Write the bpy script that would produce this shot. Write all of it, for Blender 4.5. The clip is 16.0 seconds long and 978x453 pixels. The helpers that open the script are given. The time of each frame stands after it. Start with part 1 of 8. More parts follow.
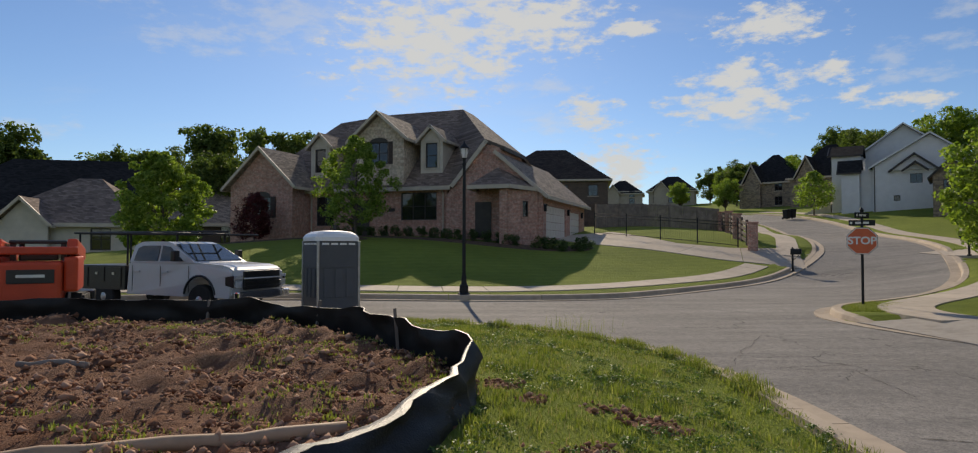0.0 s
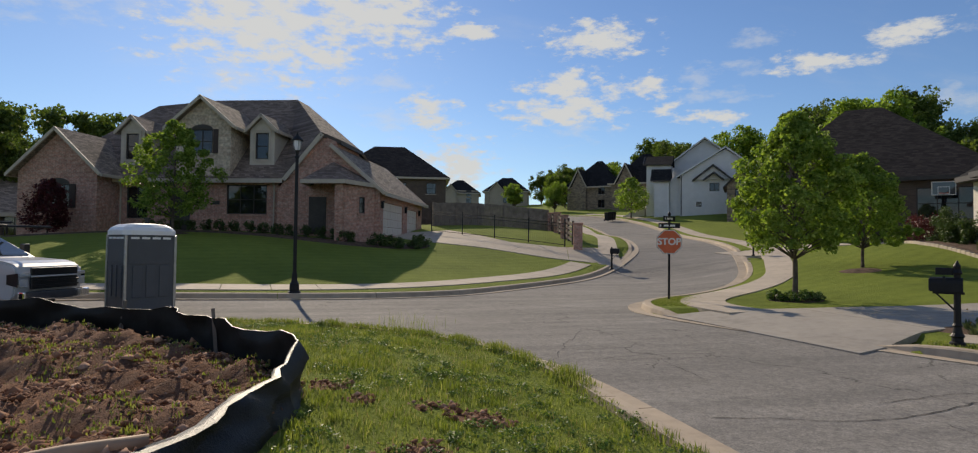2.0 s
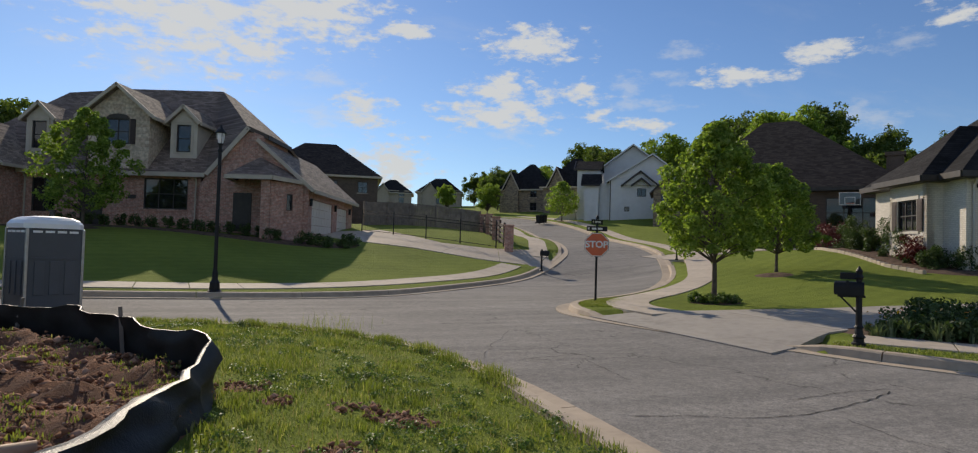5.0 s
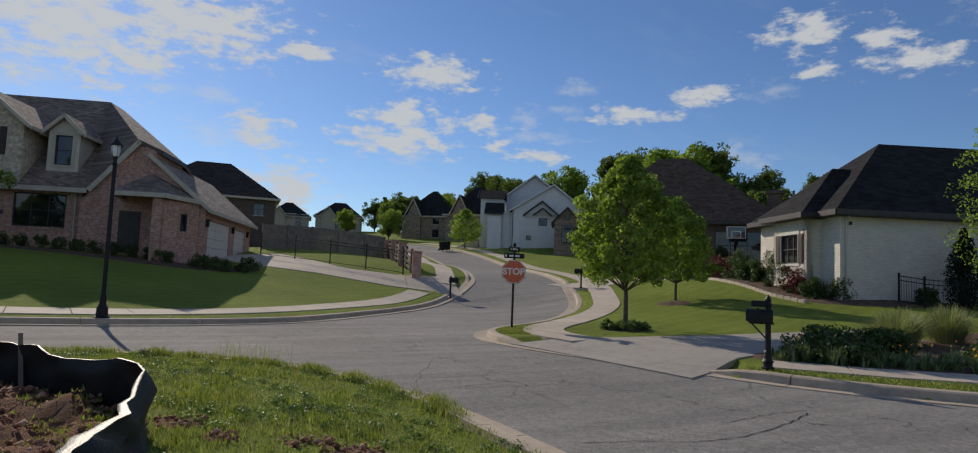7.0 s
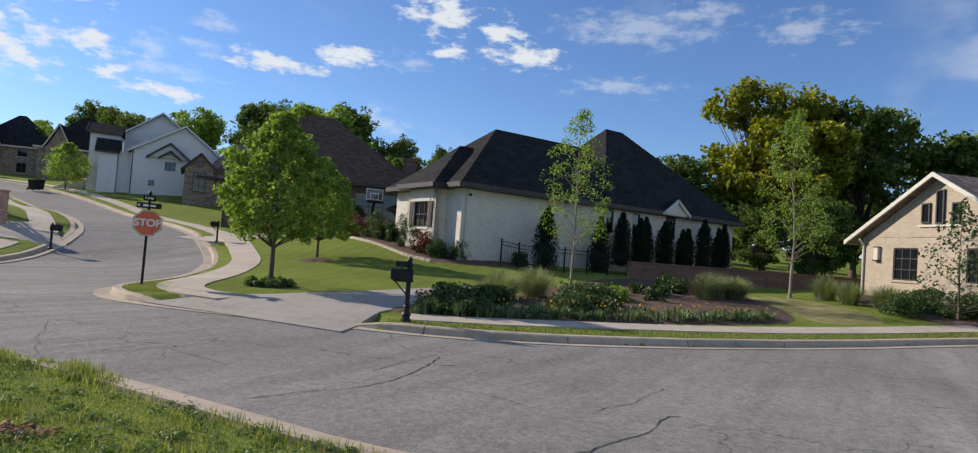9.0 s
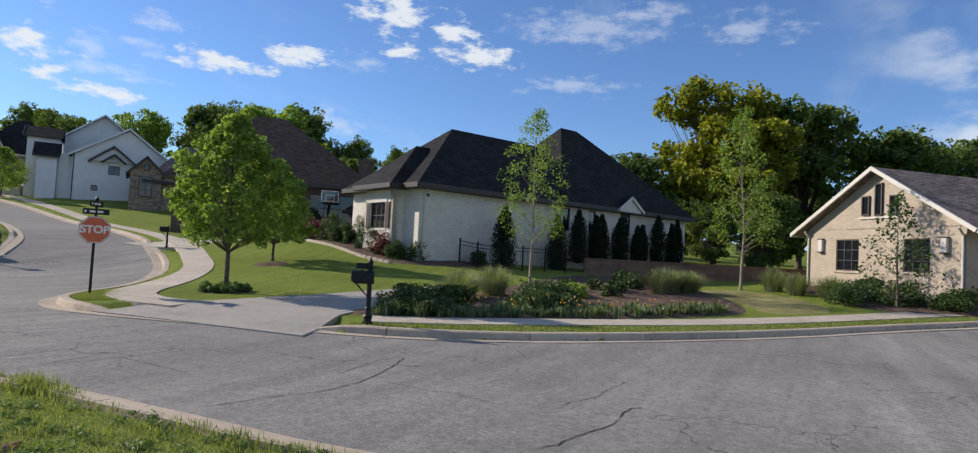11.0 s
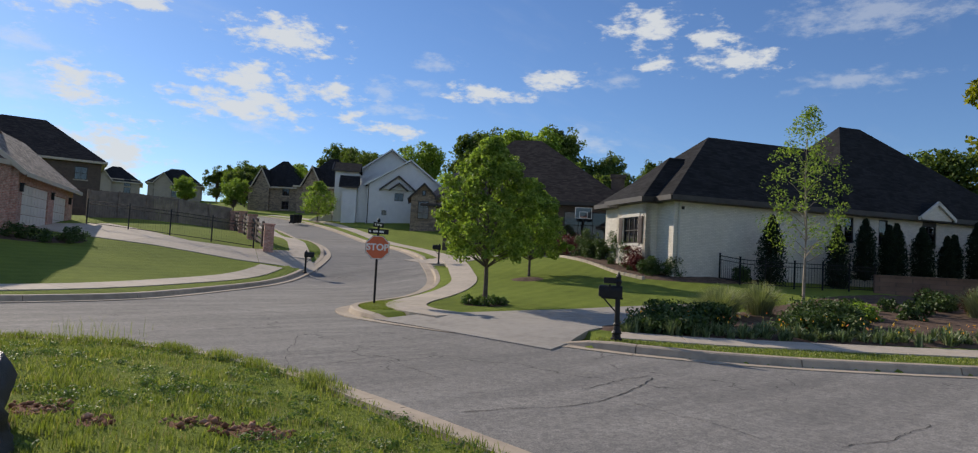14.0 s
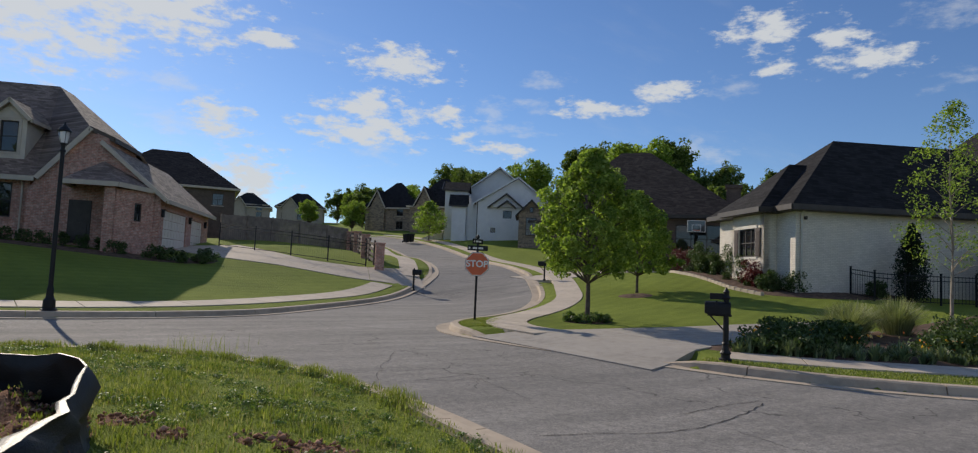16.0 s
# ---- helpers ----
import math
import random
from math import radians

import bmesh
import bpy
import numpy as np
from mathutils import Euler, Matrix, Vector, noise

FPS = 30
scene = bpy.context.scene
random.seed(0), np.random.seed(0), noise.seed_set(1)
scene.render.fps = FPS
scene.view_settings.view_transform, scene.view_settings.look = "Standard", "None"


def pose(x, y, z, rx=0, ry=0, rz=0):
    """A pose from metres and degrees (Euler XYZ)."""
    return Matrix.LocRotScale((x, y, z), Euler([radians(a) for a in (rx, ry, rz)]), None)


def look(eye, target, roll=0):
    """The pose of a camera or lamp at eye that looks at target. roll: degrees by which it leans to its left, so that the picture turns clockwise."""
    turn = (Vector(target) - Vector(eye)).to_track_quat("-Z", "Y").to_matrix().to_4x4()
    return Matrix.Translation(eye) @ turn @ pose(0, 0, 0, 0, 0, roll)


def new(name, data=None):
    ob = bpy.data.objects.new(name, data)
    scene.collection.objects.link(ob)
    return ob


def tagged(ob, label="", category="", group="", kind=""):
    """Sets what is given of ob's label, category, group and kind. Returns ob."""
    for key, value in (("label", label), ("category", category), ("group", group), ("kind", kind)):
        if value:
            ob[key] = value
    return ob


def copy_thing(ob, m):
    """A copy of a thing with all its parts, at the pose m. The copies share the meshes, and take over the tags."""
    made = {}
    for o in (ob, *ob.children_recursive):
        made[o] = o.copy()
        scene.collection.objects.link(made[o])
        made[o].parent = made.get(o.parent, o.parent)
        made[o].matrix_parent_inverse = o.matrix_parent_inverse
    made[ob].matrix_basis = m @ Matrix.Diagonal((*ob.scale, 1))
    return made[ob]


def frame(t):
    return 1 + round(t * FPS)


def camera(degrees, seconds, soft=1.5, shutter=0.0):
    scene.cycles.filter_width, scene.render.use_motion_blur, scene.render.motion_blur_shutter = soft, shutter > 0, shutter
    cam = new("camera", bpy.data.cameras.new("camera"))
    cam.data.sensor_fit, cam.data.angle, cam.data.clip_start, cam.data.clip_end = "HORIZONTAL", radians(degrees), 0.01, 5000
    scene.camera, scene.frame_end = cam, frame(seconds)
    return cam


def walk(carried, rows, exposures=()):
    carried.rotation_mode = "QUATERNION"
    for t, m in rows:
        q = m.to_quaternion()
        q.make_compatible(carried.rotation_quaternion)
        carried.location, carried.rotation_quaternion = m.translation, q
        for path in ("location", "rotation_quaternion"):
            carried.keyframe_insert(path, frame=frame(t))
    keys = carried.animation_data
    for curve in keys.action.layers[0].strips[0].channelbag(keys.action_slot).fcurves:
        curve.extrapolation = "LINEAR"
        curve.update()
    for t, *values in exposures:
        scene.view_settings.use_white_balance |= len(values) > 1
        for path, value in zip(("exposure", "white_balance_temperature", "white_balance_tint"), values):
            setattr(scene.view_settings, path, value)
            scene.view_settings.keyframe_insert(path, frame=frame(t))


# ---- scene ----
cam = camera(74.21, 16.0, 1.15)
PATH = [
    (0, pose(0.000, 0.000, 1.736, 91.701, -0.093, 0.026)),
    (0.5, pose(0.015, 0.006, 1.731, 91.430, -0.364, -3.572)),
    (1, pose(0.026, -0.008, 1.739, 91.486, -0.702, -7.681)),
    (1.5, pose(0.039, 0.021, 1.731, 91.607, -0.732, -11.218)),
    (2, pose(0.057, 0.025, 1.734, 91.592, -0.743, -14.284)),
    (2.5, pose(0.074, 0.042, 1.732, 91.573, -0.744, -17.073)),
    (3, pose(0.077, 0.042, 1.727, 91.696, -0.970, -19.531)),
    (5.5, pose(0.133, 0.067, 1.704, 91.891, -1.718, -20.435)),
    (6, pose(-0.012, 0.291, 1.675, 93.487, -1.440, -21.373)),
    (6.5, pose(-0.173, 0.421, 1.669, 94.558, -1.393, -24.386)),
    (7, pose(-0.347, 0.423, 1.662, 94.552, -2.321, -29.295)),
    (7.5, pose(-0.533, 0.491, 1.667, 94.576, -2.764, -35.595)),
    (8, pose(-0.770, 0.523, 1.696, 94.105, -2.658, -43.615)),
    (8.5, pose(-0.906, 0.453, 1.707, 93.304, -3.355, -52.483)),
    (9, pose(-1.022, 0.386, 1.719, 92.480, -4.277, -61.019)),
    (11.5, pose(-1.134, 0.426, 1.712, 92.678, -3.013, -64.858)),
    (12, pose(-1.045, 0.445, 1.686, 92.336, -3.980, -61.577)),
    (12.5, pose(-0.960, 0.525, 1.677, 92.127, -4.407, -56.655)),
    (13, pose(-0.902, 0.555, 1.677, 92.381, -3.842, -51.189)),
    (13.5, pose(-0.842, 0.523, 1.692, 92.792, -3.235, -46.232)),
    (14, pose(-0.753, 0.456, 1.673, 92.972, -2.965, -42.345)),
    (14.5, pose(-0.599, 0.393, 1.681, 93.005, -2.733, -39.874)),
    (15, pose(-0.492, 0.405, 1.665, 93.204, -2.970, -37.900)),
    (15.5, pose(-0.378, 0.458, 1.669, 93.511, -2.922, -35.407)),
    (16, pose(-0.276, 0.479, 1.665, 94.001, -2.467, -32.452)),
]
walk(cam, PATH, [(0, -0.34, 7600, 11), (3, -0.28, 7500, 11), (5.5, -0.35, 7200, 11), (6.5, -0.52, 7000, 11), (8, -0.33, 6850, 11), (9, 0.08, 6800, 11),
                 (11.5, 0.10, 6650, 11), (12.5, 0.04, 6650, 11), (13.5, -0.14, 6800, 11), (14.5, -0.18, 6900, 11), (16, -0.31, 6900, 11)])

# ---- world, sun ----
SUN_AZ, SUN_EL = radians(-6.0), radians(27.0)   # azimuth from +y towards +x
w = bpy.data.worlds.new("sky")
scene.world = w
w.use_nodes = True
wt = w.node_tree
wt.nodes.clear()


def wn(kind, **kw):
    n = wt.nodes.new(kind)
    for k, v in kw.items():
        n.inputs[k].default_value = v
    return n


def wmath(op, a, b):
    n = wt.nodes.new("ShaderNodeMath")
    n.operation = op
    for i, v in enumerate((a, b)):
        if hasattr(v, "links"):
            wt.links.new(v, n.inputs[i])
        else:
            n.inputs[i].default_value = v
    return n.outputs[0]


sky = wt.nodes.new("ShaderNodeTexSky")
sky.sky_type = "NISHITA"
sky.sun_disc = False
sky.sun_elevation, sky.sun_rotation = SUN_EL, SUN_AZ
sky.air_density, sky.dust_density, sky.ozone_density = 1.0, 0.12, 3.0
tcw = wt.nodes.new("ShaderNodeTexCoord")
sep = wt.nodes.new("ShaderNodeSeparateXYZ")
wt.links.new(tcw.outputs["Generated"], sep.inputs[0])
up = wmath("MAXIMUM", sep.outputs[2], 0.0)
den = wmath("ADD", up, 0.22)
comb = wt.nodes.new("ShaderNodeCombineXYZ")
wt.links.new(wmath("DIVIDE", sep.outputs[0], den), comb.inputs[0])
wt.links.new(wmath("DIVIDE", sep.outputs[1], den), comb.inputs[1])

# clouds by azimuth, elevation and half widths, in degrees
CUMULUS = [(-5.3, 17.6, 8.0, 4.2), (3.1, 19.2, 7.6, 2.8), (-0.6, 15.9, 2.8, 1.8), (12.4, 18.4, 2.0, 0.75), (23.7, 17.6, 4.4, 1.3), (21.0, 13.7, 3.8, 1.3), (20.3, 11.4, 4.8, 1.1), (23.1, 12.3, 2.8, 1.2),
           (8.8, 11.5, 2.6, 1.4), (11.2, 7.0, 3.4, 2.0), (28.4, 13.5, 2.2, 0.95), (33.2, 10.8, 2.6, 0.5), (29.8, 11.6, 1.7, 0.6), (47.3, 16.0, 2.3, 0.8), (41.1, 14.6, 3.2, 0.85), (55.2, 20.4, 3.0, 1.2),
           (60.9, 19.0, 1.3, 1.3), (62.6, 17.3, 3.6, 0.85), (56.3, 17.2, 1.7, 0.6)]
VEILS = [(-17.6, 18.6, 5.6, 2.0), (-24.4, 16.5, 4.2, 1.2), (-7.5, 13.7, 3.8, 2.3), (22.2, 10.6, 2.5, 1.5), (4.7, 13.8, 4.0, 0.7), (-35.1, 8.7, 2.6, 0.6), (32.1, 14.3, 1.6, 0.8), (36.3, 14.6, 1.6, 0.7),
         (5.3, 10.6, 1.8, 1.2), (52.4, 16.1, 1.6, 0.9), (50.5, 10.8, 2.4, 1.1), (71.4, 15.2, 4.0, 0.7), (72.7, 20.0, 6.5, 1.4), (77.4, 21.0, 3.5, 0.9), (36.9, 16.9, 2.0, 0.7), (86.0, 19.5, 3.5, 1.1), (33.7, 12.6, 2.6, 0.5), (-32, 19, 4, 1.2)]
ARC = 57.29578
angles = wt.nodes.new("ShaderNodeCombineXYZ")
wt.links.new(wmath("MULTIPLY", wmath("ARCTAN2", sep.outputs[0], sep.outputs[1]), ARC), angles.inputs[0])
wt.links.new(wmath("MULTIPLY", wmath("ARCSINE", sep.outputs[2], 0.0), ARC), angles.inputs[1])


def wvec(op, a, b):
    n = wt.nodes.new("ShaderNodeVectorMath")
    n.operation = op
    for i, v in enumerate((a, b)):
        if hasattr(v, "links"):
            wt.links.new(v, n.inputs[i])
        else:
            n.inputs[i].default_value = v
    return n.outputs["Value"] if op == "LENGTH" else n.outputs[0]


def wnoise(vec, scale, detail, rough, out="Fac"):
    nz = wn("ShaderNodeTexNoise", Scale=scale, Detail=detail, Roughness=rough)
    wt.links.new(vec, nz.inputs["Vector"])
    return nz.outputs[out]


def wsmooth(value, lo, hi):
    mr = wt.nodes.new("ShaderNodeMapRange")
    mr.interpolation_type = "SMOOTHSTEP"
    mr.inputs["From Min"].default_value, mr.inputs["From Max"].default_value = lo, hi
    wt.links.new(value, mr.inputs["Value"])
    return mr.outputs[0]


wide = wvec("MULTIPLY", angles.outputs[0], (0.42, 1.0, 1.0))
bent = wvec("ADD", angles.outputs[0], wvec("MULTIPLY", wvec("SUBTRACT", wnoise(wide, 0.55, 5.0, 0.6, "Color"), (0.5, 0.5, 0.5)), (5.0, 2.2, 0.0)))
frayed = wnoise(wvec("MULTIPLY", angles.outputs[0], (0.6, 1.35, 1.0)), 0.75, 9.0, 0.64)


def cloud_group(spots, lo, hi, ragged):
    """Cover of a group of clouds: rounded masses frayed by fractal noise."""
    total = None
    for a, e, ra, re in spots:
        r = wvec("LENGTH", wvec("MULTIPLY", wvec("SUBTRACT", bent, (a, e, 0.0)), (0.68 / ra, 0.66 / re, 0.0)), (0, 0, 0))
        body = wmath("SUBTRACT", 1.0, r)
        total = body if total is None else wmath("MAXIMUM", total, body)
    return wsmooth(wmath("ADD", total, wmath("MULTIPLY", wmath("SUBTRACT", frayed, 0.5), ragged)), lo, hi)


masses = cloud_group(CUMULUS, 0.14, 0.85, 3.0)
veils = wmath("MULTIPLY", cloud_group(VEILS, 0.1, 1.1, 3.0), 0.4)
# unseen clouds at the camera's back, added to brighten the shaded house fronts
behind = wmath("MULTIPLY", wsmooth(wnoise(comb.outputs[0], 2.2, 8.0, 0.58), 0.455, 0.64), wsmooth(wmath("MULTIPLY", sep.outputs[1], -1.0), 0.0, 0.3))
wisps = wmath("MULTIPLY", wsmooth(wnoise(wvec("MULTIPLY", comb.outputs[0], (0.6, 1.4, 1.0)), 2.4, 10.0, 0.6), 0.52, 0.85), 0.22)
cover = wmath("MAXIMUM", wmath("MAXIMUM", masses, veils), wmath("MAXIMUM", behind, wisps))
fade = wt.nodes.new("ShaderNodeMapRange")
fade.inputs["From Min"].default_value, fade.inputs["From Max"].default_value = 0.0, 0.08
wt.links.new(sep.outputs[2], fade.inputs["Value"])
cover = wmath("MULTIPLY", wmath("MULTIPLY", cover, fade.outputs[0]), 0.92)
tint = wt.nodes.new("ShaderNodeMix")
tint.data_type, tint.blend_type = "RGBA", "MULTIPLY"
tint.inputs["Factor"].default_value = 1.0
wt.links.new(sky.outputs[0], tint.inputs["A"])
tint.inputs["B"].default_value = (0.74, 0.93, 1.22, 1)
mixc = wt.nodes.new("ShaderNodeMix")
mixc.data_type = "RGBA"
wt.links.new(cover, mixc.inputs["Factor"])
wt.links.new(tint.outputs["Result"], mixc.inputs["A"])
mixc.inputs["B"].default_value = (6.5, 7.0, 7.5, 1)
bg = wn("ShaderNodeBackground", Strength=0.115)
wt.links.new(mixc.outputs["Result"], bg.inputs[0])
wt.links.new(bg.outputs[0], wt.nodes.new("ShaderNodeOutputWorld").inputs[0])

sun_data = bpy.data.lights.new("sun", "SUN")
sun_data.energy, sun_data.angle, sun_data.color = 4.9, radians(0.6), (1.0, 0.92, 0.80)
sun = new("sun", sun_data)
to_sun = Vector((math.sin(SUN_AZ) * math.cos(SUN_EL), math.cos(SUN_AZ) * math.cos(SUN_EL), math.sin(SUN_EL)))
sun.matrix_world = look(to_sun * 60, (0, 0, 0))

# ---- materials ----


class Nodes:
    """A small wrapper for building one node material."""

    def __init__(self, name):
        self.mat = bpy.data.materials.new(name)
        self.mat.use_nodes = True
        self.t = self.mat.node_tree
        self.b = self.t.nodes["Principled BSDF"]
        self.out = self.t.nodes["Material Output"]

    def n(self, kind, **kw):
        node = self.t.nodes.new(kind)
        for k, v in kw.items():
            node.inputs[k].default_value = v
        return node

    def link(self, a, b):
        self.t.links.new(a, b)

    def coord(self, which="world"):
        if which == "world":
            return self.n("ShaderNodeNewGeometry").outputs["Position"]
        return self.n("ShaderNodeTexCoord").outputs["Object"]

    def noise(self, vec, scale, detail=4.0, rough=0.55):
        node = self.n("ShaderNodeTexNoise", Scale=scale, Detail=detail, Roughness=rough)
        self.link(vec, node.inputs["Vector"])
        return node.outputs["Fac"]

    def ramp(self, fac, stops):
        node = self.n("ShaderNodeValToRGB")
        els = node.color_ramp.elements
        while len(els) < len(stops):
            els.new(0.5)
        for e, (p, c) in zip(els, stops):
            e.position, e.color = p, (*c, 1)
        self.link(fac, node.inputs[0])
        return node.outputs["Color"]

    def mix(self, fac, a, b, blend="MIX"):
        node = self.n("ShaderNodeMix")
        node.data_type, node.blend_type = "RGBA", blend
        for v, key in ((fac, "Factor"), (a, "A"), (b, "B")):
            if hasattr(v, "links"):
                self.link(v, node.inputs[key])
            else:
                node.inputs[key].default_value = v if key == "Factor" else (*v, 1)
        return node.outputs["Result"]

    def math(self, op, a, b=0.0):
        node = self.n("ShaderNodeMath")
        node.operation = op
        for i, v in enumerate((a, b)):
            if hasattr(v, "links"):
                self.link(v, node.inputs[i])
            else:
                node.inputs[i].default_value = v
        return node.outputs[0]

    def bump(self, height, strength, distance=0.02):
        node = self.n("ShaderNodeBump", Strength=strength, Distance=distance)
        self.link(height, node.inputs["Height"])
        self.link(node.outputs[0], self.b.inputs["Normal"])

    def done(self, colour, rough=0.8, metal=0.0, spec=0.4):
        if hasattr(colour, "links"):
            self.link(colour, self.b.inputs["Base Color"])
        else:
            self.b.inputs["Base Color"].default_value = (*colour, 1)
        self.b.inputs["Roughness"].default_value = rough
        self.b.inputs["Metallic"].default_value = metal
        self.b.inputs["Specular IOR Level"].default_value = spec
        return self.mat


def plain(name, c, var=0.25, scale=3.0, fine=40.0, rough=0.7, metal=0.0, bump=0.15, spec=0.4):
    """Painted or raw surface: broad stains, fine grain and a light relief."""
    m = Nodes(name)
    v = m.coord()
    broad, grain = m.noise(v, scale, 4), m.noise(v, fine, 3)
    dark, light = [x * (1 - var) for x in c], [min(1, x * (1 + var)) for x in c]
    col = m.mix(m.math("MULTIPLY", grain, 0.35), m.ramp(broad, [(0.3, dark), (0.7, light)]), [x * (1 - var * 0.6) for x in c])
    if bump:
        m.bump(grain, bump, 0.01)
    return m.done(col, rough, metal, spec)


def island(name, colours, rough=0.6, trans=0.0, spec=0.3, seedscale=0.35):
    """Leaves, blades, clods: each island takes its own shade; a broad drift over the whole."""
    m = Nodes(name)
    geo = m.n("ShaderNodeNewGeometry")
    k = len(colours) - 1
    fac = m.math("ADD", m.math("MULTIPLY", geo.outputs["Random Per Island"], 0.65), m.math("MULTIPLY", m.noise(geo.outputs["Position"], seedscale, 2), 0.35))
    col = m.ramp(fac, [(0.12 + 0.76 * i / k, c) for i, c in enumerate(colours)])
    mat = m.done(col, rough, 0.0, spec)
    if trans:
        tr = m.n("ShaderNodeBsdfTranslucent")
        m.link(m.mix(1.0, col, (1.4, 1.55, 0.65), "MULTIPLY"), tr.inputs["Color"])
        ms = m.n("ShaderNodeMixShader")
        ms.inputs[0].default_value = trans
        m.link(m.b.outputs[0], ms.inputs[1])
        m.link(tr.outputs[0], ms.inputs[2])
        m.link(ms.outputs[0], m.out.inputs["Surface"])
    return mat


def wall_uv(m):
    """u along an axis-aligned wall of the house's own frame, v up."""
    s = m.n("ShaderNodeSeparateXYZ")
    m.link(m.coord("object"), s.inputs[0])
    c = m.n("ShaderNodeCombineXYZ")
    m.link(m.math("ADD", s.outputs[0], s.outputs[1]), c.inputs[0])
    m.link(s.outputs[2], c.inputs[1])
    return c.outputs[0]


def brickwork(name, a, b, mortar, bw=0.22, bh=0.075, bias=0.0, bump=0.5, msize=0.008, third=None, mottle=0.55):
    m = Nodes(name)
    v = wall_uv(m)
    bt = m.n("ShaderNodeTexBrick", Scale=1.0)
    bt.inputs["Brick Width"].default_value, bt.inputs["Row Height"].default_value = bw, bh
    bt.inputs["Mortar Size"].default_value, bt.inputs["Bias"].default_value = msize, bias
    for k, c in (("Color1", a), ("Color2", b), ("Mortar", mortar)):
        bt.inputs[k].default_value = (*c, 1)
    m.link(v, bt.inputs["Vector"])
    w_ = m.coord()
    patch = m.noise(w_, 1.3, 5, 0.65)
    col = bt.outputs["Color"]
    if third:
        cells = m.n("ShaderNodeTexBrick", Scale=1.0)
        cells.inputs["Brick Width"].default_value, cells.inputs["Row Height"].default_value = bw, bh
        cells.inputs["Mortar Size"].default_value = 0.0
        cells.inputs["Bias"].default_value = -0.35
        cells.inputs["Color1"].default_value, cells.inputs["Color2"].default_value = (0, 0, 0, 1), (1, 1, 1, 1)
        m.link(v, cells.inputs["Vector"])
        col = m.mix(m.math("MULTIPLY", cells.outputs["Color"], 0.8), col, third)
    col = m.mix(mottle, col, m.ramp(patch, [(0.3, (0.6, 0.6, 0.6)), (0.7, (1.15, 1.12, 1.1))]), "MULTIPLY")
    col = m.mix(0.7, col, m.ramp(m.noise(w_, 7.0, 2, 0.5), [(0.38, (0.68, 0.66, 0.66)), (0.62, (1.22, 1.2, 1.18))]), "MULTIPLY") if third else col
    h = m.math("SUBTRACT", m.math("MULTIPLY", m.noise(w_, 30, 3), 0.35), bt.outputs["Fac"])
    m.bump(h, bump, 0.012)
    return m.done(col, 0.85, 0, 0.3)


def shingles(name, c, var=0.35):
    m = Nodes(name)
    v = wall_uv(m)
    bt = m.n("ShaderNodeTexBrick", Scale=1.0)
    bt.inputs["Brick Width"].default_value, bt.inputs["Row Height"].default_value = 0.32, 0.10
    bt.inputs["Mortar Size"].default_value, bt.inputs["Bias"].default_value = 0.006, 0.0
    bt.inputs["Color1"].default_value = (*[x * (1 - var) for x in c], 1)
    bt.inputs["Color2"].default_value = (*[x * (1 + var) for x in c], 1)
    bt.inputs["Mortar"].default_value = (*[x * 0.4 for x in c], 1)
    m.link(v, bt.inputs["Vector"])
    w_ = m.coord()
    col = m.mix(0.7, bt.outputs["Color"], m.ramp(m.noise(w_, 0.6, 6, 0.6), [(0.3, (0.75, 0.75, 0.75)), (0.72, (1.2, 1.18, 1.15))]), "MULTIPLY")
    m.bump(m.math("SUBTRACT", m.math("MULTIPLY", m.noise(w_, 60, 2), 0.4), bt.outputs["Fac"]), 0.5, 0.015)
    return m.done(col, 0.92, 0, 0.12)


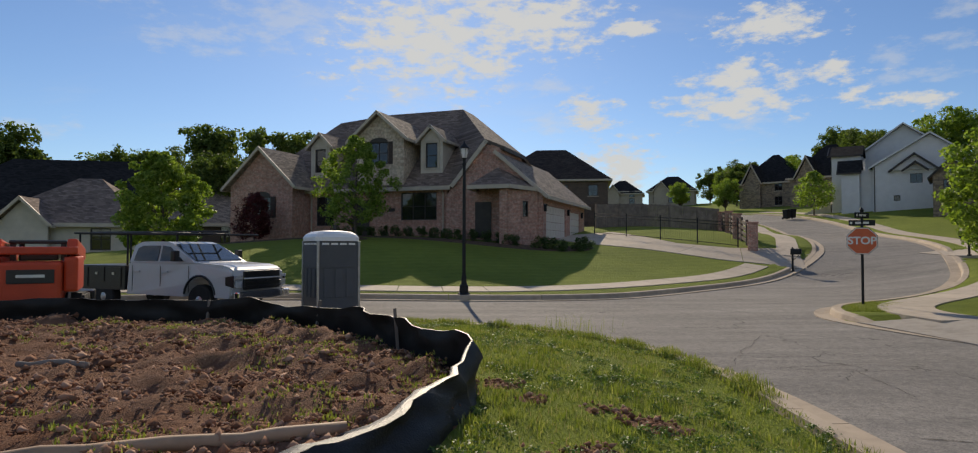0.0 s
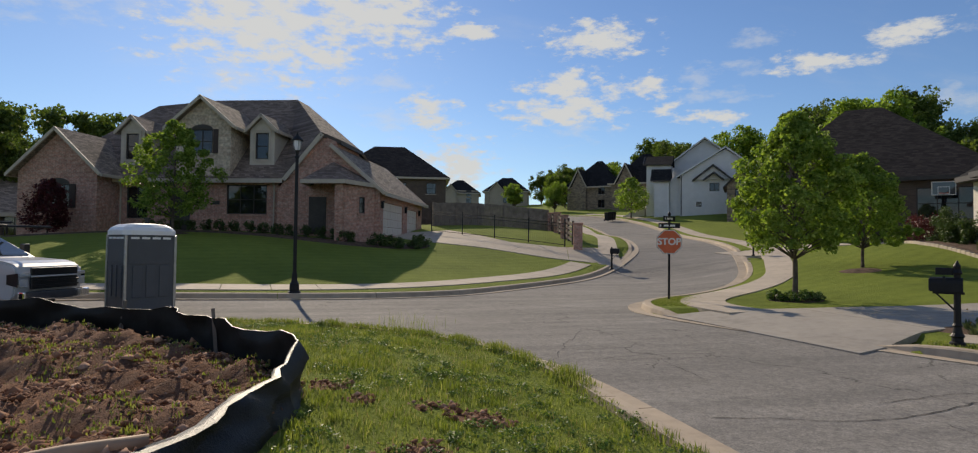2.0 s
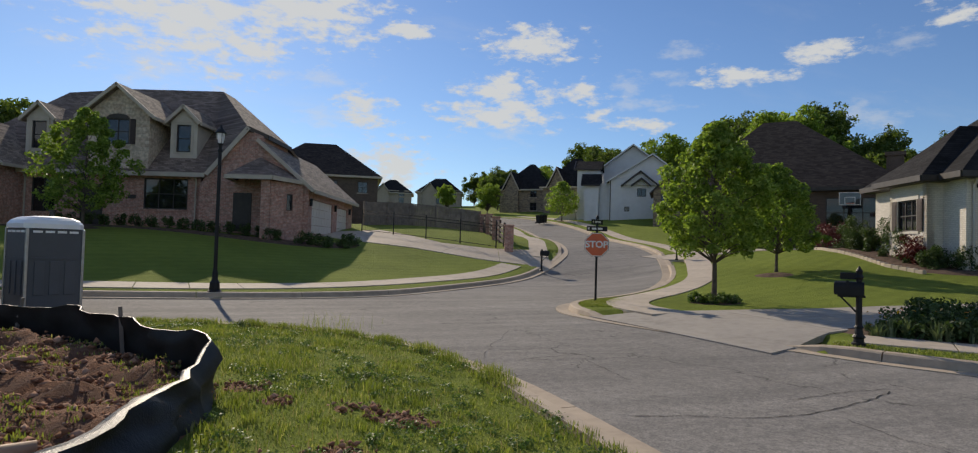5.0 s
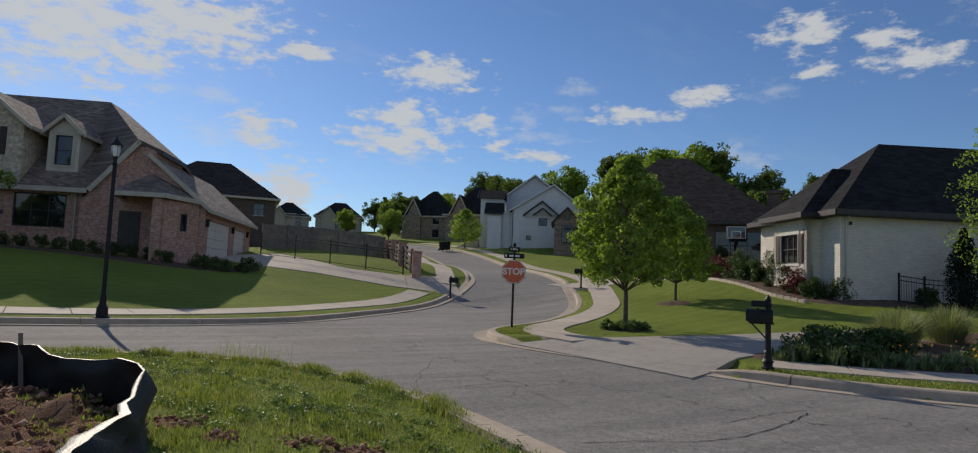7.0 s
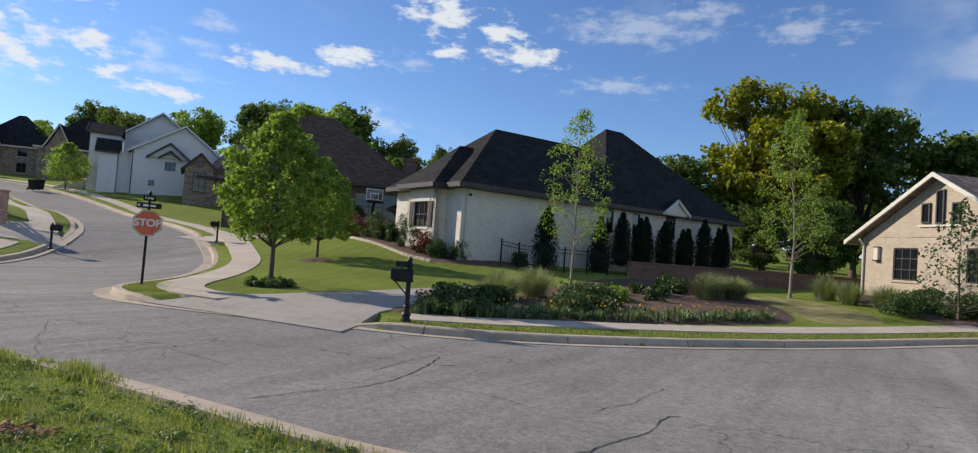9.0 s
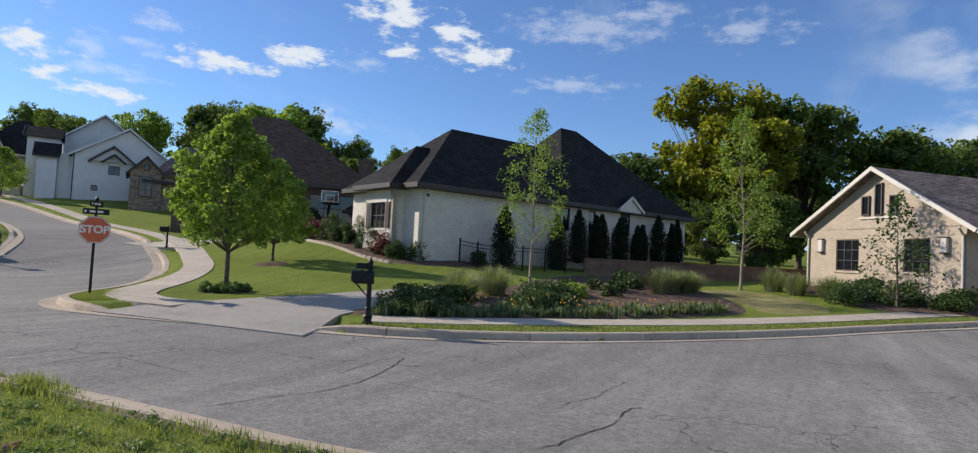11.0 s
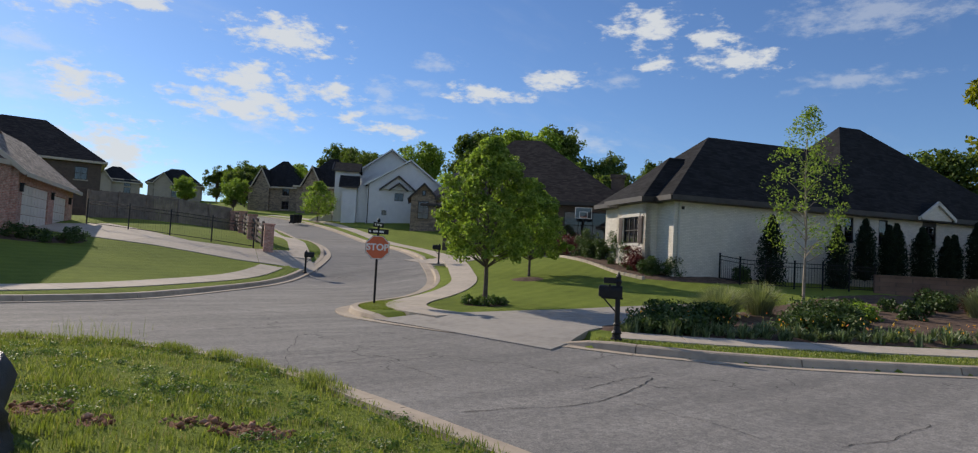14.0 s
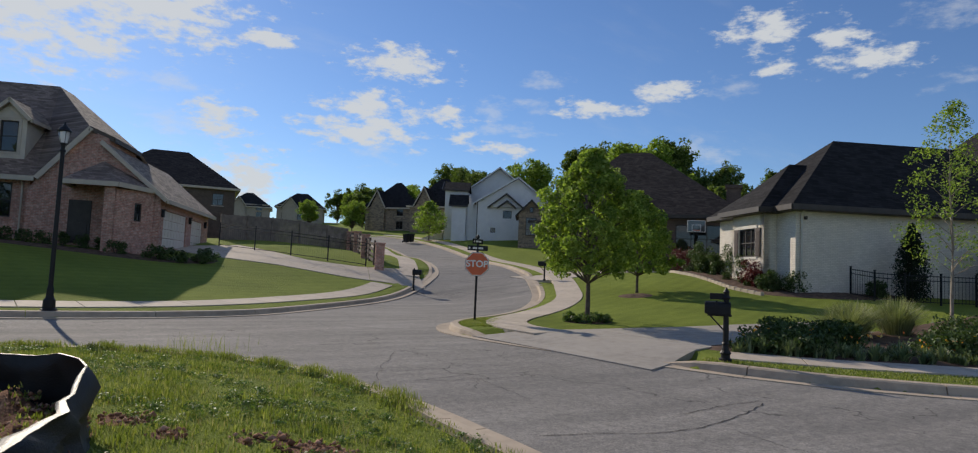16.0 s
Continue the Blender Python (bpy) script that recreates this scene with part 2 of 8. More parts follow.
def make_asphalt():
    m = Nodes("asphalt")
    v = m.coord()
    broad, mid, fine = m.noise(v, 0.18, 5, 0.6), m.noise(v, 1.9, 6, 0.7), m.ramp(m.noise(v, 48, 4, 0.8), [(0.36, (0, 0, 0)), (0.64, (1, 1, 1))])
    col = m.ramp(m.math("ADD", m.math("MULTIPLY", broad, 0.6), m.math("MULTIPLY", mid, 0.4)),
                 [(0.35, (0.285, 0.266, 0.24)), (0.5, (0.35, 0.327, 0.296)), (0.66, (0.43, 0.402, 0.362))])
    col = m.mix(0.8, col, m.ramp(m.noise(v, 9.0, 4, 0.65), [(0.35, (0.74, 0.74, 0.75)), (0.65, (1.16, 1.15, 1.13))]), "MULTIPLY")
    streak = m.n("ShaderNodeMapping")
    streak.inputs["Rotation"].default_value, streak.inputs["Scale"].default_value = (0, 0, radians(44)), (0.12, 1.4, 1.0)
    m.link(v, streak.inputs[0])
    col = m.mix(0.7, col, m.ramp(m.noise(streak.outputs[0], 1.0, 5, 0.6), [(0.36, (0.76, 0.76, 0.77)), (0.64, (1.18, 1.17, 1.16))]), "MULTIPLY")
    pits = m.ramp(m.noise(v, 21, 3, 0.75), [(0.52, (0, 0, 0)), (0.68, (1, 1, 1))])
    col = m.mix(m.math("MULTIPLY", pits, 0.5), col, (0.10, 0.097, 0.092))
    col = m.mix(m.math("MULTIPLY", fine, 0.65), col, (0.08, 0.08, 0.08))
    vor = m.n("ShaderNodeTexVoronoi", Scale=0.32)
    vor.feature = "DISTANCE_TO_EDGE"
    bent = m.n("ShaderNodeVectorMath")
    wob = m.n("ShaderNodeTexNoise", Scale=1.1, Detail=6.0)
    m.link(v, wob.inputs["Vector"])
    bent.operation = "MULTIPLY_ADD"
    m.link(wob.outputs["Color"], bent.inputs[0])
    bent.inputs[1].default_value = (1.6, 1.6, 0.0)
    m.link(v, bent.inputs[2])
    m.link(bent.outputs[0], vor.inputs["Vector"])
    thin = m.math("LESS_THAN", vor.outputs["Distance"], 0.003)
    some = m.math("GREATER_THAN", m.noise(v, 0.25, 2), 0.52)
    crack = m.math("MULTIPLY", thin, some)
    col = m.mix(m.math("MULTIPLY", crack, 0.55), col, (0.03, 0.03, 0.03))
    m.bump(m.math("SUBTRACT", fine, m.math("MULTIPLY", crack, 3.0)), 0.35, 0.006)
    return m.done(col, 0.92, 0, 0.12)


def make_lawn():
    m = Nodes("lawn")
    v = m.coord()
    broad, mid, fine = m.noise(v, 0.22, 4), m.noise(v, 2.2, 6, 0.7), m.noise(v, 38, 4, 0.7)
    wv = m.n("ShaderNodeTexWave", Scale=0.42, Distortion=2.2, Detail=1.0)
    mp = m.n("ShaderNodeMapping")
    mp.inputs["Rotation"].default_value = (0, 0, radians(70))
    m.link(v, mp.inputs[0])
    m.link(mp.outputs[0], wv.inputs["Vector"])
    f = m.math("ADD", m.math("ADD", m.math("MULTIPLY", broad, 0.4), m.math("MULTIPLY", mid, 0.35)), m.math("MULTIPLY", wv.outputs["Fac"], 0.06))
    col = m.ramp(f, [(0.28, (0.165, 0.21, 0.042)), (0.45, (0.245, 0.30, 0.058)), (0.6, (0.325, 0.38, 0.075)), (0.75, (0.40, 0.43, 0.11))])
    col = m.mix(m.math("MULTIPLY", fine, 0.5), col, (0.10, 0.13, 0.026))
    m.bump(fine, 0.9, 0.05)
    return m.done(col, 0.95, 0, 0.05)


def make_soil():
    m = Nodes("soil")
    v = m.coord()
    broad, mid, fine = m.noise(v, 0.7, 5, 0.65), m.noise(v, 5, 6, 0.7), m.noise(v, 45, 4, 0.7)
    f = m.math("ADD", m.math("MULTIPLY", broad, 0.45), m.math("MULTIPLY", mid, 0.55))
    col = m.ramp(f, [(0.3, (0.15, 0.07, 0.042)), (0.46, (0.29, 0.145, 0.088)), (0.6, (0.40, 0.22, 0.14)), (0.74, (0.52, 0.325, 0.22))])
    col = m.mix(m.math("MULTIPLY", fine, 0.6), col, (0.14, 0.075, 0.046))
    m.bump(m.math("ADD", fine, mid), 1.0, 0.06)
    return m.done(col, 0.95, 0, 0.15)


def make_concrete(name, c):
    m = Nodes(name)
    v = m.coord()
    info = m.n("ShaderNodeObjectInfo")
    broad, mid, fine = m.noise(v, 0.5, 5, 0.65), m.noise(v, 4, 5, 0.65), m.noise(v, 80, 3)
    f = m.math("ADD", m.math("MULTIPLY", broad, 0.5), m.math("MULTIPLY", mid, 0.5))
    col = m.ramp(f, [(0.32, [x * 0.72 for x in c]), (0.5, c), (0.7, [x * 1.15 for x in c])])
    col = m.mix(0.5, col, m.ramp(info.outputs["Random"], [(0.0, (0.8, 0.8, 0.8)), (1.0, (1.12, 1.11, 1.1))]), "MULTIPLY")
    col = m.mix(m.math("MULTIPLY", fine, 0.3), col, [x * 0.6 for x in c])
    m.bump(fine, 0.3, 0.006)
    return m.done(col, 0.85, 0, 0.3)


def make_glass(name, tint):
    m = Nodes(name)
    mat = m.done(tint, 0.03, 0, 0.6)
    m.b.inputs["Transmission Weight"].default_value = 0.35
    m.b.inputs["Coat Weight"].default_value = 0.4
    return mat


ASPHALT, LAWN, SOIL = make_asphalt(), make_lawn(), make_soil()
CONCRETE = make_concrete("pale_concrete", (0.52, 0.44, 0.35))
GUTTER = make_concrete("kerb_concrete", (0.47, 0.38, 0.285))
DRIVE = make_concrete("driveway_concrete", (0.40, 0.36, 0.31))
BRICK = brickwork("red_brick", (0.52, 0.25, 0.19), (0.37, 0.165, 0.125), (0.54, 0.45, 0.39), third=(0.68, 0.48, 0.39), mottle=0.4)
STONE = brickwork("buff_stone", (0.66, 0.55, 0.43), (0.54, 0.44, 0.34), (0.55, 0.48, 0.40), 0.45, 0.18, third=(0.50, 0.36, 0.28), mottle=0.35)
WHITE_BRICK = brickwork("white_painted_brick", (0.80, 0.74, 0.655), (0.70, 0.645, 0.565), (0.60, 0.545, 0.47), bump=0.5, mottle=0.3)
CREAM_BRICK = brickwork("cream_brick", (0.50, 0.415, 0.32), (0.42, 0.345, 0.265), (0.46, 0.40, 0.33), mottle=0.3)
GREY_STONE = brickwork("grey_stone", (0.40, 0.315, 0.235), (0.29, 0.225, 0.17), (0.3, 0.27, 0.24), 0.4, 0.17, third=(0.15, 0.125, 0.11))
BROWN_BRICK = brickwork("dark_brown_brick", (0.14, 0.10, 0.08), (0.10, 0.073, 0.06), (0.15, 0.12, 0.10))
WALL_BLOCK = brickwork("reddish_block", (0.27, 0.16, 0.115), (0.20, 0.12, 0.09), (0.16, 0.11, 0.085), 0.4, 0.2)
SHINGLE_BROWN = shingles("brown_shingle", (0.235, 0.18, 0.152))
SHINGLE_UMBER = shingles("umber_shingle", (0.058, 0.046, 0.040))
SHINGLE_DARK = shingles("charcoal_shingle", (0.027, 0.026, 0.027))
SHINGLE_TAN = shingles("tan_shingle", (0.29, 0.235, 0.195))
SIDING = plain("white_siding", (0.72, 0.72, 0.71), 0.06, 1.5, 25, 0.6)
TRIM = plain("beige_trim", (0.50, 0.43, 0.35), 0.12, 2, 30, 0.6)
WHITE_TRIM = plain("white_trim", (0.60, 0.56, 0.50), 0.08, 2, 30, 0.5)
DARK_TRIM = plain("dark_trim", (0.045, 0.037, 0.033), 0.3, 3, 40, 0.5)
BROWN_TRIM = plain("brown_trim", (0.075, 0.06, 0.05), 0.15, 2, 30, 0.6)
STUCCO = plain("beige_stucco", (0.56, 0.49, 0.41), 0.1, 2, 60, 0.85)
SHUTTER = plain("dark_shutter", (0.05, 0.03, 0.026), 0.2, 4, 60, 0.55)
GLASS = make_glass("window_glass", (0.02, 0.024, 0.03))
GLASS_BLUE = make_glass("windscreen_glass", (0.05, 0.065, 0.075))
GARAGE_DOOR = plain("garage_door_paint", (0.70, 0.63, 0.56), 0.07, 1.5, 30, 0.55)
BLACK_METAL = plain("black_metal", (0.011, 0.011, 0.012), 0.3, 6, 60, 0.5, 0.0, 0.1, 0.3)
STEEL = plain("bare_steel", (0.45, 0.45, 0.45), 0.15, 8, 60, 0.35, 0.9, 0.1)
WEATHERED_WOOD = plain("weathered_wood", (0.21, 0.175, 0.15), 0.35, 2.5, 50, 0.9)
RAIL_WOOD = plain("dark_rail_wood", (0.085, 0.06, 0.05), 0.35, 3, 50, 0.8)
BARK = plain("bark", (0.115, 0.09, 0.07), 0.4, 9, 60, 0.95, 0, 0.8)
PALE_BARK = plain("pale_bark", (0.30, 0.25, 0.20), 0.3, 9, 60, 0.95, 0, 0.6)
MULCH = plain("mulch", (0.13, 0.088, 0.066), 0.5, 5, 40, 0.95, 0, 1.0, 0.1)
LEAF_MAPLE = island("maple_leaf", [(0.095, 0.15, 0.032), (0.165, 0.24, 0.05), (0.25, 0.325, 0.08), (0.35, 0.42, 0.13)], 0.55, 0.45, 0.14)
LEAF_DARK = island("oak_leaf", [(0.045, 0.075, 0.022), (0.085, 0.125, 0.036), (0.135, 0.18, 0.052), (0.20, 0.245, 0.075)], 0.6, 0.36, 0.15)
LEAF_YELLOW = island("yellow_green_leaf", [(0.08, 0.10, 0.014), (0.17, 0.185, 0.018), (0.29, 0.28, 0.026), (0.40, 0.37, 0.04)], 0.55, 0.35)
LEAF_CONIFER = island("conifer_leaf", [(0.008, 0.017, 0.008), (0.014, 0.028, 0.012), (0.022, 0.042, 0.016)], 0.7, 0.1)
DRY_TURF = plain("dry_turf", (0.235, 0.215, 0.09), 0.45, 1.2, 25, 0.95, 0, 0.8, 0.1)
IRIS_LEAF = island("iris_leaf", [(0.05, 0.08, 0.038), (0.11, 0.15, 0.07), (0.20, 0.245, 0.12), (0.29, 0.32, 0.17)], 0.45, 0.2)
LEAF_SHRUB = island("shrub_leaf", [(0.035, 0.06, 0.018), (0.06, 0.10, 0.028), (0.10, 0.145, 0.045)], 0.55, 0.2)
LEAF_RED = island("burgundy_leaf", [(0.045, 0.008, 0.012), (0.09, 0.015, 0.02), (0.14, 0.025, 0.03)], 0.5, 0.25)
LEAF_CLOVER = island("clover_leaf", [(0.06, 0.11, 0.03), (0.11, 0.17, 0.05), (0.19, 0.25, 0.09)], 0.55, 0.3)
STRAW = island("straw", [(0.26, 0.20, 0.10), (0.42, 0.34, 0.19), (0.52, 0.45, 0.28)], 0.7, 0.25)
GRASS_SOFT = island("ornamental_grass_blade", [(0.14, 0.16, 0.085), (0.23, 0.25, 0.135), (0.36, 0.36, 0.22)], 0.6, 0.32)
BLADE = island("grass_blade", [(0.09, 0.12, 0.026), (0.16, 0.195, 0.042), (0.23, 0.26, 0.062), (0.30, 0.315, 0.105), (0.46, 0.40, 0.22)], 0.55, 0.33)
CLOD = island("soil_clod", [(0.15, 0.07, 0.042), (0.27, 0.135, 0.08), (0.38, 0.205, 0.13), (0.50, 0.33, 0.24)], 0.95, 0, 0.15, 1.5)
PETAL = island("petal", [(0.6, 0.25, 0.02), (0.75, 0.45, 0.05), (0.7, 0.15, 0.05), (0.8, 0.7, 0.3)], 0.6, 0.3)

# ---- mesh helpers ----


def part(name, bm, material, parent=None, label=""):
    me = bpy.data.meshes.new(name)
    bm.to_mesh(me)
    bm.free()
    return mesh_part(name, me, material, parent, label)


def mesh_part(name, me, material, parent=None, label=""):
    if not me.materials:
        me.materials.append(material)
    ob = new(name, me)
    ob.parent = parent
    if label:
        tagged(ob, label)
    return ob


def thing(name, m, label, category, group="", kind=""):
    ob = new(name)
    ob.empty_display_size = 0.2
    ob.matrix_basis = m
    return tagged(ob, label, category, group, kind)


def data_part(name, verts, faces, material, parent=None, label="", smooth=False):
    me = bpy.data.meshes.new(name)
    me.from_pydata([tuple(v) for v in verts], [], [tuple(f) for f in faces])
    me.update()
    if smooth:
        me.polygons.foreach_set("use_smooth", [True] * len(me.polygons))
    return mesh_part(name, me, material, parent, label)


def box(bm, x0, x1, y0, y1, z0, z1, m=None, bevel=0.0):
    r = bmesh.ops.create_cube(bm, size=1.0, matrix=Matrix.Translation(((x0 + x1) / 2, (y0 + y1) / 2, (z0 + z1) / 2)) @ Matrix.Diagonal((x1 - x0, y1 - y0, z1 - z0, 1)))
    vs = r["verts"]
    if bevel:
        es = list({e for v in vs for e in v.link_edges})
        q = bmesh.ops.bevel(bm, geom=es, offset=bevel, segments=2, profile=0.6, affect="EDGES")
        vs = list({v for f in q["faces"] for v in f.verts} | {v for v in vs if v.is_valid})
    if m is not None:
        bmesh.ops.transform(bm, matrix=m, verts=vs)
    return vs


def cyl(bm, p0, p1, r0, r1=None, seg=10):
    p0, p1 = Vector(p0), Vector(p1)
    d = p1 - p0
    m = Matrix.Translation((p0 + p1) / 2) @ d.to_track_quat("Z", "Y").to_matrix().to_4x4()
    return bmesh.ops.create_cone(bm, cap_ends=True, segments=seg, radius1=r0, radius2=r0 if r1 is None else r1, depth=d.length, matrix=m)["verts"]


def lathe(bm, profile, seg=14):
    """Turned shape about z from (radius, height) pairs."""
    rings = []
    for r, z in profile:
        rings.append([bm.verts.new((r * math.cos(2 * math.pi * i / seg), r * math.sin(2 * math.pi * i / seg), z)) for i in range(seg)])
    for a, b in zip(rings, rings[1:]):
        for i in range(seg):
            bm.faces.new((a[i], a[(i + 1) % seg], b[(i + 1) % seg], b[i]))
    bm.faces.new(list(reversed(rings[0])))
    bm.faces.new(rings[-1])


def prism(bm, outline, y0, y1):
    """An outline in x, z drawn out from y0 to y1."""
    a = [bm.verts.new((x, y0, z)) for x, z in outline]
    b = [bm.verts.new((x, y1, z)) for x, z in outline]
    bm.faces.new(a)
    bm.faces.new(list(reversed(b)))
    n = len(a)
    for i in range(n):
        bm.faces.new((a[i], b[i], b[(i + 1) % n], a[(i + 1) % n]))
    bmesh.ops.recalc_face_normals(bm, faces=bm.faces)


def slab(bm, pts, thick):
    """A flat polygon with thickness below it."""
    pts = [Vector(p) for p in pts]
    nrm = (pts[1] - pts[0]).cross(pts[2] - pts[0]).normalized()
    if nrm.z < 0:
        pts.reverse()
        nrm = -nrm
    top = [bm.verts.new(p) for p in pts]
    bot = [bm.verts.new(p - nrm * thick) for p in pts]
    bm.faces.new(top)
    bm.faces.new(list(reversed(bot)))
    n = len(pts)
    for i in range(n):
        bm.faces.new((top[i], bot[i], bot[(i + 1) % n], top[(i + 1) % n]))

# ---- the lie of the land ----
LEVEL = [(0, 0), (-12, 0), (14, -4), (0, 12), (-16, 12), (8, 8), (8, 20), (-25, -20), (25, -20), (0, -40), (-12, 20), (11, 25), (0, 20.8), (-20, 22), (90, -60), (-60, -70), (-70, 20)]
SLOPES = [(20, 2, .1), (14.5, 30.8, .35), (14.6, 35.9, 1.3), (6, 41, 2.05), (-4, 40, 2.2), (-7, 33, 1.75), (-17, 40, 1.7), (-28, 48, 1.2), (0, 62, 2.9), (12.5, 53.8, 3.25), (25, 54, 2.6),
          (33, 73, 4.6), (41, 92, 6.6), (50, 125, 9.6), (49, 70, 6.2), (12.7, 15.3, .15), (26, 17, 1.1), (35, 30, 2.0), (29, 23.5, 1.9), (48, 26, 2.2),
          (35, -3, 1.0), (36, 6, .85), (44, 3, 1.2), (26, 3, .45), (120, 20, 6), (100, 90, 14), (-90, 90, 2), (30, 150, 10.6), (-10, 165, 8)]
CP = np.array([(x, y, 0.0) for x, y in LEVEL] + SLOPES, float)


def _phi(r):
    return np.sqrt(r * r + 25.0)


CW = np.linalg.solve(_phi(np.hypot(CP[:, None, 0] - CP[None, :, 0], CP[:, None, 1] - CP[None, :, 1])), CP[:, 2])


def land(x, y):
    """Height of the road-level land at arrays x, y."""
    x, y = np.asarray(x, float), np.asarray(y, float)
    z = np.zeros(np.broadcast(x, y).shape)
    for (cx, cy, _), wgt in zip(CP, CW):
        z += wgt * _phi(np.hypot(x - cx, y - cy))
    far = np.clip((np.hypot(x - 20, y - 40) - 135) / 90, 0, 1)
    return z * (1 - far) + far * 5.0


def tz(x, y):
    return float(land(x, y))


ROAD = [(-90, 17.5), (-20, 19.9), (-4.2, 20.45), (-1.6, 20.65), (1.3, 20.9), (4.4, 21.5), (6.85, 23.55), (10.5, 27.4), (14.5, 31.5), (16.6, 33.8), (18.4, 36.2),
        (20.4, 41), (24, 51), (27.3, 62), (30, 75), (30.5, 90), (27, 105), (15, 135), (21, 139), (33, 107), (37, 92), (37, 78), (33.7, 61), (28.8, 45.5), (24.2, 34.3),
        (21.2, 29.2), (18.8, 25.6), (16.1, 22.5), (13.7, 20.4), (11.9, 18.9), (10.2, 18.0), (9.1, 17.2), (8.5, 16.1), (8.15, 14.9), (8.5, 12.4), (9.4, 9.6), (10.0, 7.7), (11.2, 5.9), (13.4, 3.9),
        (16.8, 1.4), (21, -1.8), (24.1, -4.9), (45, -24), (80, -55), (74, -61), (40, -31), (18, -11), (10.5, -4.6), (5.6, -1.0), (3.7, 1.2), (3.02, 3.7), (3.08, 5.6), (3.1, 7.5), (2.9, 9.2),
        (2.3, 10.9), (1.1, 12.5), (-1.1, 14.1), (-5, 15.0), (-20, 14.6), (-90, 12.0)]


def smooth_loop(pts, rounds=2):
    pts = [np.array(p, float) for p in pts]
    for _ in range(rounds):
        out = []
        for a, b in zip(pts, pts[1:] + pts[:1]):
            out += [a * 0.75 + b * 0.25, a * 0.25 + b * 0.75]
        pts = out
    return np.array(pts)


def smooth_line(pts, rounds=2):
    """Corner cutting for an open line."""
    pts = [np.array(p, float) for p in pts]
    for _ in range(rounds):
        out = [pts[0]]
        for a, b in zip(pts, pts[1:]):
            out += [a * 0.75 + b * 0.25, a * 0.25 + b * 0.75]
        pts = out + [pts[-1]]
    return np.array(pts)


RING = smooth_loop(ROAD)
MOUTHS = [(8.5, 11.6, 2.7), (16.9, 34.3, 2.5), (22.2, 31.0, 2.3)]   # where drives cross the kerb


def dropped(x, y):
    """1 where the kerb is dropped for a drive, 0 elsewhere."""
    f = np.zeros(np.broadcast(x, y).shape)
    for cx, cy, r in MOUTHS:
        f = np.maximum(f, np.clip((r + 0.5 - np.hypot(x - cx, y - cy)) / 0.8, 0, 1))
    return f


def road_side(x, y):
    """Signed distance to the kerb line: positive off the road."""
    x, y = np.asarray(x, float), np.asarray(y, float)
    best = np.full(x.shape, 1e9)
    inside = np.zeros(x.shape, bool)
    for (ax, ay), (bx, by) in zip(RING, np.roll(RING, -1, axis=0)):
        dx, dy = bx - ax, by - ay
        k = np.clip(((x - ax) * dx + (y - ay) * dy) / (dx * dx + dy * dy + 1e-12), 0, 1)
        best = np.minimum(best, np.hypot(x - ax - k * dx, y - ay - k * dy))
        cross = (ay > y) != (by > y)
        with np.errstate(divide="ignore", invalid="ignore"):
            inside ^= cross & (x < (bx - ax) * (y - ay) / (by - ay) + ax)
    return np.where(inside, -best, best)


def lot_rise(x, y, d):
    """The building lot stands a little above its kerb."""
    s = np.clip(d / 3.5, 0, 1)
    own = np.clip((4.5 - x) / 1.0, 0, 1) * np.clip((15.5 - y) / 1.0, 0, 1)
    return 0.22 * s * s * (3 - 2 * s) * own


def turf(x, y):
    """Height of the grass surface."""
    x, y = np.asarray(x, float), np.asarray(y, float)
    d = road_side(x, y)
    return land(x, y) + 0.13 + lot_rise(x, y, d)


def gz(x, y):
    return float(turf(np.array([x]), np.array([y]))[0])


def graded(lo, hi, step, reach):
    mid = list(np.arange(lo, hi + 1e-6, step))
    a, b, s = [], [], step
    p, q = mid[0], mid[-1]
    while q - hi < reach:
        s *= 1.25
        q += s
        p -= s
        a.append(p)
        b.append(q)
    return np.array(a[::-1] + mid + b)


XS, YS = graded(-16, 42, 0.28, 2600), graded(-8, 56, 0.28, 2600)
GX, GY = np.meshgrid(XS, YS)
SD = road_side(GX, GY)
LZ = land(GX, GY)
TURF = LZ + np.where((SD > 0.1) & ((dropped(GX, GY) < 0.3) | (SD > 1.2)), 0.13, -0.06) + lot_rise(GX, GY, SD)


def grid_mesh(name, z, keep, material):
    ny, nx = z.shape
    use = np.zeros(z.shape, bool)
    fy, fx = np.nonzero(keep)
    for dy, dx in ((0, 0), (0, 1), (1, 1), (1, 0)):
        use[fy + dy, fx + dx] = True
    idx = np.cumsum(use.ravel()).reshape(z.shape) - 1
    co = np.stack([GX[use], GY[use], z[use]], 1)
    quads = np.stack([idx[fy, fx], idx[fy, fx + 1], idx[fy + 1, fx + 1], idx[fy + 1, fx]], 1)
    me = bpy.data.meshes.new(name)
    me.from_pydata(co.tolist(), [], quads.tolist())
    me.polygons.foreach_set("use_smooth", [True] * len(me.polygons))
    me.update()
    return mesh_part(name, me, material)


tagged(grid_mesh("ground", TURF, np.ones((len(YS) - 1, len(XS) - 1), bool), LAWN), "mown green lawn rolling up the hillside", "ground", kind="structure")
tagged(grid_mesh("road", LZ, (SD[:-1, :-1] < 0.2) | (SD[1:, 1:] < 0.2), ASPHALT), "worn grey asphalt street climbing the hill", "road", kind="structure")


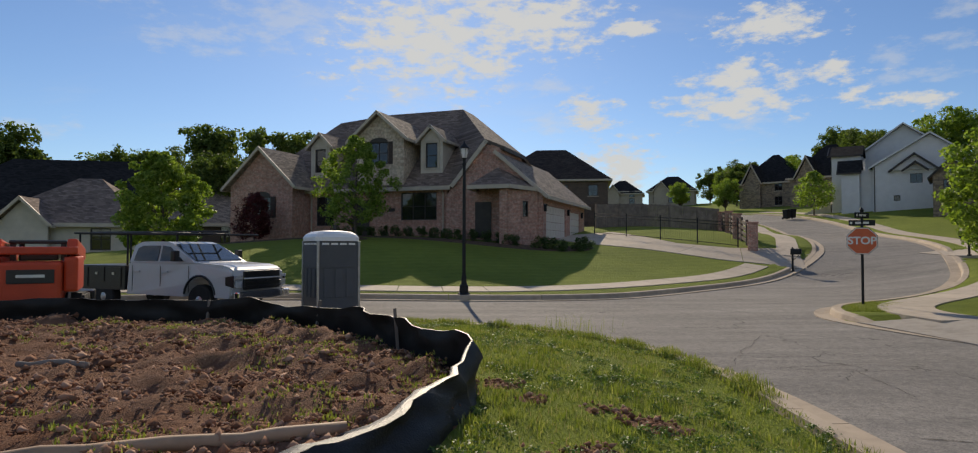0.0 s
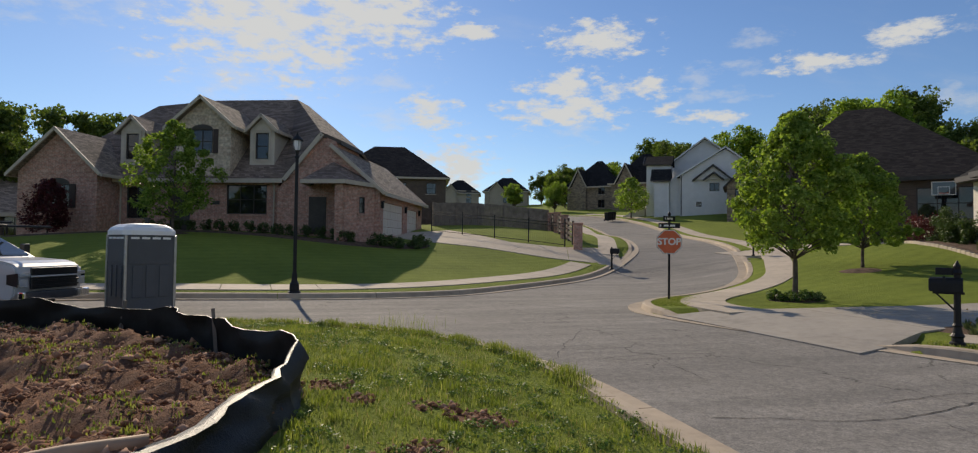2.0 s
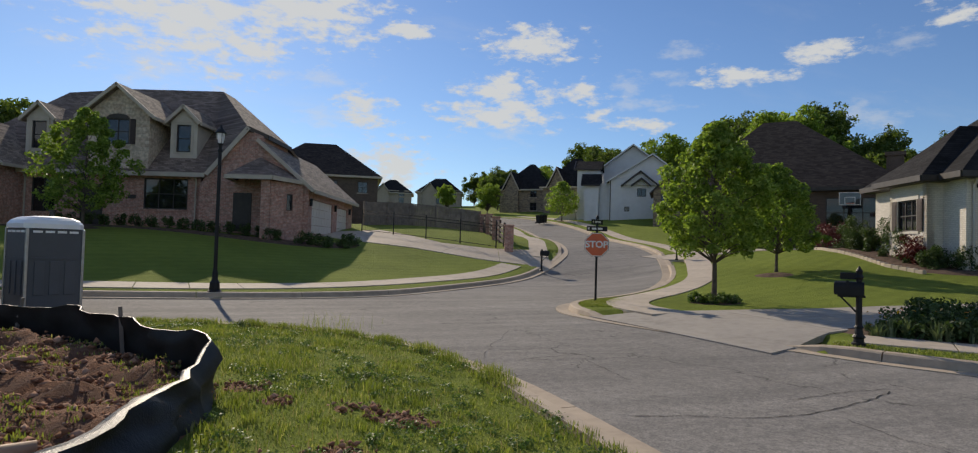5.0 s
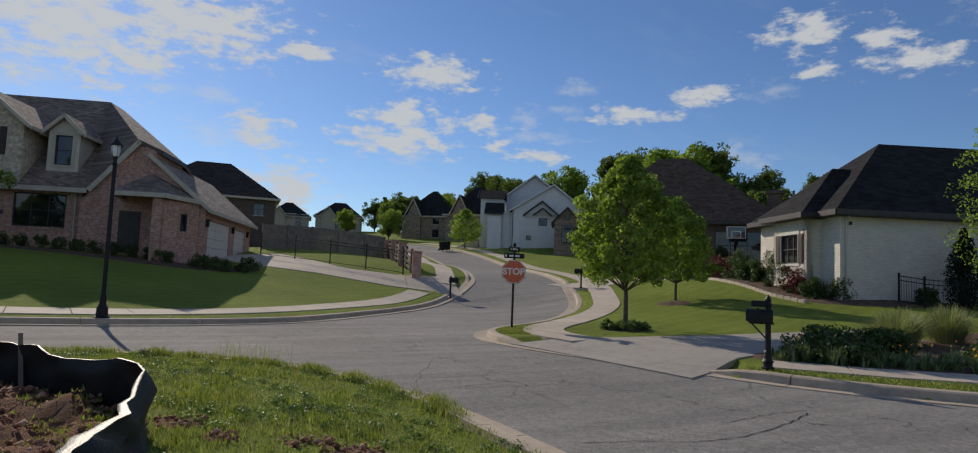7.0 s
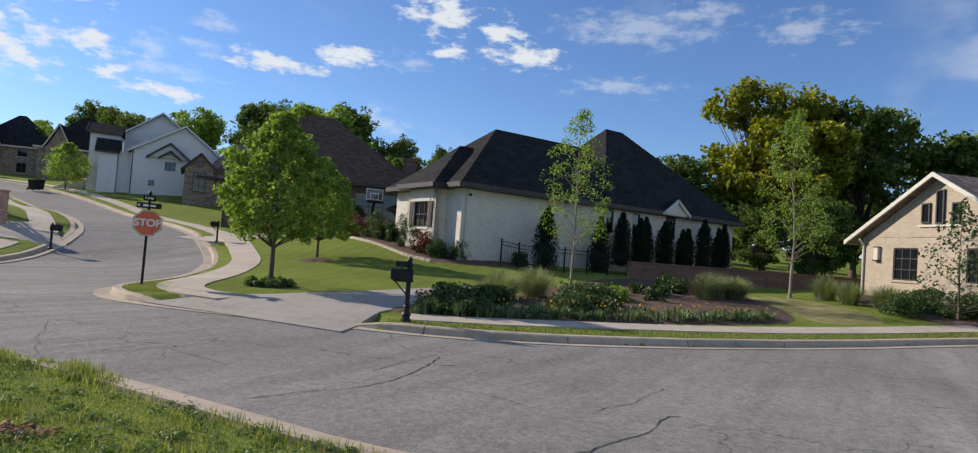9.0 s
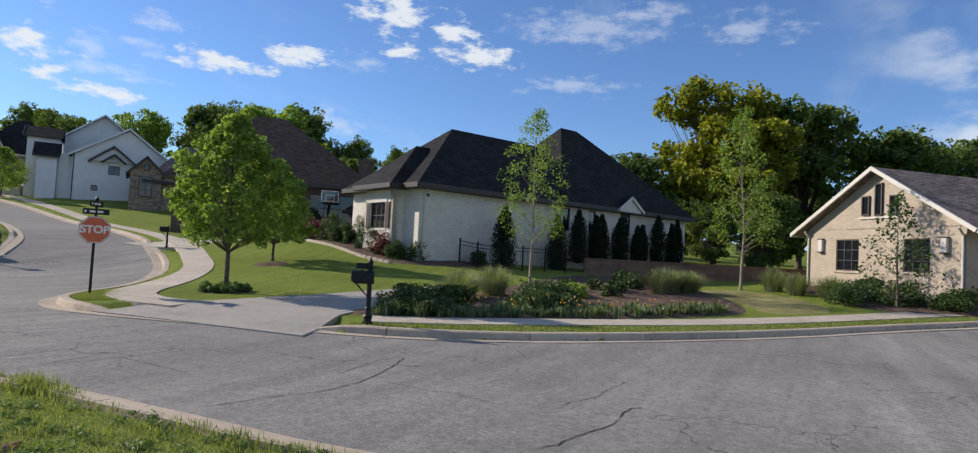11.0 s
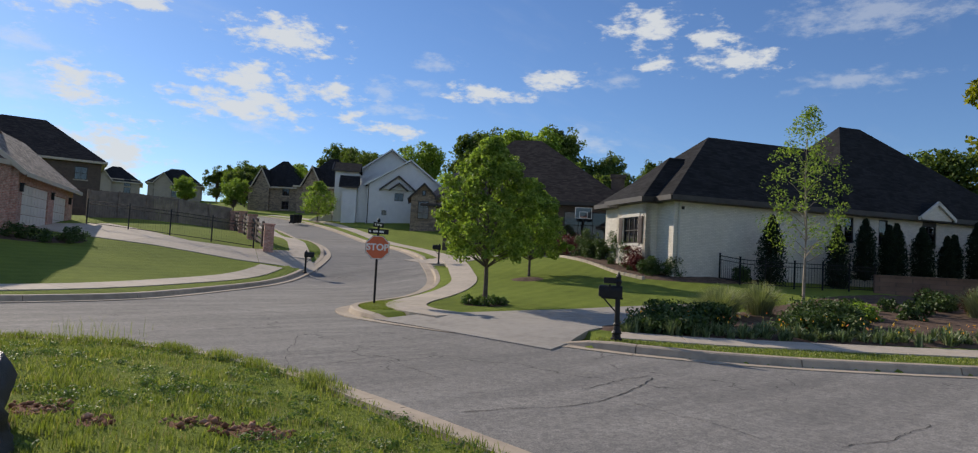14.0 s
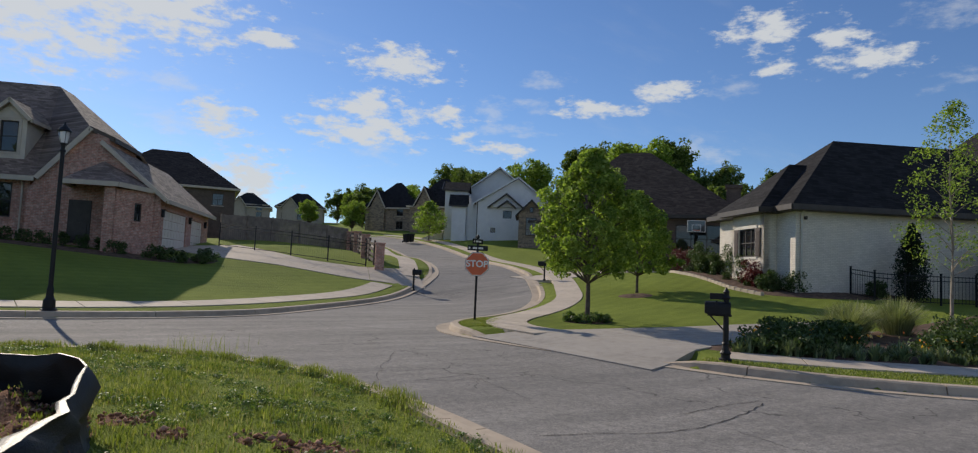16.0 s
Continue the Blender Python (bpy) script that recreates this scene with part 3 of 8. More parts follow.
def resample(pts, step):
    pts = np.array(pts, float)
    seg = np.hypot(*np.diff(pts, axis=0).T)
    s = np.r_[0, np.cumsum(seg)]
    k = max(2, int(round(s[-1] / step)) + 1)
    u = np.linspace(0, s[-1], k)
    return np.stack([np.interp(u, s, pts[:, 0]), np.interp(u, s, pts[:, 1])], 1)


def normals(p):
    t = np.gradient(p, axis=0)
    t /= np.linalg.norm(t, axis=1)[:, None] + 1e-9
    return np.stack([-t[:, 1], t[:, 0]], 1)


def kerb_run(name, pts, label):
    """Gutter and kerb in cast lengths; pts run with the road on their left."""
    p = resample(pts, 0.5)
    n = normals(p)
    prof = [(0.42, -0.10), (0.42, 0.012), (0.06, 0.004), (0.02, 0.125), (-0.02, 0.15), (-0.2, 0.155), (-0.22, -0.10)]
    root = thing(name, Matrix.Identity(4), label, "kerb", kind="structure")
    step = 6
    for i in range(0, len(p) - 1, step):
        j = min(i + step, len(p) - 1)
        vs, fs = [], []
        for k in range(i, j + 1):
            shrink = 0.012 if k in (i, j) else 0.0
            q = p[k] + (p[min(k + 1, len(p) - 1)] - p[max(k - 1, 0)]) * (0.01 if k == i else -0.01 if k == j else 0)
            base, low = land(q[0], q[1]), 1 - 0.88 * float(dropped(q[0], q[1]))
            vs += [(q[0] + n[k][0] * o, q[1] + n[k][1] * o, float(base) + (h * low if h > 0.02 else h) - shrink * 0.3) for o, h in prof]
        m = len(prof)
        for k in range(j - i):
            for a in range(m):
                b = (a + 1) % m
                fs.append((k * m + a, k * m + b, (k + 1) * m + b, (k + 1) * m + a))
        fs += [tuple(range(m - 1, -1, -1)), tuple((j - i) * m + a for a in range(m))]
        data_part("kerb_length", vs, fs, GUTTER, root)
    return root


def between(a, b):
    """The stretch of the kerb ring from near a to near b, in ring order."""
    i = int(np.argmin(np.hypot(*(RING - a).T)))
    j = int(np.argmin(np.hypot(*(RING - b).T)))
    return RING[i:j + 1] if i <= j else np.vstack([RING[i:], RING[:j + 1]])


# the ring runs clockwise: the road lies on its right, so turn each run round
kerb_run("kerb_north", between((-60, 18.5), (27, 105))[::-1], "cast concrete kerb along the corner lawn")
kerb_run("kerb_east", between((33, 107), (45, -24))[::-1], "cast concrete kerb and gutter with stained face")
kerb_run("kerb_lot", between((18, -11), (-60, 13))[::-1], "concrete kerb half hidden by rough grass")


def walk_strip(name, pts, width, slab_len, label, mat=CONCRETE, lift=0.03, category="pavement", widths=None):
    """Concrete slabs with open joints along a line."""
    p = resample(pts, 0.5)
    n = normals(p)
    wd = np.full(len(p), width) if widths is None else np.interp(np.linspace(0, 1, len(p)), np.linspace(0, 1, len(widths)), widths)
    root = thing(name, Matrix.Identity(4), label, category, kind="structure")
    step = max(1, int(round(slab_len / 0.5)))
    for i in range(0, len(p) - 1, step):
        j = min(i + step, len(p) - 1)
        vs, fs = [], []
        ks = list(range(i, j + 1))
        cols = 5
        for k in ks:
            t = (p[min(k + 1, len(p) - 1)] - p[max(k - 1, 0)])
            t = t / (np.linalg.norm(t) + 1e-9)
            q = p[k] + t * (0.012 if k == i else -0.012 if k == j else 0)
            for c in range(cols):
                o = (c / (cols - 1) - 0.5) * wd[k]
                x, y = q + n[k] * o
                if category == "driveway":
                    e = float(np.clip((road_side(np.array([x]), np.array([y]))[0] - 0.1) / 1.3, 0, 1))
                    vs.append((x, y, tz(x, y) + 0.03 + e * (0.13 + lift - 0.03)))
                else:
                    vs.append((x, y, gz(x, y) + lift))
        m = len(ks) * cols
        vs += [(x, y, z - 0.14) for x, y, z in vs[:m]]
        for a in range(len(ks) - 1):
            for c in range(cols - 1):
                v = a * cols + c
                fs.append((v, v + cols, v + cols + 1, v + 1))
        rim = [c for c in range(cols)] + [a * cols + cols - 1 for a in range(1, len(ks))] + [(len(ks) - 1) * cols + c for c in range(cols - 2, -1, -1)] + [a * cols for a in range(len(ks) - 2, 0, -1)]
        for a, b in zip(rim, rim[1:] + rim[:1]):
            fs.append((a, b, b + m, a + m))
        data_part("slab", vs, fs, mat, root)
    return root

# ---- houses ----


def frame_of(a, b):
    """Wall frame: u from a to b, d inwards (left of the way), z up."""
    a, b = Vector((*a, 0)), Vector((*b, 0))
    u = (b - a).normalized()
    d = Vector((-u.y, u.x, 0))
    m = Matrix.Identity(4)
    m.col[0][:3], m.col[1][:3], m.col[3][:3] = u, d, a
    return m, (b - a).length


def wall(root, mat, a, b, z0, z1, holes=(), thick=0.22, peak=None, label="", name="wall"):
    """A wall with real openings; peak (u, z) adds a gable over it."""
    m, length = frame_of(a, b)
    bm = bmesh.new()
    if peak and not holes:
        prism(bm, [(0, z0), (length, z0), (length, z1), (peak[0], peak[1]), (0, z1)], 0, thick)
        bmesh.ops.transform(bm, matrix=m, verts=bm.verts)
        return part(name, bm, mat, root, label), m
    us = sorted({0.0, length, *[h[0] for h in holes], *[h[1] for h in holes]})
    zs = sorted({z0, z1, *[h[2] for h in holes], *[h[3] for h in holes]})
    nu, nz_ = len(us) - 1, len(zs) - 1
    solid = {(i, j) for i in range(nu) for j in range(nz_) if not any(h[0] < (us[i] + us[i + 1]) / 2 < h[1] and h[2] < (zs[j] + zs[j + 1]) / 2 < h[3] for h in holes)}
    made = {}

    def vert(i, j, k):
        if (i, j, k) not in made:
            made[i, j, k] = bm.verts.new(m @ Vector((us[i], thick * k, zs[j])))
        return made[i, j, k]
    for i, j in solid:
        for k in (0, 1):
            q = [vert(i, j, k), vert(i + 1, j, k), vert(i + 1, j + 1, k), vert(i, j + 1, k)]
            bm.faces.new(q if k == 0 else q[::-1])
        for di, dj, p, q in ((-1, 0, (i, j), (i, j + 1)), (1, 0, (i + 1, j + 1), (i + 1, j)), (0, -1, (i + 1, j), (i, j)), (0, 1, (i, j + 1), (i + 1, j + 1))):
            if (i + di, j + dj) not in solid:
                bm.faces.new((vert(*p, 0), vert(*p, 1), vert(*q, 1), vert(*q, 0)))
    bmesh.ops.recalc_face_normals(bm, faces=bm.faces)
    if peak:
        g = bmesh.new()
        prism(g, [(0, z1), (length, z1), (peak[0], peak[1])], 0, thick)
        bmesh.ops.transform(g, matrix=m, verts=g.verts)
        part("gable", g, mat, root)
    return part(name, bm, mat, root, label), m


def window(root, m, h, nx=2, nz=2, mat=None, arch=0.0, sill=None, deep=0.08, surround=None):
    """Frame, bars and panes set into the opening h = (u0, u1, z0, z1) of the wall frame m."""
    u0, u1, z0, z1 = h
    mat = mat or DARK_TRIM
    f = 0.06
    bm = bmesh.new()
    loops = []
    for d in (deep - 0.05, deep + 0.05):
        for k in (0, f):
            loops.append([bm.verts.new(m @ Vector(p)) for p in ((u0 + k, d, z0 + k), (u1 - k, d, z0 + k), (u1 - k, d, z1 - k), (u0 + k, d, z1 - k))])
    for i, j in ((0, 1), (2, 3), (0, 2), (1, 3)):
        for k in range(4):
            bm.faces.new((loops[i][k], loops[i][(k + 1) % 4], loops[j][(k + 1) % 4], loops[j][k]))
    bmesh.ops.recalc_face_normals(bm, faces=bm.faces)
    bars = [(u0 + (u1 - u0) * i / nx - 0.022, u0 + (u1 - u0) * i / nx + 0.022, 0.03, z0 + f, z1 - f) for i in range(1, nx)]
    bars += [(u0 + f, u1 - f, 0.028, z0 + (z1 - z0) * i / nz - 0.022, z0 + (z1 - z0) * i / nz + 0.022) for i in range(1, nz)]
    if arch:
        pts = [(u0, z1)] + [((u0 + u1) / 2 - (u1 - u0) / 2 * math.cos(math.pi * k / 8), z1 + arch * math.sin(math.pi * k / 8)) for k in range(1, 8)] + [(u1, z1)]
        g = bmesh.new()
        prism(g, pts, -0.02, 0.03)
        bmesh.ops.transform(g, matrix=m, verts=g.verts)
    win = part("window", bm, mat, root)
    if arch:
        part("arch_head", g, mat, win)
    for a, b, t, c, d in bars:
        p = bmesh.new()
        box(p, a, b, deep - t, deep + t, c, d, m)
        part("glazing_bar", p, mat, win)
    for i in range(nx):
        p = bmesh.new()
        a, b = u0 + f + (u1 - u0 - 2 * f) * i / nx, u0 + f + (u1 - u0 - 2 * f) * (i + 1) / nx
        box(p, a, b, deep, deep + 0.012, z0 + f, z1 - f, m)
        part("pane", p, GLASS, win)
    if sill:
        p = bmesh.new()
        box(p, u0 - 0.1, u1 + 0.1, -0.06, 0.1, z0 - 0.1, z0, m)
        part("sill", p, sill, win)
    if surround:
        p = bmesh.new()
        for q in ((u0 - 0.14, u1 + 0.14, z1, z1 + 0.16), (u0 - 0.14, u0, z0, z1), (u1, u1 + 0.14, z0, z1), (u0 - 0.14, u1 + 0.14, z0 - 0.12, z0)):
            box(p, q[0], q[1], -0.035, 0.06, q[2], q[3], m)
        part("surround", p, surround, win)
    return win


def shutters(root, m, h, mat, wd=0.35):
    for a, b in ((h[0] - wd - 0.04, h[0] - 0.04), (h[1] + 0.04, h[1] + wd + 0.04)):
        bm = bmesh.new()
        box(bm, a, b, -0.05, 0.0, h[2], h[3], m)
        k = 9
        for i in range(k):
            z = h[2] + 0.08 + (h[3] - h[2] - 0.16) * i / k
            box(bm, a + 0.05, b - 0.05, -0.07, -0.045, z, z + 0.06, m)
        part("shutter", bm, mat, root)


def roof_part(root, faces, mat, thick=0.14, name="roof"):
    bm = bmesh.new()
    for f in faces:
        slab(bm, f, thick)
    return part(name, bm, mat, root)


def eaves(root, lines, mat, name="fascia", h=0.22, t=0.05):
    bm = bmesh.new()
    for a, b in lines:
        a, b = Vector(a), Vector(b)
        d = b - a
        m = Matrix.Translation(a) @ d.to_track_quat("X", "Z").to_matrix().to_4x4()
        box(bm, 0, d.length, -t, t, -h, 0.02, m)
    return part(name, bm, mat, root)


def hip(root, x0, x1, y0, y1, ze, xa, xb, yr, zr, mat, trim, gutter=True):
    c = [(x0, y0, ze), (x1, y0, ze), (x1, y1, ze), (x0, y1, ze)]
    a, b = (xa, yr, zr), (xb, yr, zr)
    faces = [(c[1], c[2], b), (c[3], c[0], a)]
    if abs(xa - xb) > 0.01:
        faces += [(c[0], c[1], b, a), (c[2], c[3], a, b)]
    else:
        faces += [(c[0], c[1], a), (c[2], c[3], a)]
    roof_part(root, faces, mat)
    eaves(root, [(c[0], c[1]), (c[1], c[2]), (c[2], c[3]), (c[3], c[0])], trim)
    bm = bmesh.new()
    box(bm, x0 + 0.08, x1 - 0.08, y0 + 0.08, y1 - 0.08, ze - 0.24, ze - 0.18)
    part("soffit", bm, trim, root)


def gable_y(root, x0, x1, xr, y0, y1, ze0, ze1, zr, mat, trim):
    """Gable roof with its ridge along y."""
    roof_part(root, [((x0, y0, ze0), (xr, y0, zr), (xr, y1, zr), (x0, y1, ze0)), ((x1, y0, ze1), (x1, y1, ze1), (xr, y1, zr), (xr, y0, zr))], mat)
    eaves(root, [((x0, y0, ze0), (xr, y0, zr)), ((xr, y0, zr), (x1, y0, ze1)), ((x0, y0, ze0), (x0, y1, ze0)), ((x1, y0, ze1), (x1, y1, ze1))], trim, "rake", 0.15)


def downpipe(root, x, y, z0, z1, mat):
    bm = bmesh.new()
    cyl(bm, (x, y, z0), (x, y, z1 - 0.3), 0.05, seg=8)
    cyl(bm, (x, y, z1 - 0.3), (x, y - 0.25, z1), 0.05, seg=8)
    part("downpipe", bm, mat, root)


def block(root, mat, x0, x1, y0, y1, z0, z1, front=(), right=(), left=(), back=()):
    """Four walls butted at the corners; returns the wall frames."""
    _, f = wall(root, mat, (x0, y0), (x1, y0), z0, z1, front)
    _, r = wall(root, mat, (x1, y0 + 0.22), (x1, y1 - 0.22), z0, z1, right)
    _, b = wall(root, mat, (x1, y1), (x0, y1), z0, z1, back)
    _, l = wall(root, mat, (x0, y1 - 0.22), (x0, y0 + 0.22), z0, z1, left)
    return f, r, b, l


def dormer(root, xc, y0, zsill, ze, zr, wd, wallmat, mat, trim):
    """A gabled dormer with its window, running back into the roof."""
    x0, x1 = xc - wd / 2, xc + wd / 2
    h = (wd / 2 - 0.4, wd / 2 + 0.4, zsill + 0.35, ze - 0.15)
    _, m = wall(root, wallmat, (x0, y0), (x1, y0), zsill, ze, [h], 0.15, (wd / 2, zr - 0.12), name="dormer_front")
    window(root, m, h, 1, 2, surround=trim)
    wall(root, wallmat, (x1, y0 + 0.15), (x1, y0 + 3.2), zsill, ze, (), 0.15, name="dormer_cheek")
    wall(root, wallmat, (x0, y0 + 3.2), (x0, y0 + 0.15), zsill, ze, (), 0.15, name="dormer_cheek")
    gable_y(root, x0 - 0.28, x1 + 0.28, xc, y0 - 0.25, y0 + 4.0, ze - 0.05, ze - 0.05, zr, mat, trim)


def brick_manor():
    """Two-storey brick house on the corner lot."""
    h = thing("brick_house", pose(-2.5, 39, 0, 0, 0, -20), "two-storey red brick house with brown shingle roof and dormers", "house")
    zb, ze = 1.6, 5.3
    # main body
    big = (7.82, 10.25, 3.3, 5.0)
    ent = (4.3, 5.6, zb + 0.6, 4.6)
    porch = (1.65, 2.95, 3.0, 4.9)
    f, r, b, l = block(h, BRICK, -11, 0, 0, 12, zb, ze, [big, ent, porch])
    window(h, f, big, 3, 2, sill=BRICK)
    window(h, f, porch, 2, 2, sill=BRICK)
    bm = bmesh.new()
    box(bm, ent[0], ent[1], 0.1, 0.16, ent[2], ent[3], f)
    box(bm, ent[0] + 0.15, ent[1] - 0.15, 0.07, 0.1, ent[2] + 0.2, ent[2] + 1.1, f)
    part("door", bm, DARK_TRIM, h)
    # main roof: long front slope, a lower ridge to the west, a high eave on the garage side
    A, B, A2 = (-1.5, 6, 11.3), (2.58, -0.5, 7.95), (-1.5, 8, 11.3)
    E0, E1, W0, W1 = (-15.4, -0.5, 5.3), (0.35, -0.5, 5.3), (-11.1, 5.5, 10.85), (-11.1, 6.5, 10.85)
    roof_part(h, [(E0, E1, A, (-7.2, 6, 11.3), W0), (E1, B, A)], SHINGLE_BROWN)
    # same roof in paler shingle: sunlight on this slope put into its colour
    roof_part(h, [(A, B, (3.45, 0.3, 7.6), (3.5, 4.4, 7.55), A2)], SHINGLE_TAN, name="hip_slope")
    roof_part(h, [(E0, W0, W1, (-15.4, 12.5, 5.3)), ((-15.4, 12.5, 5.3), W1, (-7.2, 6, 11.3), A2), ((-15.4, 12.5, 5.3), A2, (3.5, 12.5, 5.3)), (A2, (3.5, 4.4, 7.55), (3.5, 12.5, 5.3))], SHINGLE_BROWN, name="rear_slope")
    eaves(h, [((-10.8, -0.5, 5.3), E1), (E1, B)], TRIM)
    eaves(h, [(B, (3.45, 0.3, 7.6)), ((3.45, 0.3, 7.6), (3.5, 4.4, 7.55))], BROWN_TRIM)
    # left wing
    lw = (1.7, 3.2, 3.5, 4.85)
    f, r, b, l = block(h, BRICK, -14.75, -9.9, -1.8, 9, zb - 0.4, 5.55, [lw])
    wall(h, BRICK, (-14.75, -1.8), (-9.9, -1.8), 5.5, 5.56, (), 0.22, (2.5, 7.85), name="gable")
    window(h, f, lw, 2, 2, arch=0.35, sill=BRICK)
    shutters(h, f, lw, SHUTTER)
    gable_y(h, -15.2, -9.4, -12.25, -2.2, 9.2, 5.4, 5.4, 8.05, SHINGLE_TAN, TRIM)
    # tall centre bay
    bw = (1.0, 2.3, 6.8, 8.2)
    _, m = wall(h, STONE, (-6.25, -0.3), (-2.85, -0.3), 5.2, 8.5, [bw], 0.22, (1.7, 9.95), name="bay_front")
    window(h, m, bw, 2, 2, arch=0.28, sill=TRIM)
    shutters(h, m, bw, SHUTTER, 0.3)
    for zz in range(2):
        wall(h, STONE, ((-2.85, -0.08), (-6.25, 6))[zz], ((-2.85, 6), (-6.25, -0.08))[zz], 5.2, 8.5, (), 0.22, name="bay_cheek")
    gable_y(h, -6.75, -2.35, -4.55, -0.7, 6.5, 8.25, 8.25, 10.12, SHINGLE_TAN, TRIM)
    dormer(h, -9.42, 0.5, 6.2, 8.25, 9.2, 1.5, STUCCO, SHINGLE_TAN, TRIM)
    dormer(h, -1.33, 0.5, 6.2, 8.25, 9.2, 1.5, STUCCO, SHINGLE_TAN, TRIM)
    # garage wing
    d1, d2, sw = (0.4, 5.3, 2.2, 4.1), (6.5, 9.6, 2.2, 4.0), (4.45, 4.8, 3.5, 4.4)
    f, r, b, l = block(h, BRICK, 0.02, 6, -0.3, 11.2, zb, 4.7, [sw], [(q[0] + 0.1, q[1] + 0.1, q[2], q[3]) for q in (d1, d2)])
    bm = bmesh.new()
    prism(bm, [(0.02, 4.7), (6, 4.7), (3.3, 7.12), (3.3, 7.5), (2.58, 7.8), (0.3, 5.1)], -0.3, -0.08)
    part("gable", bm, BRICK, h)
    wall(h, BRICK, (3.3, -0.08), (3.3, 4.4), 6.5, 7.5, (), 0.2, name="upper_side_wall")
    window(h, f, sw, 1, 1)
    roof_part(h, [((3.2, -0.55, 7.3), (6.4, -0.55, 4.55), (6.4, 11.5, 4.55), (3.2, 11.5, 7.3)), ((3.2, 4.2, 7.3), (3.2, 11.5, 7.3), (0.2, 11.5, 4.8), (0.2, 4.2, 4.8))], SHINGLE_TAN)
    eaves(h, [((3.2, -0.55, 7.3), (6.4, -0.55, 4.55)), ((6.4, -0.55, 4.55), (6.4, 11.5, 4.55))], TRIM, "rake", 0.18)
    for q in (d1, d2):
        bm = bmesh.new()
        n = 4
        for i in range(n):
            z0 = q[2] + (q[3] - q[2]) * i / n
            box(bm, q[0] + 0.1, q[1] + 0.1, 0.08, 0.14, z0 + 0.012, z0 + (q[3] - q[2]) / n - 0.012, r)
            k = int((q[1] - q[0]) / 0.6)
            for j in range(k):
                u = q[0] + 0.1 + (q[1] - q[0]) * (j + 0.5) / k
                box(bm, u - 0.22, u + 0.22, 0.065, 0.09, z0 + 0.1, z0 + (q[3] - q[2]) / n - 0.1, r)
        part("garage_door", bm, GARAGE_DOOR, h, "sectional beige garage door")
    for y in (-0.05, 5.75, 10.0):
        bm = bmesh.new()
        box(bm, 6.02, 6.16, y - 0.08, y + 0.08, 3.7, 4.05, None, 0.02)
        box(bm, 6.02, 6.2, y - 0.1, y + 0.1, 4.05, 4.1)
        part("wall_lantern", bm, BLACK_METAL, h)
    # side porch
    P, Q, T = (2.25, -2.45, 5.08), (4.7, -2.45, 5.08), (3.3, -0.32, 6.3)
    roof_part(h, [(P, Q, T), (P, T, (1.95, -0.32, 5.08)), (Q, (5.8, -0.32, 5.02), T)], SHINGLE_BROWN, name="porch_roof")
    eaves(h, [(P, Q), (P, (1.95, -0.32, 5.08)), (Q, (5.8, -0.32, 5.02))], TRIM, "porch_fascia", 0.2)
    wall(h, BRICK, (4.05, -2.2), (4.5, -2.2), zb, 4.86, (), 0.45, name="porch_pier")
    sw2 = (1.0, 1.4, 3.35, 4.25)
    _, m = wall(h, BRICK, (4.52, -2.05), (5.72, -0.34), zb, 4.84, [sw2], 0.22, name="porch_side_wall")
    window(h, m, sw2, 1, 1, sill=BRICK)
    bm = bmesh.new()
    box(bm, 1.9, 2.9, -0.37, -0.31, 2.2, 4.3)
    box(bm, 2.02, 2.78, -0.4, -0.36, 2.35, 3.2, None, 0.01)
    part("side_door", bm, DARK_TRIM, h)
    downpipe(h, -0.3, -0.06, zb, ze - 0.1, TRIM)
    downpipe(h, -9.7, -0.06, zb, ze - 0.1, TRIM)
    bm = bmesh.new()
    box(bm, -4.0, -3.6, -0.05, 0.0, 3.85, 4.05)
    part("number_plate_bar", bm, DARK_TRIM, h)
    return h


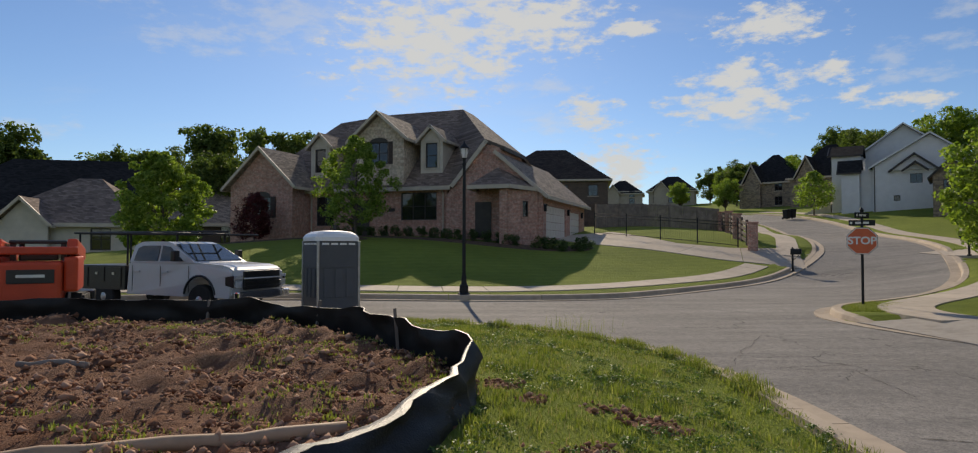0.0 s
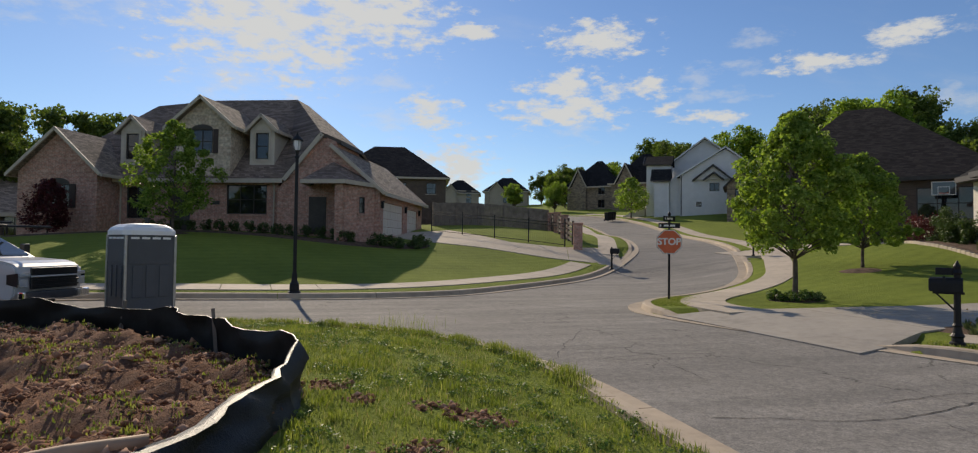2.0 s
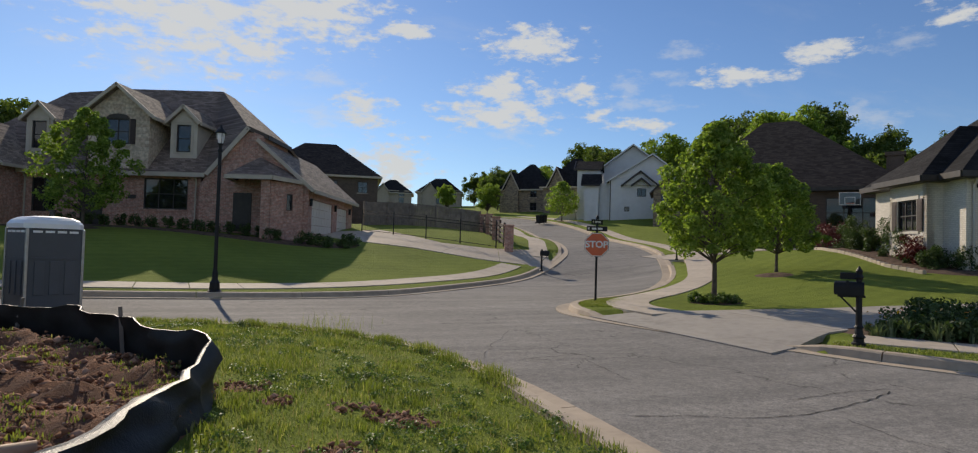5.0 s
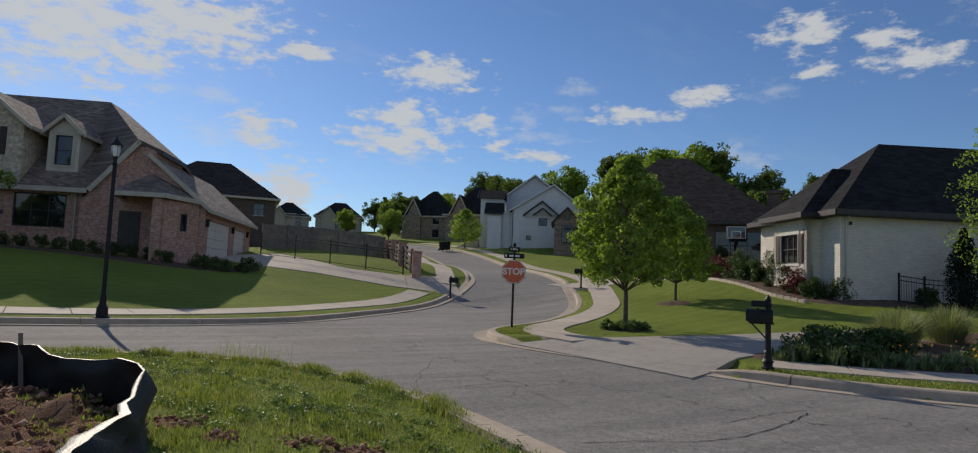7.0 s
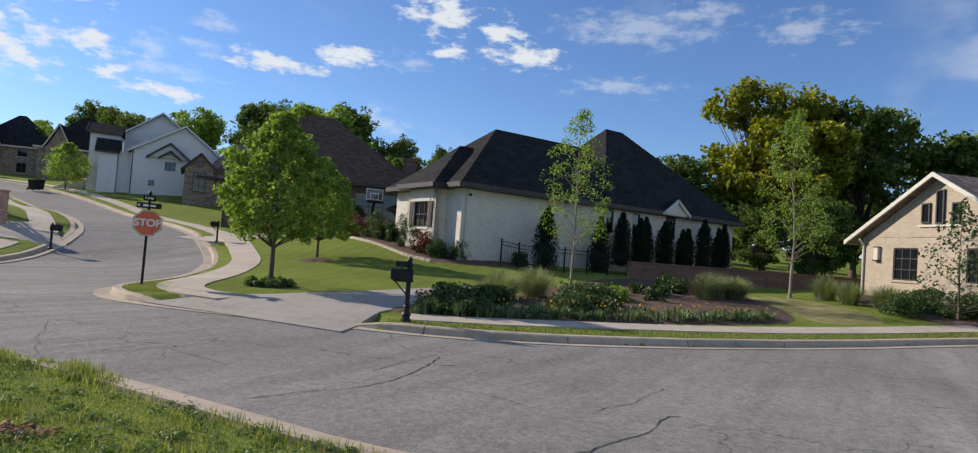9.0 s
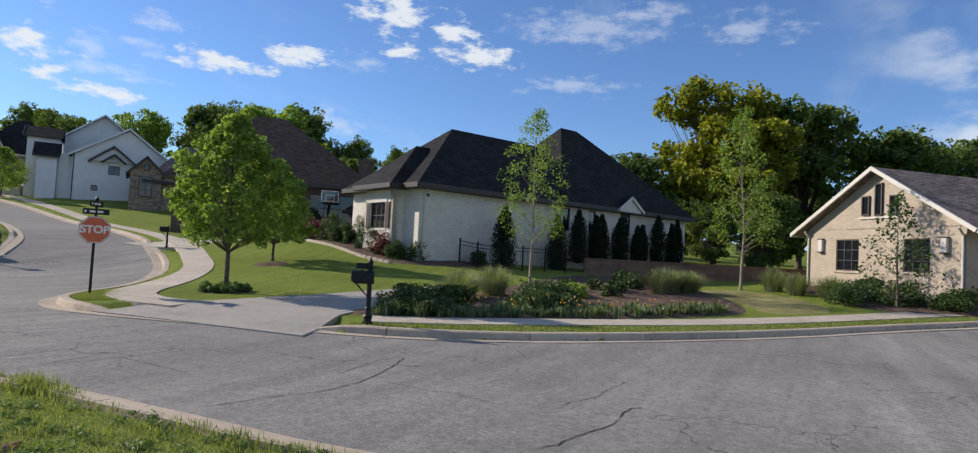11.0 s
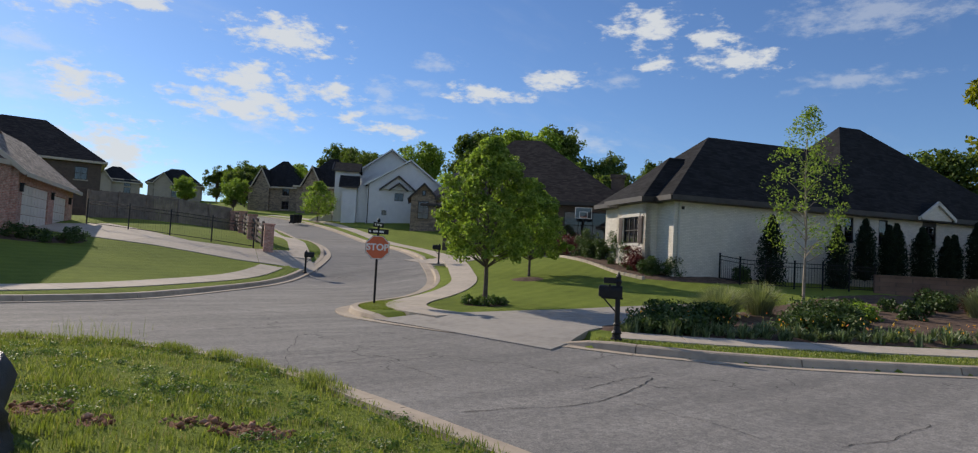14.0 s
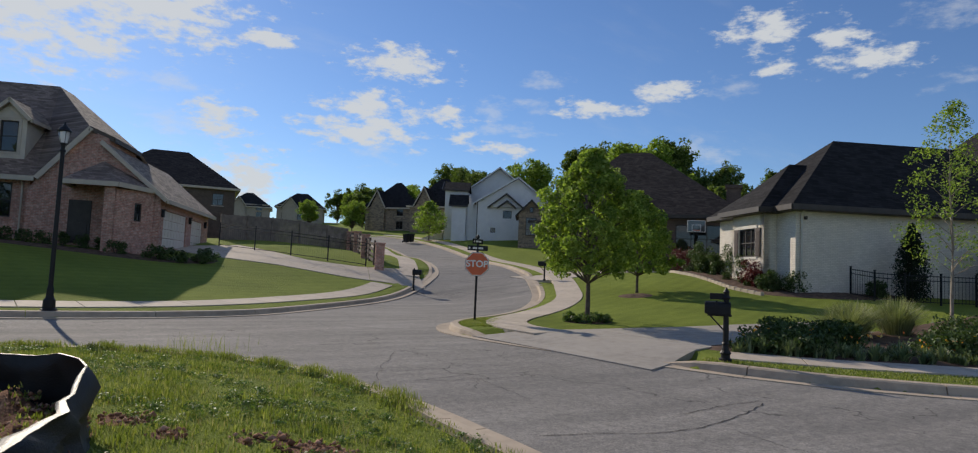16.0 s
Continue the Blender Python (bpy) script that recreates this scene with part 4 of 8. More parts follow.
def white_villa():
    """Painted brick house with a steep charcoal hip roof."""
    h = thing("white_brick_house", pose(26.2, 17.2, 0, 0, 0, -25.5), "white painted brick house with steep charcoal hip roof", "house")
    zb = 0.6
    w1, w2, w3 = (0.5, 1.1, 3.5, 4.85), (2.75, 3.4, 3.5, 4.85), (5.75, 6.75, 3.5, 4.75)
    fw = (0.7, 2.2, 2.9, 4.25)
    block(h, WHITE_BRICK, 0, 9.48, 0, 7, zb, 5.1)
    f, r, b, l = block(h, WHITE_BRICK, 9.5, 22.4, -0.1, 10, zb, 5.1, [w1, w2, w3])
    for q in (w1, w2):
        window(h, f, q, 1, 2, sill=WHITE_BRICK)
    window(h, f, w3, 2, 3, arch=0.5, sill=WHITE_BRICK)
    _, m = wall(h, WHITE_BRICK, (-0.65, 4.35), (-0.65, 1.45), zb, 5.1, [fw], 0.3, name="bay_front")
    window(h, m, fw, 3, 2, surround=WHITE_TRIM)
    shutters(h, m, fw, SHUTTER, 0.4)
    wall(h, WHITE_BRICK, (-0.65, 1.45), (0, 1.45), zb, 5.1, (), 0.3, name="bay_cheek")
    wall(h, WHITE_BRICK, (0, 4.35), (-0.65, 4.35), zb, 5.1, (), 0.3, name="bay_cheek")
    hip(h, -0.5, 13.0, -0.55, 7.5, 5.15, 4.2, 11.0, 3.5, 9.0, SHINGLE_DARK, DARK_TRIM)
    hip(h, -1.15, 5.0, 0.95, 4.9, 5.13, 1.5, 3.0, 2.95, 7.55, SHINGLE_DARK, DARK_TRIM)
    hip(h, 9.3, 22.95, -0.62, 10.6, 5.17, 14.6, 16.2, 5.0, 11.0, SHINGLE_DARK, DARK_TRIM)
    g = bmesh.new()
    prism(g, [(14.5, 5.0), (16.6, 5.0), (16.6, 5.15), (15.55, 5.85), (14.5, 5.15)], -0.7, -0.12)
    part("eyebrow_gable", g, WHITE_BRICK, h)
    gable_y(h, 14.3, 16.8, 15.55, -0.78, 3.0, 5.12, 5.12, 6.0, SHINGLE_DARK, WHITE_TRIM)
    downpipe(h, 0.25, -0.06, zb, 5.0, WHITE_TRIM)
    downpipe(h, 9.5, -0.06, zb, 5.0, WHITE_TRIM)
    downpipe(h, 22.1, -0.06, zb, 5.0, WHITE_TRIM)
    for x, y in ((2.0, 0),):
        bm = bmesh.new()
        box(bm, x - 1.62, x - 1.5, -0.1, 0.0, 4.55, 4.7, None, 0.02)
        part("floodlight", bm, DARK_TRIM, h)
    return h


def cream_house():
    """Cream brick gable-fronted house; its own front looks along +y of its frame."""
    h = thing("cream_brick_house", pose(30.24, -5.36, 0, 0, 0, 41 + 180), "cream brick house with a white-trimmed front gable", "house")
    zb, ze = 0.7, 3.95
    W = 8.35
    x0 = -7.8
    wa = (1.85, 3.2, 1.95, 3.45)
    wb = (5.55, 6.8, 2.0, 3.45)
    f, r, b, l = block(h, CREAM_BRICK, x0, x0 + W, 0, 11, zb, ze, [wa, wb])
    window(h, f, wa, 3, 3, sill=CREAM_BRICK)
    window(h, f, wb, 3, 3, sill=CREAM_BRICK)
    wall(h, CREAM_BRICK, (x0, 0), (x0 + W, 0), ze - 0.05, ze, (), 0.22, (4.22, 6.55), name="gable")
    gable_y(h, x0 - 0.75, x0 + W + 0.75, x0 + 4.22, -0.45, 11.4, 3.75, 3.75, 6.72, SHINGLE_BROWN, WHITE_TRIM)
    for u0, u1, z0, z1 in ((4.07, 4.47, 4.5, 6.0), (4.85, 5.22, 4.5, 5.4), (3.35, 3.78, 4.55, 5.45)):
        window(h, f, (u0, u1, z0, z1), 1, 1, deep=-0.04)
    bm = bmesh.new()
    box(bm, 3.2, 5.4, -0.07, 0.02, 4.38, 4.46, f)
    part("sill", bm, WHITE_TRIM, h)
    for u in (0.95, 7.5):
        bm = bmesh.new()
        box(bm, u - 0.13, u + 0.13, -0.16, 0.0, 2.85, 3.45, f, 0.02)
        lamp = part("wall_lamp", bm, WHITE_TRIM, h)
        bm = bmesh.new()
        box(bm, u - 0.15, u + 0.15, -0.18, 0.0, 3.45, 3.5, f)
        part("lamp_cap", bm, DARK_TRIM, lamp)
        bm = bmesh.new()
        box(bm, u - 0.15, u + 0.15, -0.18, 0.0, 2.8, 2.85, f)
        part("lamp_base", bm, DARK_TRIM, lamp)
    downpipe(h, x0 + 0.1, -0.06, zb, ze - 0.1, WHITE_TRIM)
    downpipe(h, x0 + W - 0.1, -0.06, zb, ze - 0.1, WHITE_TRIM)
    # wing behind and beside
    block(h, CREAM_BRICK, x0 + W + 0.02, x0 + W + 9, 3.5, 13, zb, 4.1)
    hip(h, x0 + W - 1.0, x0 + W + 9.5, 3.0, 13.5, 4.0, x0 + W + 3.5, x0 + W + 5.5, 8.2, 6.9, SHINGLE_TAN, WHITE_TRIM)
    return h


def white_gables():
    """White two-storey house up the hill with two front gables."""
    h = thing("white_house", pose(41.8, 70.3, 0, 0, 0, -34), "tall white house with dark roofs and stepped gables", "house")
    zb = 4.5
    # near saltbox gable
    f, r, b, l = block(h, SIDING, 0, 9.2, 0, 10, zb, 10.7, [(3.4, 4.5, 8.45, 9.45), (1.9, 2.5, 6.6, 7.2)], (), [(8.2, 9.0, 8.2, 9.6)])
    wall(h, SIDING, (0, 0), (9.2, 0), 10.65, 10.7, (), 0.22, (5.2, 13.5), name="gable")
    window(h, f, (3.4, 4.5, 8.45, 9.45), 2, 1, surround=SIDING)
    window(h, f, (1.9, 2.5, 6.6, 7.2), 1, 1)
    window(h, l, (8.2, 9.0, 8.2, 9.6), 1, 2)
    gable_y(h, -0.35, 9.7, 5.2, -0.4, 10.5, 10.3, 10.3, 13.75, SHINGLE_DARK, SIDING)
    g = bmesh.new()
    prism(g, [(1.75, 9.85), (5.75, 9.85), (3.8, 11.4)], -0.35, -0.02)
    part("inner_gable", g, SIDING, h)
    gable_y(h, 1.5, 6.0, 3.8, -0.75, 0.0, 9.8, 9.8, 11.6, SHINGLE_DARK, DARK_TRIM)
    gable_y(h, 2.7, 5.0, 3.9, -0.95, -0.3, 9.8, 9.8, 10.7, SHINGLE_DARK, DARK_TRIM)
    # rear taller gable
    block(h, SIDING, -1.4, 7.6, 7, 18, zb, 13.0)
    wall(h, SIDING, (-1.4, 7), (7.6, 7), 12.95, 13.0, (), 0.22, (4.1, 15.8), name="gable")
    gable_y(h, -1.8, 8.1, 2.7, 6.5, 18.5, 12.7, 12.0, 16.05, SHINGLE_BROWN, SIDING)
    block(h, SIDING, -1.3, -0.02, 1.2, 6.98, zb, 10.2)
    # street-facing gables, seen along their ridges
    for nm, x0, y0, y1, zt, zr in (("tower", -4.3, 3.0, 6.9, 12.4, 13.5), ("porch", -3.1, 0.6, 2.98, 10.1, 11.45)):
        holes = [((y1 - y0) / 2 - 0.7, (y1 - y0) / 2 + 0.7, 9.4, 11.0)] if nm == "tower" else [(0.5, 1.8, 6.4, 8.6)]
        _, m = wall(h, SIDING, (x0, y1), (x0, y0), zb, zt, holes, 0.22, ((y1 - y0) / 2, zr - 0.15), name=nm + "_front")
        window(h, m, holes[0], 2, 2)
        wall(h, SIDING, (x0 + 0.22, y0), (-1.32, y0), zb, zt, (), 0.2, name=nm + "_side")
        wall(h, SIDING, (-1.32, y1), (x0 + 0.22, y1), zb, zt, (), 0.2, name=nm + "_side")
        yc = (y0 + y1) / 2
        roof_part(h, [((x0 - 0.4, y0 - 0.4, zt - 0.2), (-1.1, y0 - 0.4, zt - 0.2), (-1.1, yc, zr), (x0 - 0.4, yc, zr)), ((x0 - 0.4, y1 + 0.4, zt - 0.2), (x0 - 0.4, yc, zr), (-1.1, yc, zr), (-1.1, y1 + 0.4, zt - 0.2))], SHINGLE_DARK, name=nm + "_roof")
        eaves(h, [((x0 - 0.4, y0 - 0.4, zt - 0.2), (-1.1, y0 - 0.4, zt - 0.2)), ((x0 - 0.4, y0 - 0.4, zt - 0.2), (x0 - 0.4, yc, zr)), ((x0 - 0.4, yc, zr), (x0 - 0.4, y1 + 0.4, zt - 0.2))], DARK_TRIM, "rake", 0.15)
    downpipe(h, 0.15, -0.06, zb, 10.4, DARK_TRIM)
    # stair to the entry
    for i in range(8):
        bm = bmesh.new()
        box(bm, -4.5 - 0.35 * i - 0.35, -4.5 - 0.35 * i, 3.5, 6, 4.6, 7.0 - 0.19 * i)
        part("step", bm, WHITE_TRIM, h)
    return h


def stone_cottage():
    h = thing("stone_house", pose(42.2, 59.8, 0, 0, 0, -36), "grey stone house with steep brown roofs", "house")
    zb = 3.6
    f, r, b, l = block(h, GREY_STONE, 0, 14, 0, 12, zb, 7.6, [(2.6, 4.0, 5.2, 7.2)])
    window(h, f, (2.6, 4.0, 5.2, 7.2), 2, 3, sill=TRIM)
    window(h, f, (-0.1, 1.1, 5.9, 7.9), 2, 3, deep=-0.36)
    wall(h, GREY_STONE, (-0.9, -0.3), (1.9, -0.3), zb, 8.3, (), 0.28, (1.4, 9.75), name="gable")
    gable_y(h, -1.25, 2.25, 0.5, -0.7, 6, 8.15, 8.15, 9.95, SHINGLE_BROWN, DARK_TRIM)
    hip(h, 0.2, 14.5, -0.5, 12.5, 7.6, 4.2, 8.5, 6, 12.2, SHINGLE_BROWN, DARK_TRIM)
    window(h, f, (0.3, 0.7, 8.5, 9.1), 1, 1, deep=-0.36)
    return h


def brown_house():
    h = thing("brown_brick_house", pose(32.5, 36.5, 0, 0, 0, -52), "dark brown brick house with large hip roof", "house")
    zb = 0.9
    f, r, b, l = block(h, BROWN_BRICK, -4, 9.5, 0, 15, zb, 6.2, [(5.0, 6.2, 1.5, 3.6), (9.2, 12.4, 3.6, 5.6)])
    window(h, f, (5.0, 6.2, 1.5, 3.6), 1, 3)
    window(h, f, (9.2, 12.4, 3.6, 5.6), 3, 2)
    hip(h, -4.6, 10.1, -0.6, 15.6, 6.25, 0.2, 2.6, 7.0, 12.2, SHINGLE_UMBER, DARK_TRIM)
    bm = bmesh.new()
    box(bm, 8.6, 9.6, 2.0, 3.0, 5.8, 8.7)
    box(bm, 8.5, 9.7, 1.9, 3.1, 8.5, 8.75)
    part("chimney", bm, BROWN_BRICK, h)
    block(h, BROWN_BRICK, 9.52, 14, 4, 12, zb, 5.4)
    hip(h, 9.0, 14.5, 3.5, 12.5, 5.4, 10.5, 11.5, 8, 7.6, SHINGLE_UMBER, DARK_TRIM)
    return h


def plain_house(x, y, z, rot, wd, dp, hh, rh, mat, roof, label, storeys=2, gable=True, trim=TRIM, rise=0.62):
    """A distant house: walls with window rows, hip roof and a front gable."""
    h = thing("house", pose(x, y, z, 0, 0, rot), label, "house", "distant houses")
    holes = []
    per = hh / storeys
    k = max(2, int(wd / 3.2))
    for s in range(storeys):
        for i in range(k):
            u = wd * (i + 0.5) / k
            holes.append((u - 0.6, u + 0.6, s * per + 0.9, s * per + 2.3))
    f, r, b, l = block(h, mat, 0, wd, 0, dp, -1.5, hh, holes)
    for q in holes:
        window(h, f, q, 2, 2, sill=trim)
    hip(h, -0.5, wd + 0.5, -0.5, dp + 0.5, hh, dp * 0.42, wd - dp * 0.42 if wd > dp * 0.9 else dp * 0.42 + 0.3, dp / 2, hh + rh, roof, trim)
    if gable:
        g0 = wd * 0.12
        wall(h, mat, (g0, -0.6), (g0 + wd * 0.32, -0.6), -1.5, hh - 0.1, (), 0.3, (wd * 0.16, hh + rh * (rise - 0.07)), name="gable")
        gable_y(h, g0 - 0.35, g0 + wd * 0.32 + 0.35, g0 + wd * 0.16, -1.0, dp * 0.4, hh - 0.15, hh - 0.15, hh + rh * rise, roof, trim)
    return h


brick_manor()
white_villa()
cream_house()
white_gables()
stone_cottage()
brown_house()
plain_house(-45, 47, 0.6, 12, 22, 14, 2.6, 5.9, BROWN_BRICK, SHINGLE_DARK, "dark brick house with dark hip roof behind the truck", 1, True, DARK_TRIM, 0.36)
plain_house(-31.5, 40, 0.5, 12, 9, 9, 2.6, 3.3, STUCCO, SHINGLE_BROWN, "low pale house with brown hip roof behind the truck", 1, True, TRIM, 0.5)
plain_house(-24, 46, 0.9, 6, 7, 8, 2.4, 2.9, BROWN_BRICK, SHINGLE_TAN, "low brick outbuilding with weathered brown roof", 1, False, TRIM)
plain_house(-52, 40, 0.4, 20, 13, 11, 3.2, 4.0, BROWN_BRICK, SHINGLE_UMBER, "low dark brick house with dark roof", 1, False, DARK_TRIM)
plain_house(0.2, 84, 4.2, -8, 15, 13, 6.0, 4.8, BROWN_BRICK, SHINGLE_UMBER, "two-storey brick house with dark hip roof behind a fence")
plain_house(26, 149, 10.3, -14, 9, 9, 3.4, 3.4, CREAM_BRICK, SHINGLE_DARK, "distant cream house with dark roof")
plain_house(36, 146, 10.5, -20, 10, 9, 3.6, 3.6, CREAM_BRICK, SHINGLE_DARK, "distant cream house with dark gabled roof")
plain_house(15, 150, 9.8, -8, 9, 9, 3.2, 3.2, BRICK, SHINGLE_DARK, "distant red brick house with dark roof")
plain_house(41.7, 107.6, 7.4, -46, 8.5, 9, 4.6, 5.0, GREY_STONE, SHINGLE_DARK, "stone house with dark roof up the street")
plain_house(45.3, 97.2, 6.9, -44, 9, 9, 5.0, 5.2, GREY_STONE, SHINGLE_DARK, "stone house with dark gables up the street")
plain_house(49.0, 87.4, 6.6, -38, 8, 9, 5.2, 5.0, GREY_STONE, SHINGLE_BROWN, "stone house with brown roof beside the white house")

# ---- trees and shrubs ----


def limb(vs, fs, pts, r0, r1, seg=7):
    base = len(vs)
    n = len(pts)
    for i, p in enumerate(pts):
        p = Vector(p)
        t = Vector(pts[min(i + 1, n - 1)]) - Vector(pts[max(i - 1, 0)])
        q = t.to_track_quat("Z", "Y")
        r = r0 + (r1 - r0) * i / (n - 1)
        for k in range(seg):
            a = 2 * math.pi * k / seg
            vs.append(tuple(p + q @ Vector((r * math.cos(a), r * math.sin(a), 0))))
    for i in range(n - 1):
        for k in range(seg):
            a, b = base + i * seg + k, base + i * seg + (k + 1) % seg
            fs.append((a, b, b + seg, a + seg))


def leaf_cloud(rng, clumps, per, size, squash=0.8, flat=0.5):
    """Kite-shaped leaves scattered in clumps (centre, radius)."""
    c = np.array([q[0] for q in clumps], float)
    r = np.array([q[1] for q in clumps], float)
    n = len(c) * per
    d = rng.normal(size=(n, 3))
    d /= np.linalg.norm(d, axis=1)[:, None]
    rad = rng.uniform(0.25, 1.0, n) ** 0.6
    rr = np.repeat(r, per)
    p = np.repeat(c, per, axis=0) + d * (rad * rr)[:, None] * np.array([1, 1, squash])
    nrm = rng.normal(size=(n, 3)) + d * 0.6 + np.array([0, 0, flat])
    nrm /= np.linalg.norm(nrm, axis=1)[:, None]
    a = np.cross(nrm, rng.normal(size=(n, 3)))
    a /= np.linalg.norm(a, axis=1)[:, None]
    b = np.cross(nrm, a)
    s = size * rng.uniform(0.6, 1.35, n)[:, None]
    droop = nrm * s * 0.25
    v = np.stack([p - a * s, p + b * s * 0.55 + droop, p + a * s, p - b * s * 0.55 + droop], 1).reshape(-1, 3)
    f = np.arange(n * 4).reshape(-1, 4)
    return v, f


def cloud_mesh(name, v, f):
    me = bpy.data.meshes.new(name)
    me.vertices.add(len(v))
    me.vertices.foreach_set("co", np.asarray(v, np.float32).ravel())
    me.loops.add(f.size)
    me.loops.foreach_set("vertex_index", f.ravel().astype(np.int32))
    me.polygons.add(len(f))
    me.polygons.foreach_set("loop_start", (np.arange(len(f)) * f.shape[1]).astype(np.int32))
    me.update(calc_edges=True)
    return me


def tree(name, x, y, h, crown_w, seed, leafmat, label, bare=0.28, per=90, clumps=70, leaf=0.09, trunk=0.11, bark=None, lean=0.0, group="", shape=1.0, z=None, top=0.9, clump_r=0.2, lobes_n=0):
    """Tapered trunk, limbs and a clumped crown. shape > 1 narrows the top."""
    rng = np.random.default_rng(seed)
    root = thing(name, pose(x, y, gz(x, y) - 0.05 if z is None else z, 0, 0, rng.uniform(0, 360)), label, "tree", group)
    vs, fs = [], []
    pts = [(lean * h * t * t + 0.02 * h * math.sin(7 * t + seed) * t, 0.015 * h * math.cos(5 * t + seed) * t, h * top * t) for t in np.linspace(0, 1, 9)]
    limb(vs, fs, [(0, 0, -0.1), (0, 0, 0.12 * h * 0.3)], trunk * 1.5, trunk)
    limb(vs, fs, pts, trunk, trunk * 0.12)
    cl = []
    heads = [(rng.uniform(0, 6.283), rng.uniform(0.25, 0.62), rng.uniform(bare + 0.12, 0.9), rng.uniform(0.22, 0.42)) for _ in range(lobes_n)]
    for i in range(clumps if heads else 0):
        ang, off, t, size = heads[i % lobes_n]
        d = rng.normal(size=3)
        d *= rng.uniform(0.5, 1.0) / np.linalg.norm(d)
        lim = 1.0 - 0.55 * abs(t - 0.5)
        c = (crown_w / 2 * (off * lim * math.cos(ang) + size * d[0]), crown_w / 2 * (off * lim * math.sin(ang) + size * d[1]), min(h * 0.99, h * t + crown_w / 2 * size * d[2] * 0.75))
        cl.append((c, crown_w * clump_r * rng.uniform(0.5, 1.2)))
        if i % 4 == 0:
            limb(vs, fs, [(0, 0, h * bare * 0.8), (c[0] * 0.45, c[1] * 0.45, h * bare + (c[2] - h * bare) * 0.6), c], trunk * 0.35, trunk * 0.05, 5)
    for i in range(0 if heads else clumps):
        t = bare + (1 - bare) * (i + 0.5) / clumps
        k = (t - bare) / (1 - bare)
        prof = (math.sin(math.pi * min(1, 0.2 + 0.8 * k) ** (0.85 / shape)) ** 0.9 * 0.92 + 0.10) if shape < 1.5 else (1.02 - k) ** 0.8
        ang = i * 2.39996 + rng.uniform(-0.4, 0.4)
        lobes = 1 + 0.22 * math.sin(3 * ang + seed) * math.sin(5 * k * 3.1 + seed) + 0.14 * math.sin(7 * k + 2 * ang)
        rad = crown_w / 2 * prof * lobes * rng.uniform(0.3, 1.0) ** 0.55
        px, py = np.interp(t, np.linspace(0, 1, 9), [q[0] for q in pts]), np.interp(t, np.linspace(0, 1, 9), [q[1] for q in pts])
        c = (px + rad * math.cos(ang), py + rad * math.sin(ang), h * t + rng.uniform(-0.03, 0.03) * h)
        cl.append((c, crown_w * clump_r * rng.uniform(0.6, 1.2) * (0.55 + 0.45 * prof)))
        if i % 2 == 0:
            z0 = max(bare * h * 0.75, c[2] - rad * 0.7)
            limb(vs, fs, [(px * 0.8, py * 0.8, min(z0, h * top * 0.95)), ((px + c[0]) / 2, (py + c[1]) / 2, z0 + (c[2] - z0) * 0.62), c], trunk * 0.3 * (1.15 - k), trunk * 0.05, 5)
    data_part("trunk", vs, fs, bark or BARK, root, smooth=True)
    v, f = leaf_cloud(rng, cl, per, leaf)
    mesh_part("crown", cloud_mesh("crown", v, f), leafmat, root)
    return root


def shrub(name, x, y, wd, h, seed, mat, label, per=60, leaf=0.05, group="", category="shrub", z=None, dense=22):
    rng = np.random.default_rng(seed)
    root = thing(name, pose(x, y, gz(x, y) - 0.03 if z is None else z), label, category, group)
    cl = []
    for i in range(dense):
        a, k = rng.uniform(0, 6.283), rng.uniform(0, 1) ** 0.5
        zz = rng.uniform(0.15, 0.82)
        s = math.sqrt(max(0.05, 1 - (zz - 0.3) ** 2 * 1.7))
        cl.append(((wd / 2 * k * s * math.cos(a) * 0.8, wd / 2 * k * s * math.sin(a) * 0.8, h * zz), wd * 0.2))
    v, f = leaf_cloud(rng, cl, per, leaf, min(1.2, h / wd + 0.2))
    v[:, 2] = np.maximum(v[:, 2], 0.0)
    mesh_part("foliage", cloud_mesh("foliage", v, f), mat, root)
    vs, fs = [], []
    for i in range(5):
        limb(vs, fs, [(0, 0, -0.02), (wd * 0.12 * math.cos(i * 1.3), wd * 0.12 * math.sin(i * 1.3), h * 0.3), (wd * 0.28 * math.cos(i * 1.3), wd * 0.28 * math.sin(i * 1.3), h * 0.6)], 0.02, 0.006, 5)
    data_part("stem", vs, fs, BARK, root)
    return root


